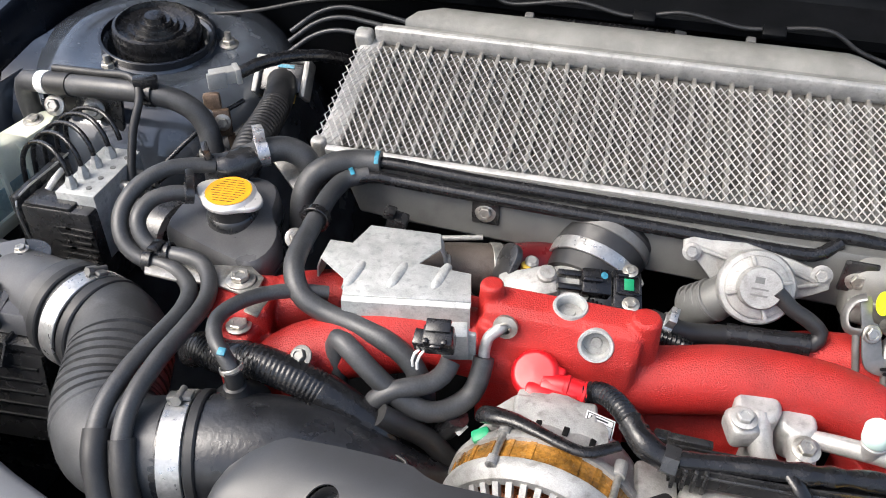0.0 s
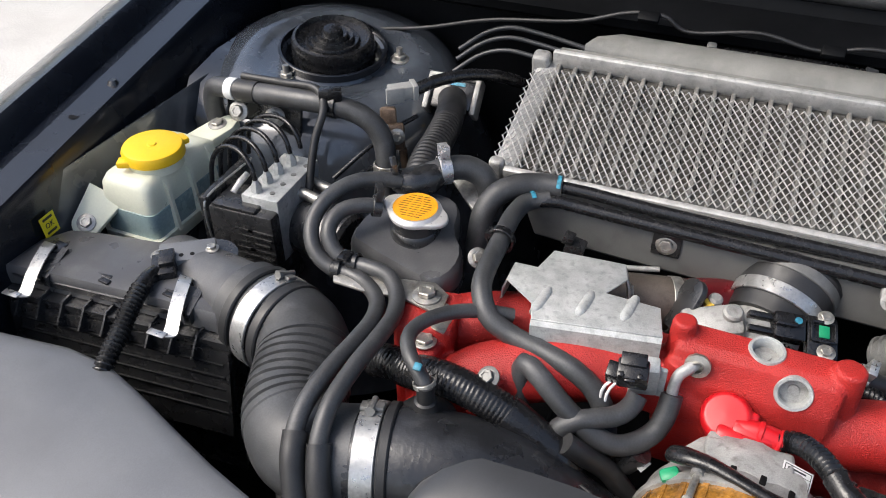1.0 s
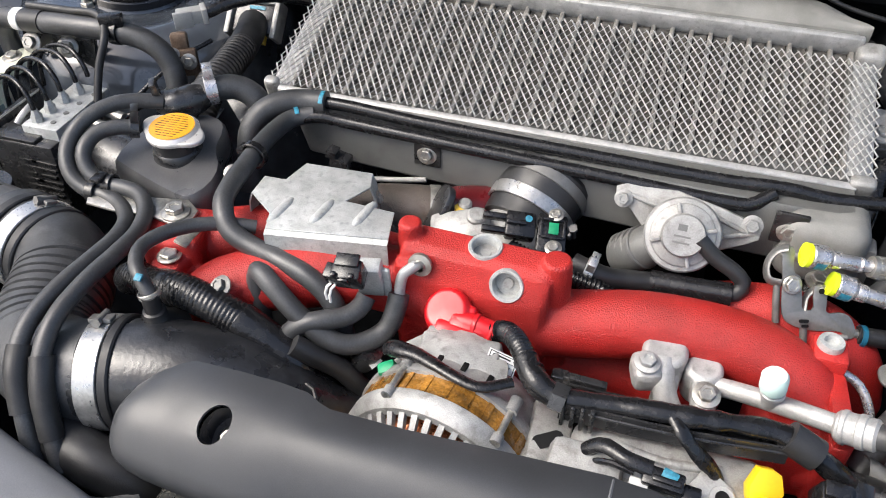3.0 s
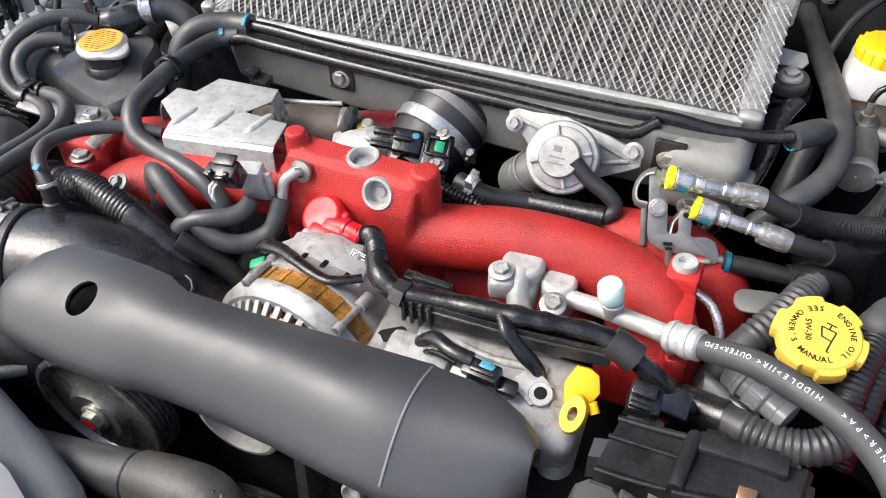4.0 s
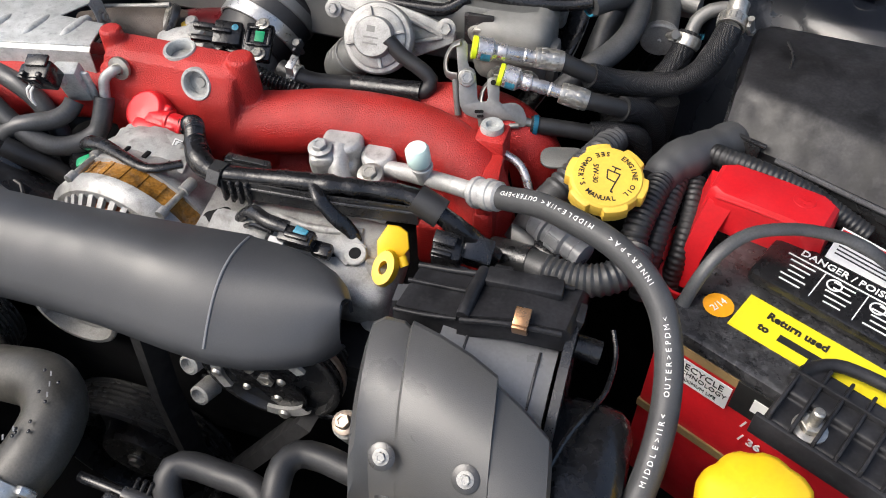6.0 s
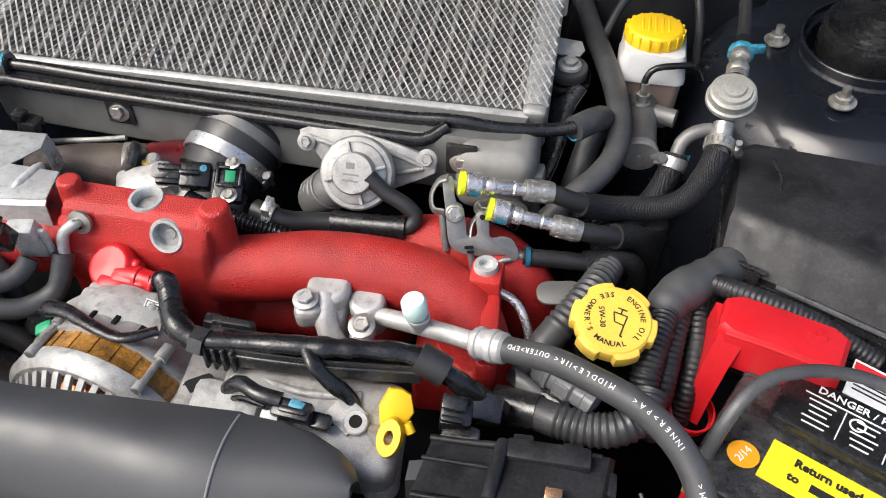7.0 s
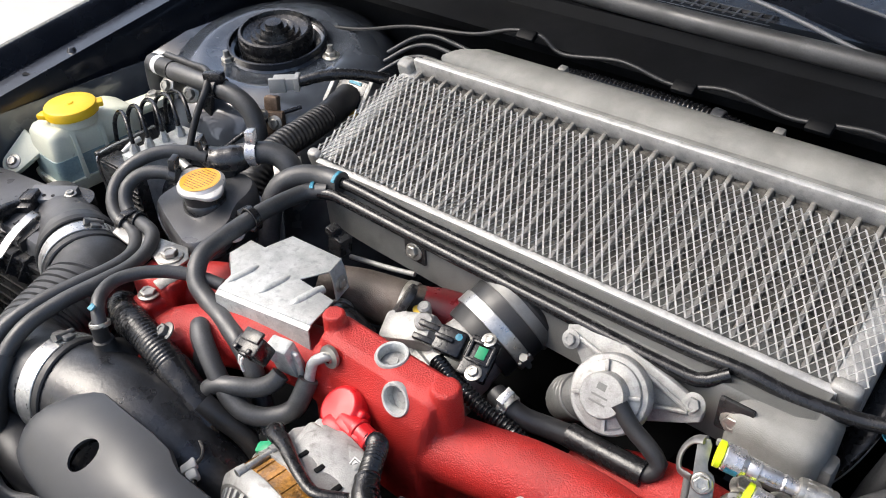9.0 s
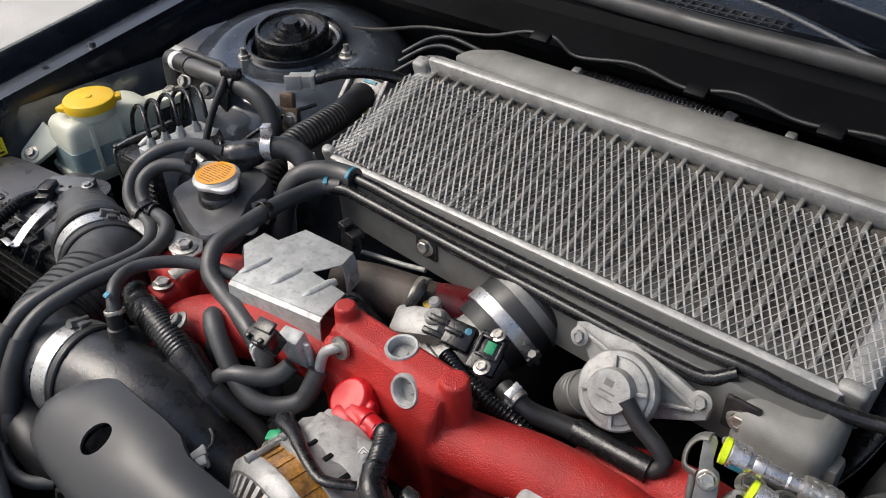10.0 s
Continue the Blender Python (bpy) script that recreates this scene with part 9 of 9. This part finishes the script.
part("barrel", tube([(0.3185, 0.762, 0.917), (0.3195, 0.738, 0.914), (0.3215, 0.692, 0.9085)], 0.0160, 28), CAST_DARK, mc, "", 60)
part("end_plug", lathe([(0.0, 0.0), (0.0175, 0.0), (0.018, 0.002), (0.018, 0.006), (0.0165, 0.0075), (0.002, 0.0075), (0.0015, 0.009), (0.0, 0.009)], put((0.3217, 0.691, 0.9083), (0.04, -0.98, -0.12)), 40), CAST, mc, "round turned end plug")
part("union_boss", rod((0.3195, 0.741, 0.918), (0.3188, 0.741, 0.931), 0.009, 20, chamfer=0.0015), CAST_DARK, mc)
part("side_boss", rod((0.332, 0.742, 0.918), (0.352, 0.736, 0.918), 0.009, 16), CAST_DARK, mc)
hose("clutch_line", [(0.3185, 0.741, 0.937), (0.3175, 0.742, 0.950), (0.323, 0.745, 0.962), (0.344, 0.750, 0.966), (0.362, 0.762, 0.960), (0.372, 0.775, 0.94)], 0.0032, "thin black hydraulic line with a white union", GLOSS_BLACK, "line", seg=10)
single("line_union", join(cyl(0.0062, 0.009, Matrix.Translation((0.3187, 0.741, 0.929)), 6), cyl(0.004, 0.012, Matrix.Translation((0.3187, 0.741, 0.938)), 12)), STEEL, "small hexagon pipe union", "union")
bo = thing("brake_booster", (0.35, 0.93, 0.80), "black round brake servo against the bulkhead", "brake servo")
part("drum", lathe([(0.0, 0.07), (0.03, 0.07), (0.045, 0.055), (0.09, 0.045), (0.108, 0.035), (0.112, 0.025), (0.116, 0.024), (0.116, 0.018), (0.112, 0.016), (0.11, -0.05), (0, -0.05)], put((0.345, 0.93, 0.895), (0.0, -1, 0.1)), 56), BULKHEAD, bo)
part("vacuum_line", tube([(0.275, 0.82, 0.95), (0.29, 0.85, 0.975), (0.325, 0.885, 1.0), (0.342, 0.892, 1.008), (0.352, 0.885, 1.003), (0.366, 0.855, 0.965), (0.372, 0.84, 0.92)], 0.0045, 12), RUBBER, bo)
hh = hose("heater_hose", [(0.234, 0.925, 0.955), (0.249, 0.882, 0.952), (0.263, 0.830, 0.950), (0.277, 0.780, 0.950), (0.289, 0.735, 0.950), (0.297, 0.695, 0.948), (0.300, 0.662, 0.944), (0.297, 0.637, 0.938), (0.286, 0.614, 0.932), (0.269, 0.592, 0.926), (0.25, 0.574, 0.91)], 0.0104, "long black heater hose sweeping past the intercooler", RUBBER_DUSTY)
part("cut_sleeve", tube([(0.238, 0.92, 0.955), (0.245, 0.895, 0.9525)], 0.0118, 18), RUBBER, hh)
pe = hose("pipe_elbow", [(0.261, 0.634, 0.963), (0.268, 0.642, 0.963), (0.277, 0.656, 0.960), (0.283, 0.670, 0.953), (0.282, 0.676, 0.942), (0.276, 0.668, 0.930), (0.271, 0.654, 0.912), (0.266, 0.642, 0.89), (0.262, 0.632, 0.86)], 0.0110, "black rubber elbow on the front pipe's end", RUBBER_DUSTY)
part("blue_mark", ring(0.0100, 0.004, 0.002, put((0.2605, 0.6335, 0.963), (0.7, 0.7, 0)), 20, (30, 130)), BLUE_MARK, pe)
hose("lower_duct", [(0.285, 0.61, 0.90), (0.30, 0.60, 0.89), (0.31, 0.575, 0.875), (0.31, 0.55, 0.85)], 0.017, "black corrugated duct below the heater hose", RUBBER, ribs=0.006, depth=0.08)
im = thing("intercooler_mount", (0.247, 0.741, 0.92), "rubber-bushed intercooler mount with a flanged bolt", "mount")
MT = put((0.247, 0.743, 0.9575), (0.02, -0.15, 1))
part("bush", lathe([(0.0, -0.010), (0.0172, -0.010), (0.0178, -0.002), (0.0165, 0.0), (0.0125, 0.0004), (0.0, 0.0004)], MT, 36), RUBBER_DUSTY, im)
part("washer", cyl(0.0112, 0.0022, MT, 28, 0.0006), CAST, im)
bolt(im, MT @ V((0, 0, 0.002)), (0.02, -0.15, 1), 0.0068, 0.006, CAST)
part("bracket", plate([(-0.026, 0.016), (-0.010, 0.022), (0.012, 0.021), (0.021, 0.011), (0.022, -0.008), (0.013, -0.021), (-0.006, -0.024), (-0.024, -0.018)], 0.0025, MT @ Matrix.Translation((0, 0, -0.0125)), 0.001), GLOSS_BLACK, im, "black painted plate with a folded edge", 40)
ARM = [V(p) for p in ((0.256, 0.733, 0.944), (0.247, 0.716, 0.932), (0.243, 0.684, 0.911), (0.236, 0.663, 0.890), (0.224, 0.648, 0.868), (0.21, 0.635, 0.845))]
part("arm", tube(ARM, 0.0115, 16, 0.005, flat=0.35), GLOSS_BLACK, im, "curved black painted support arm")
part("arm_edge", tube([p + V((0.0095, -0.005, -0.001)) for p in ARM], 0.0013, 8), CAST_DARK, im, "bright worn edge of the arm")
part("tab", plate([(-0.016, -0.010), (0.014, -0.010), (0.018, -0.002), (0.014, 0.008), (-0.016, 0.010)], 0.003, put((0.241, 0.762, 0.967), (0.02, -0.4, 1)), 0.001), CAST, im)
cd = hose("bulkhead_conduit", [(0.262, 0.908, 1.026), (0.265, 0.902, 1.018), (0.264, 0.90, 0.998), (0.2625, 0.897, 0.982), (0.262, 0.895, 0.966)], 0.0064, "short grey-black corrugated conduit at the bulkhead", PLASTIC_SKYLIT, "conduit", ribs=0.0040, depth=0.12)
part("boot", tube([(0.261, 0.915, 1.032), (0.265, 0.904, 1.019)], 0.0098, 16), BULKHEAD, cd, "black rubber boot")

# ---- the nose: radiator hose, reservoir, small hoses ----
rh = thing("radiator_hose", (-0.08, 0.21, 0.84), "thick black upper radiator hose, dusty brown past its joint", "hose")
RHP = [V((x, y - 0.008, z - 0.006)) for x, y, z in ((-0.21, 0.214, 0.832), (-0.155, 0.217, 0.843), (-0.10, 0.220, 0.857), (-0.083, 0.2205, 0.8618), (-0.055, 0.221, 0.871), (-0.018, 0.217, 0.879), (0.001, 0.200, 0.880), (0.004, 0.176, 0.876), (-0.003, 0.150, 0.868), (-0.012, 0.128, 0.858), (-0.02, 0.10, 0.845))]
part("straight_half", tube(RHP[:4], 0.0178, 28, taper=(0.94, 0.96, 0.98, 1.0)), RUBBER_DUSTY, rh)
part("bent_half", tube(RHP[3:], 0.0205, 28, taper=(0.93, 0.96, 1.0, 1.0, 1.0, 1.0, 1.0)), HOSE_DUST, rh, "brown dusty moulded bend")
part("joint", ring(0.0196, 0.003, 0.0028, put(RHP[3], RHP[4] - RHP[2])), GLOSS_BLACK, rh)
part("hose_clamp", ring(0.0222, 0.012, 0.002, put((-0.006, 0.143, 0.8655), (-0.25, -0.85, -0.35))), BAND, rh, "bright spring hose clamp")
part("clamp_ear", box((0.014, 0.010, 0.008), put((-0.018, 0.146, 0.884), (-0.45, 0, 0.9)), 0.002), BAND, rh)
part("clamp_tail", box((0.012, 0.006, 0.010), put((0.014, 0.139, 0.872), (0.8, -0.1, 0.5)), 0.002), BAND, rh)
for a, b, c in ((0.0, 0.205, 0.9005), (0.004, 0.198, 0.9005), (0.007, 0.191, 0.9000), (-0.002, 0.166, 0.8945), (-0.006, 0.160, 0.8925)):
    part("moulded_mark", box((0.0035, 0.0010, 0.0006), put((a, b, c), (0.05, -0.1, 1), (0.5, -0.8, 0))), DRUM, rh, "faint moulded letter")
part("blue_mark", box((0.008, 0.007, 0.001), put((-0.0215, 0.146, 0.8915), (-0.45, 0, 0.9))), BLUE_MARK, rh)
rad = thing("radiator", (0.05, 0.12, 0.74), "black radiator top tank with clips and a yellow caution label", "radiator")
part("top_tank", loft([[V((x, y, z)) for y, z in ((0.10, 0.80), (0.098, 0.832), (0.108, 0.842), (0.138, 0.842), (0.148, 0.834), (0.15, 0.80))] for x in (-0.30, -0.1, 0.05, 0.15, 0.28)]), PLASTIC, rad, "", 40)
cl_m = put((0.0135, 0.1185, 0.8425), (0, -0.12, 1), (0.97, 0.06, 0))
yl = part("caution_label", box((0.07, 0.024, 0.0008), cl_m), LABEL_Y, rad, "yellow caution label with red print")
for j in range(4):
    part("print_bar", box((0.056 - 0.010 * (j % 2), 0.0009, 0.0004), cl_m @ Matrix.Translation((0.0, 0.008 - 0.005 * j, 0.0008))), RED_PLASTIC, yl)
part("clip_block", join(box((0.016, 0.012, 0.010), Matrix.Translation((0.052, 0.147, 0.842)), 0.002), box((0.02, 0.008, 0.02), put((0.075, 0.160, 0.846), (0.2, 0, 1)), 0.002), box((0.012, 0.01, 0.008), Matrix.Translation((0.060, 0.155, 0.85)), 0.002)), PLASTIC, rad)
for i in range(3):
    part("comb_tooth", rod((0.070 + 0.005 * i, 0.158, 0.852), (0.078 + 0.005 * i, 0.168, 0.872), 0.0013, 8), GLOSS_BLACK, rad)
part("pale_insert", box((0.011, 0.008, 0.007), Matrix.Translation((0.052, 0.146, 0.850)), 0.002), WHITE_PLASTIC, rad)
part("steel_line", tube([(0.03, 0.165, 0.853), (0.07, 0.162, 0.853), (0.105, 0.155, 0.850), (0.14, 0.145, 0.845)], 0.0036, 12), PIPE_BLACK, rad)
part("filler_neck", cyl(0.018, 0.02, Matrix.Translation((0.148, 0.146, 0.838)), 24), STEEL, rad)
rcp = part("filler_cap", lathe([(0.020, -0.004), (0.0225, 0.0), (0.0215, 0.004), (0.0185, 0.006), (0.0, 0.0065)], Matrix.Translation((0.148, 0.144, 0.858)), 40), WHITE_PLASTIC, rad, "metal radiator cap with a yellow label")
part("cap_label", lathe([(0.0178, 0.0066), (0.0, 0.0068)], Matrix.Translation((0.148, 0.144, 0.858)), 40), ORANGE, rcp)
part("warning_sign", plate([(-0.005, -0.004), (0.005, -0.004), (0.0, 0.005)], 0.0004, Matrix.Translation((0.140, 0.152, 0.8652))), INK, rcp)
for j in range(4):
    part("print_bar", box((0.018 - 0.002 * j, 0.0012, 0.0003), Matrix.Translation((0.152, 0.150 - 0.0032 * j, 0.8650))), INK, rcp)
hose("bypass_hose", [(0.104, 0.158, 0.838), (0.097, 0.165, 0.856), (0.0925, 0.1745, 0.8665), (0.094, 0.183, 0.8695), (0.104, 0.187, 0.8695), (0.124, 0.187, 0.868), (0.143, 0.186, 0.868), (0.155, 0.181, 0.8675), (0.160, 0.172, 0.864), (0.159, 0.158, 0.855)], 0.0088, "black rubber hose loop at the radiator cap", RUBBER)
hose("overflow_hose", [(0.163, 0.163, 0.852), (0.165, 0.175, 0.868), (0.1635, 0.188, 0.8775), (0.163, 0.200, 0.880), (0.169, 0.209, 0.8805), (0.183, 0.211, 0.8805), (0.202, 0.2085, 0.880), (0.221, 0.206, 0.880), (0.233, 0.200, 0.8785), (0.240, 0.192, 0.872), (0.242, 0.187, 0.862)], 0.0088, "black rubber overflow hose to the white bottle", RUBBER)
ob_ = thing("overflow_bottle", (0.245, 0.18, 0.74), "white plastic coolant overflow bottle", "overflow bottle")
part("bottle", lathe([(0.045, -0.10), (0.048, -0.03), (0.045, -0.012), (0.034, -0.002), (0.022, 0.001), (0.02, 0.006), (0.0, 0.007)], Matrix.Translation((0.243, 0.178, 0.858)) @ Matrix.Diagonal((1.1, 0.75, 1, 1)), 36), WHITE_PLASTIC, ob_, "", 50)
part("boss", cyl(0.009, 0.012, put((0.222, 0.172, 0.856), (-0.1, -0.3, 1)), 16, 0.002), YELLOW_PALE, ob_)
part("boss", cyl(0.011, 0.006, put((0.240, 0.187, 0.860), (0, 0, 1)), 16, 0.002), WHITE_PLASTIC, ob_)

# ---- small things between the larger ones ----
cc = thing("cream_connector", (-0.148, 0.339, 0.885), "cream plastic connector with a thin black wire", "connector")
ccm = put((-0.146, 0.343, 0.884), (0.1, -0.3, 0.95), (0.9, -0.4, 0))
part("shell", join(box((0.026, 0.013, 0.011), ccm, 0.002), box((0.010, 0.009, 0.009), ccm @ Matrix.Translation((0.016, 0, 0.001)), 0.002), box((0.008, 0.016, 0.005), ccm @ Matrix.Translation((-0.006, 0, -0.006)), 0.001)), WHITE_PLASTIC, cc)
part("loop", tube([ccm @ V(p) for p in ((-0.012, 0.004, 0.008), (-0.006, 0.014, 0.010), (0.006, 0.014, 0.010), (0.010, 0.006, 0.008))], 0.0016, 8), RUBBER, cc)
part("wire", tube([ccm @ V(p) for p in ((0.020, 0.0, 0.006), (0.034, -0.002, 0.004), (0.050, 0.004, -0.004), (0.062, 0.012, -0.014))], 0.0022, 8), GLOSS_BLACK, cc)

# the overlapped seams of the wrapped looms and the drips on the radiator hose
for i in range(9):
    a = random.uniform(0.2, 0.95)
    c = spline([(-0.10, 0.220, 0.857), (-0.055, 0.221, 0.871), (-0.018, 0.217, 0.879), (0.001, 0.200, 0.880), (0.004, 0.176, 0.876), (-0.003, 0.150, 0.868)], 10)[int(a * 50)]
    part("water_drop", lathe([(0.0, 0.0007), (0.0009, 0.0005), (0.0014, 0.0)], put(c + V((random.uniform(-0.009, 0.007), random.uniform(-0.006, 0.002), 0.0180)), (0, -0.2, 1)), 8), GLOSS_BLACK, rh)
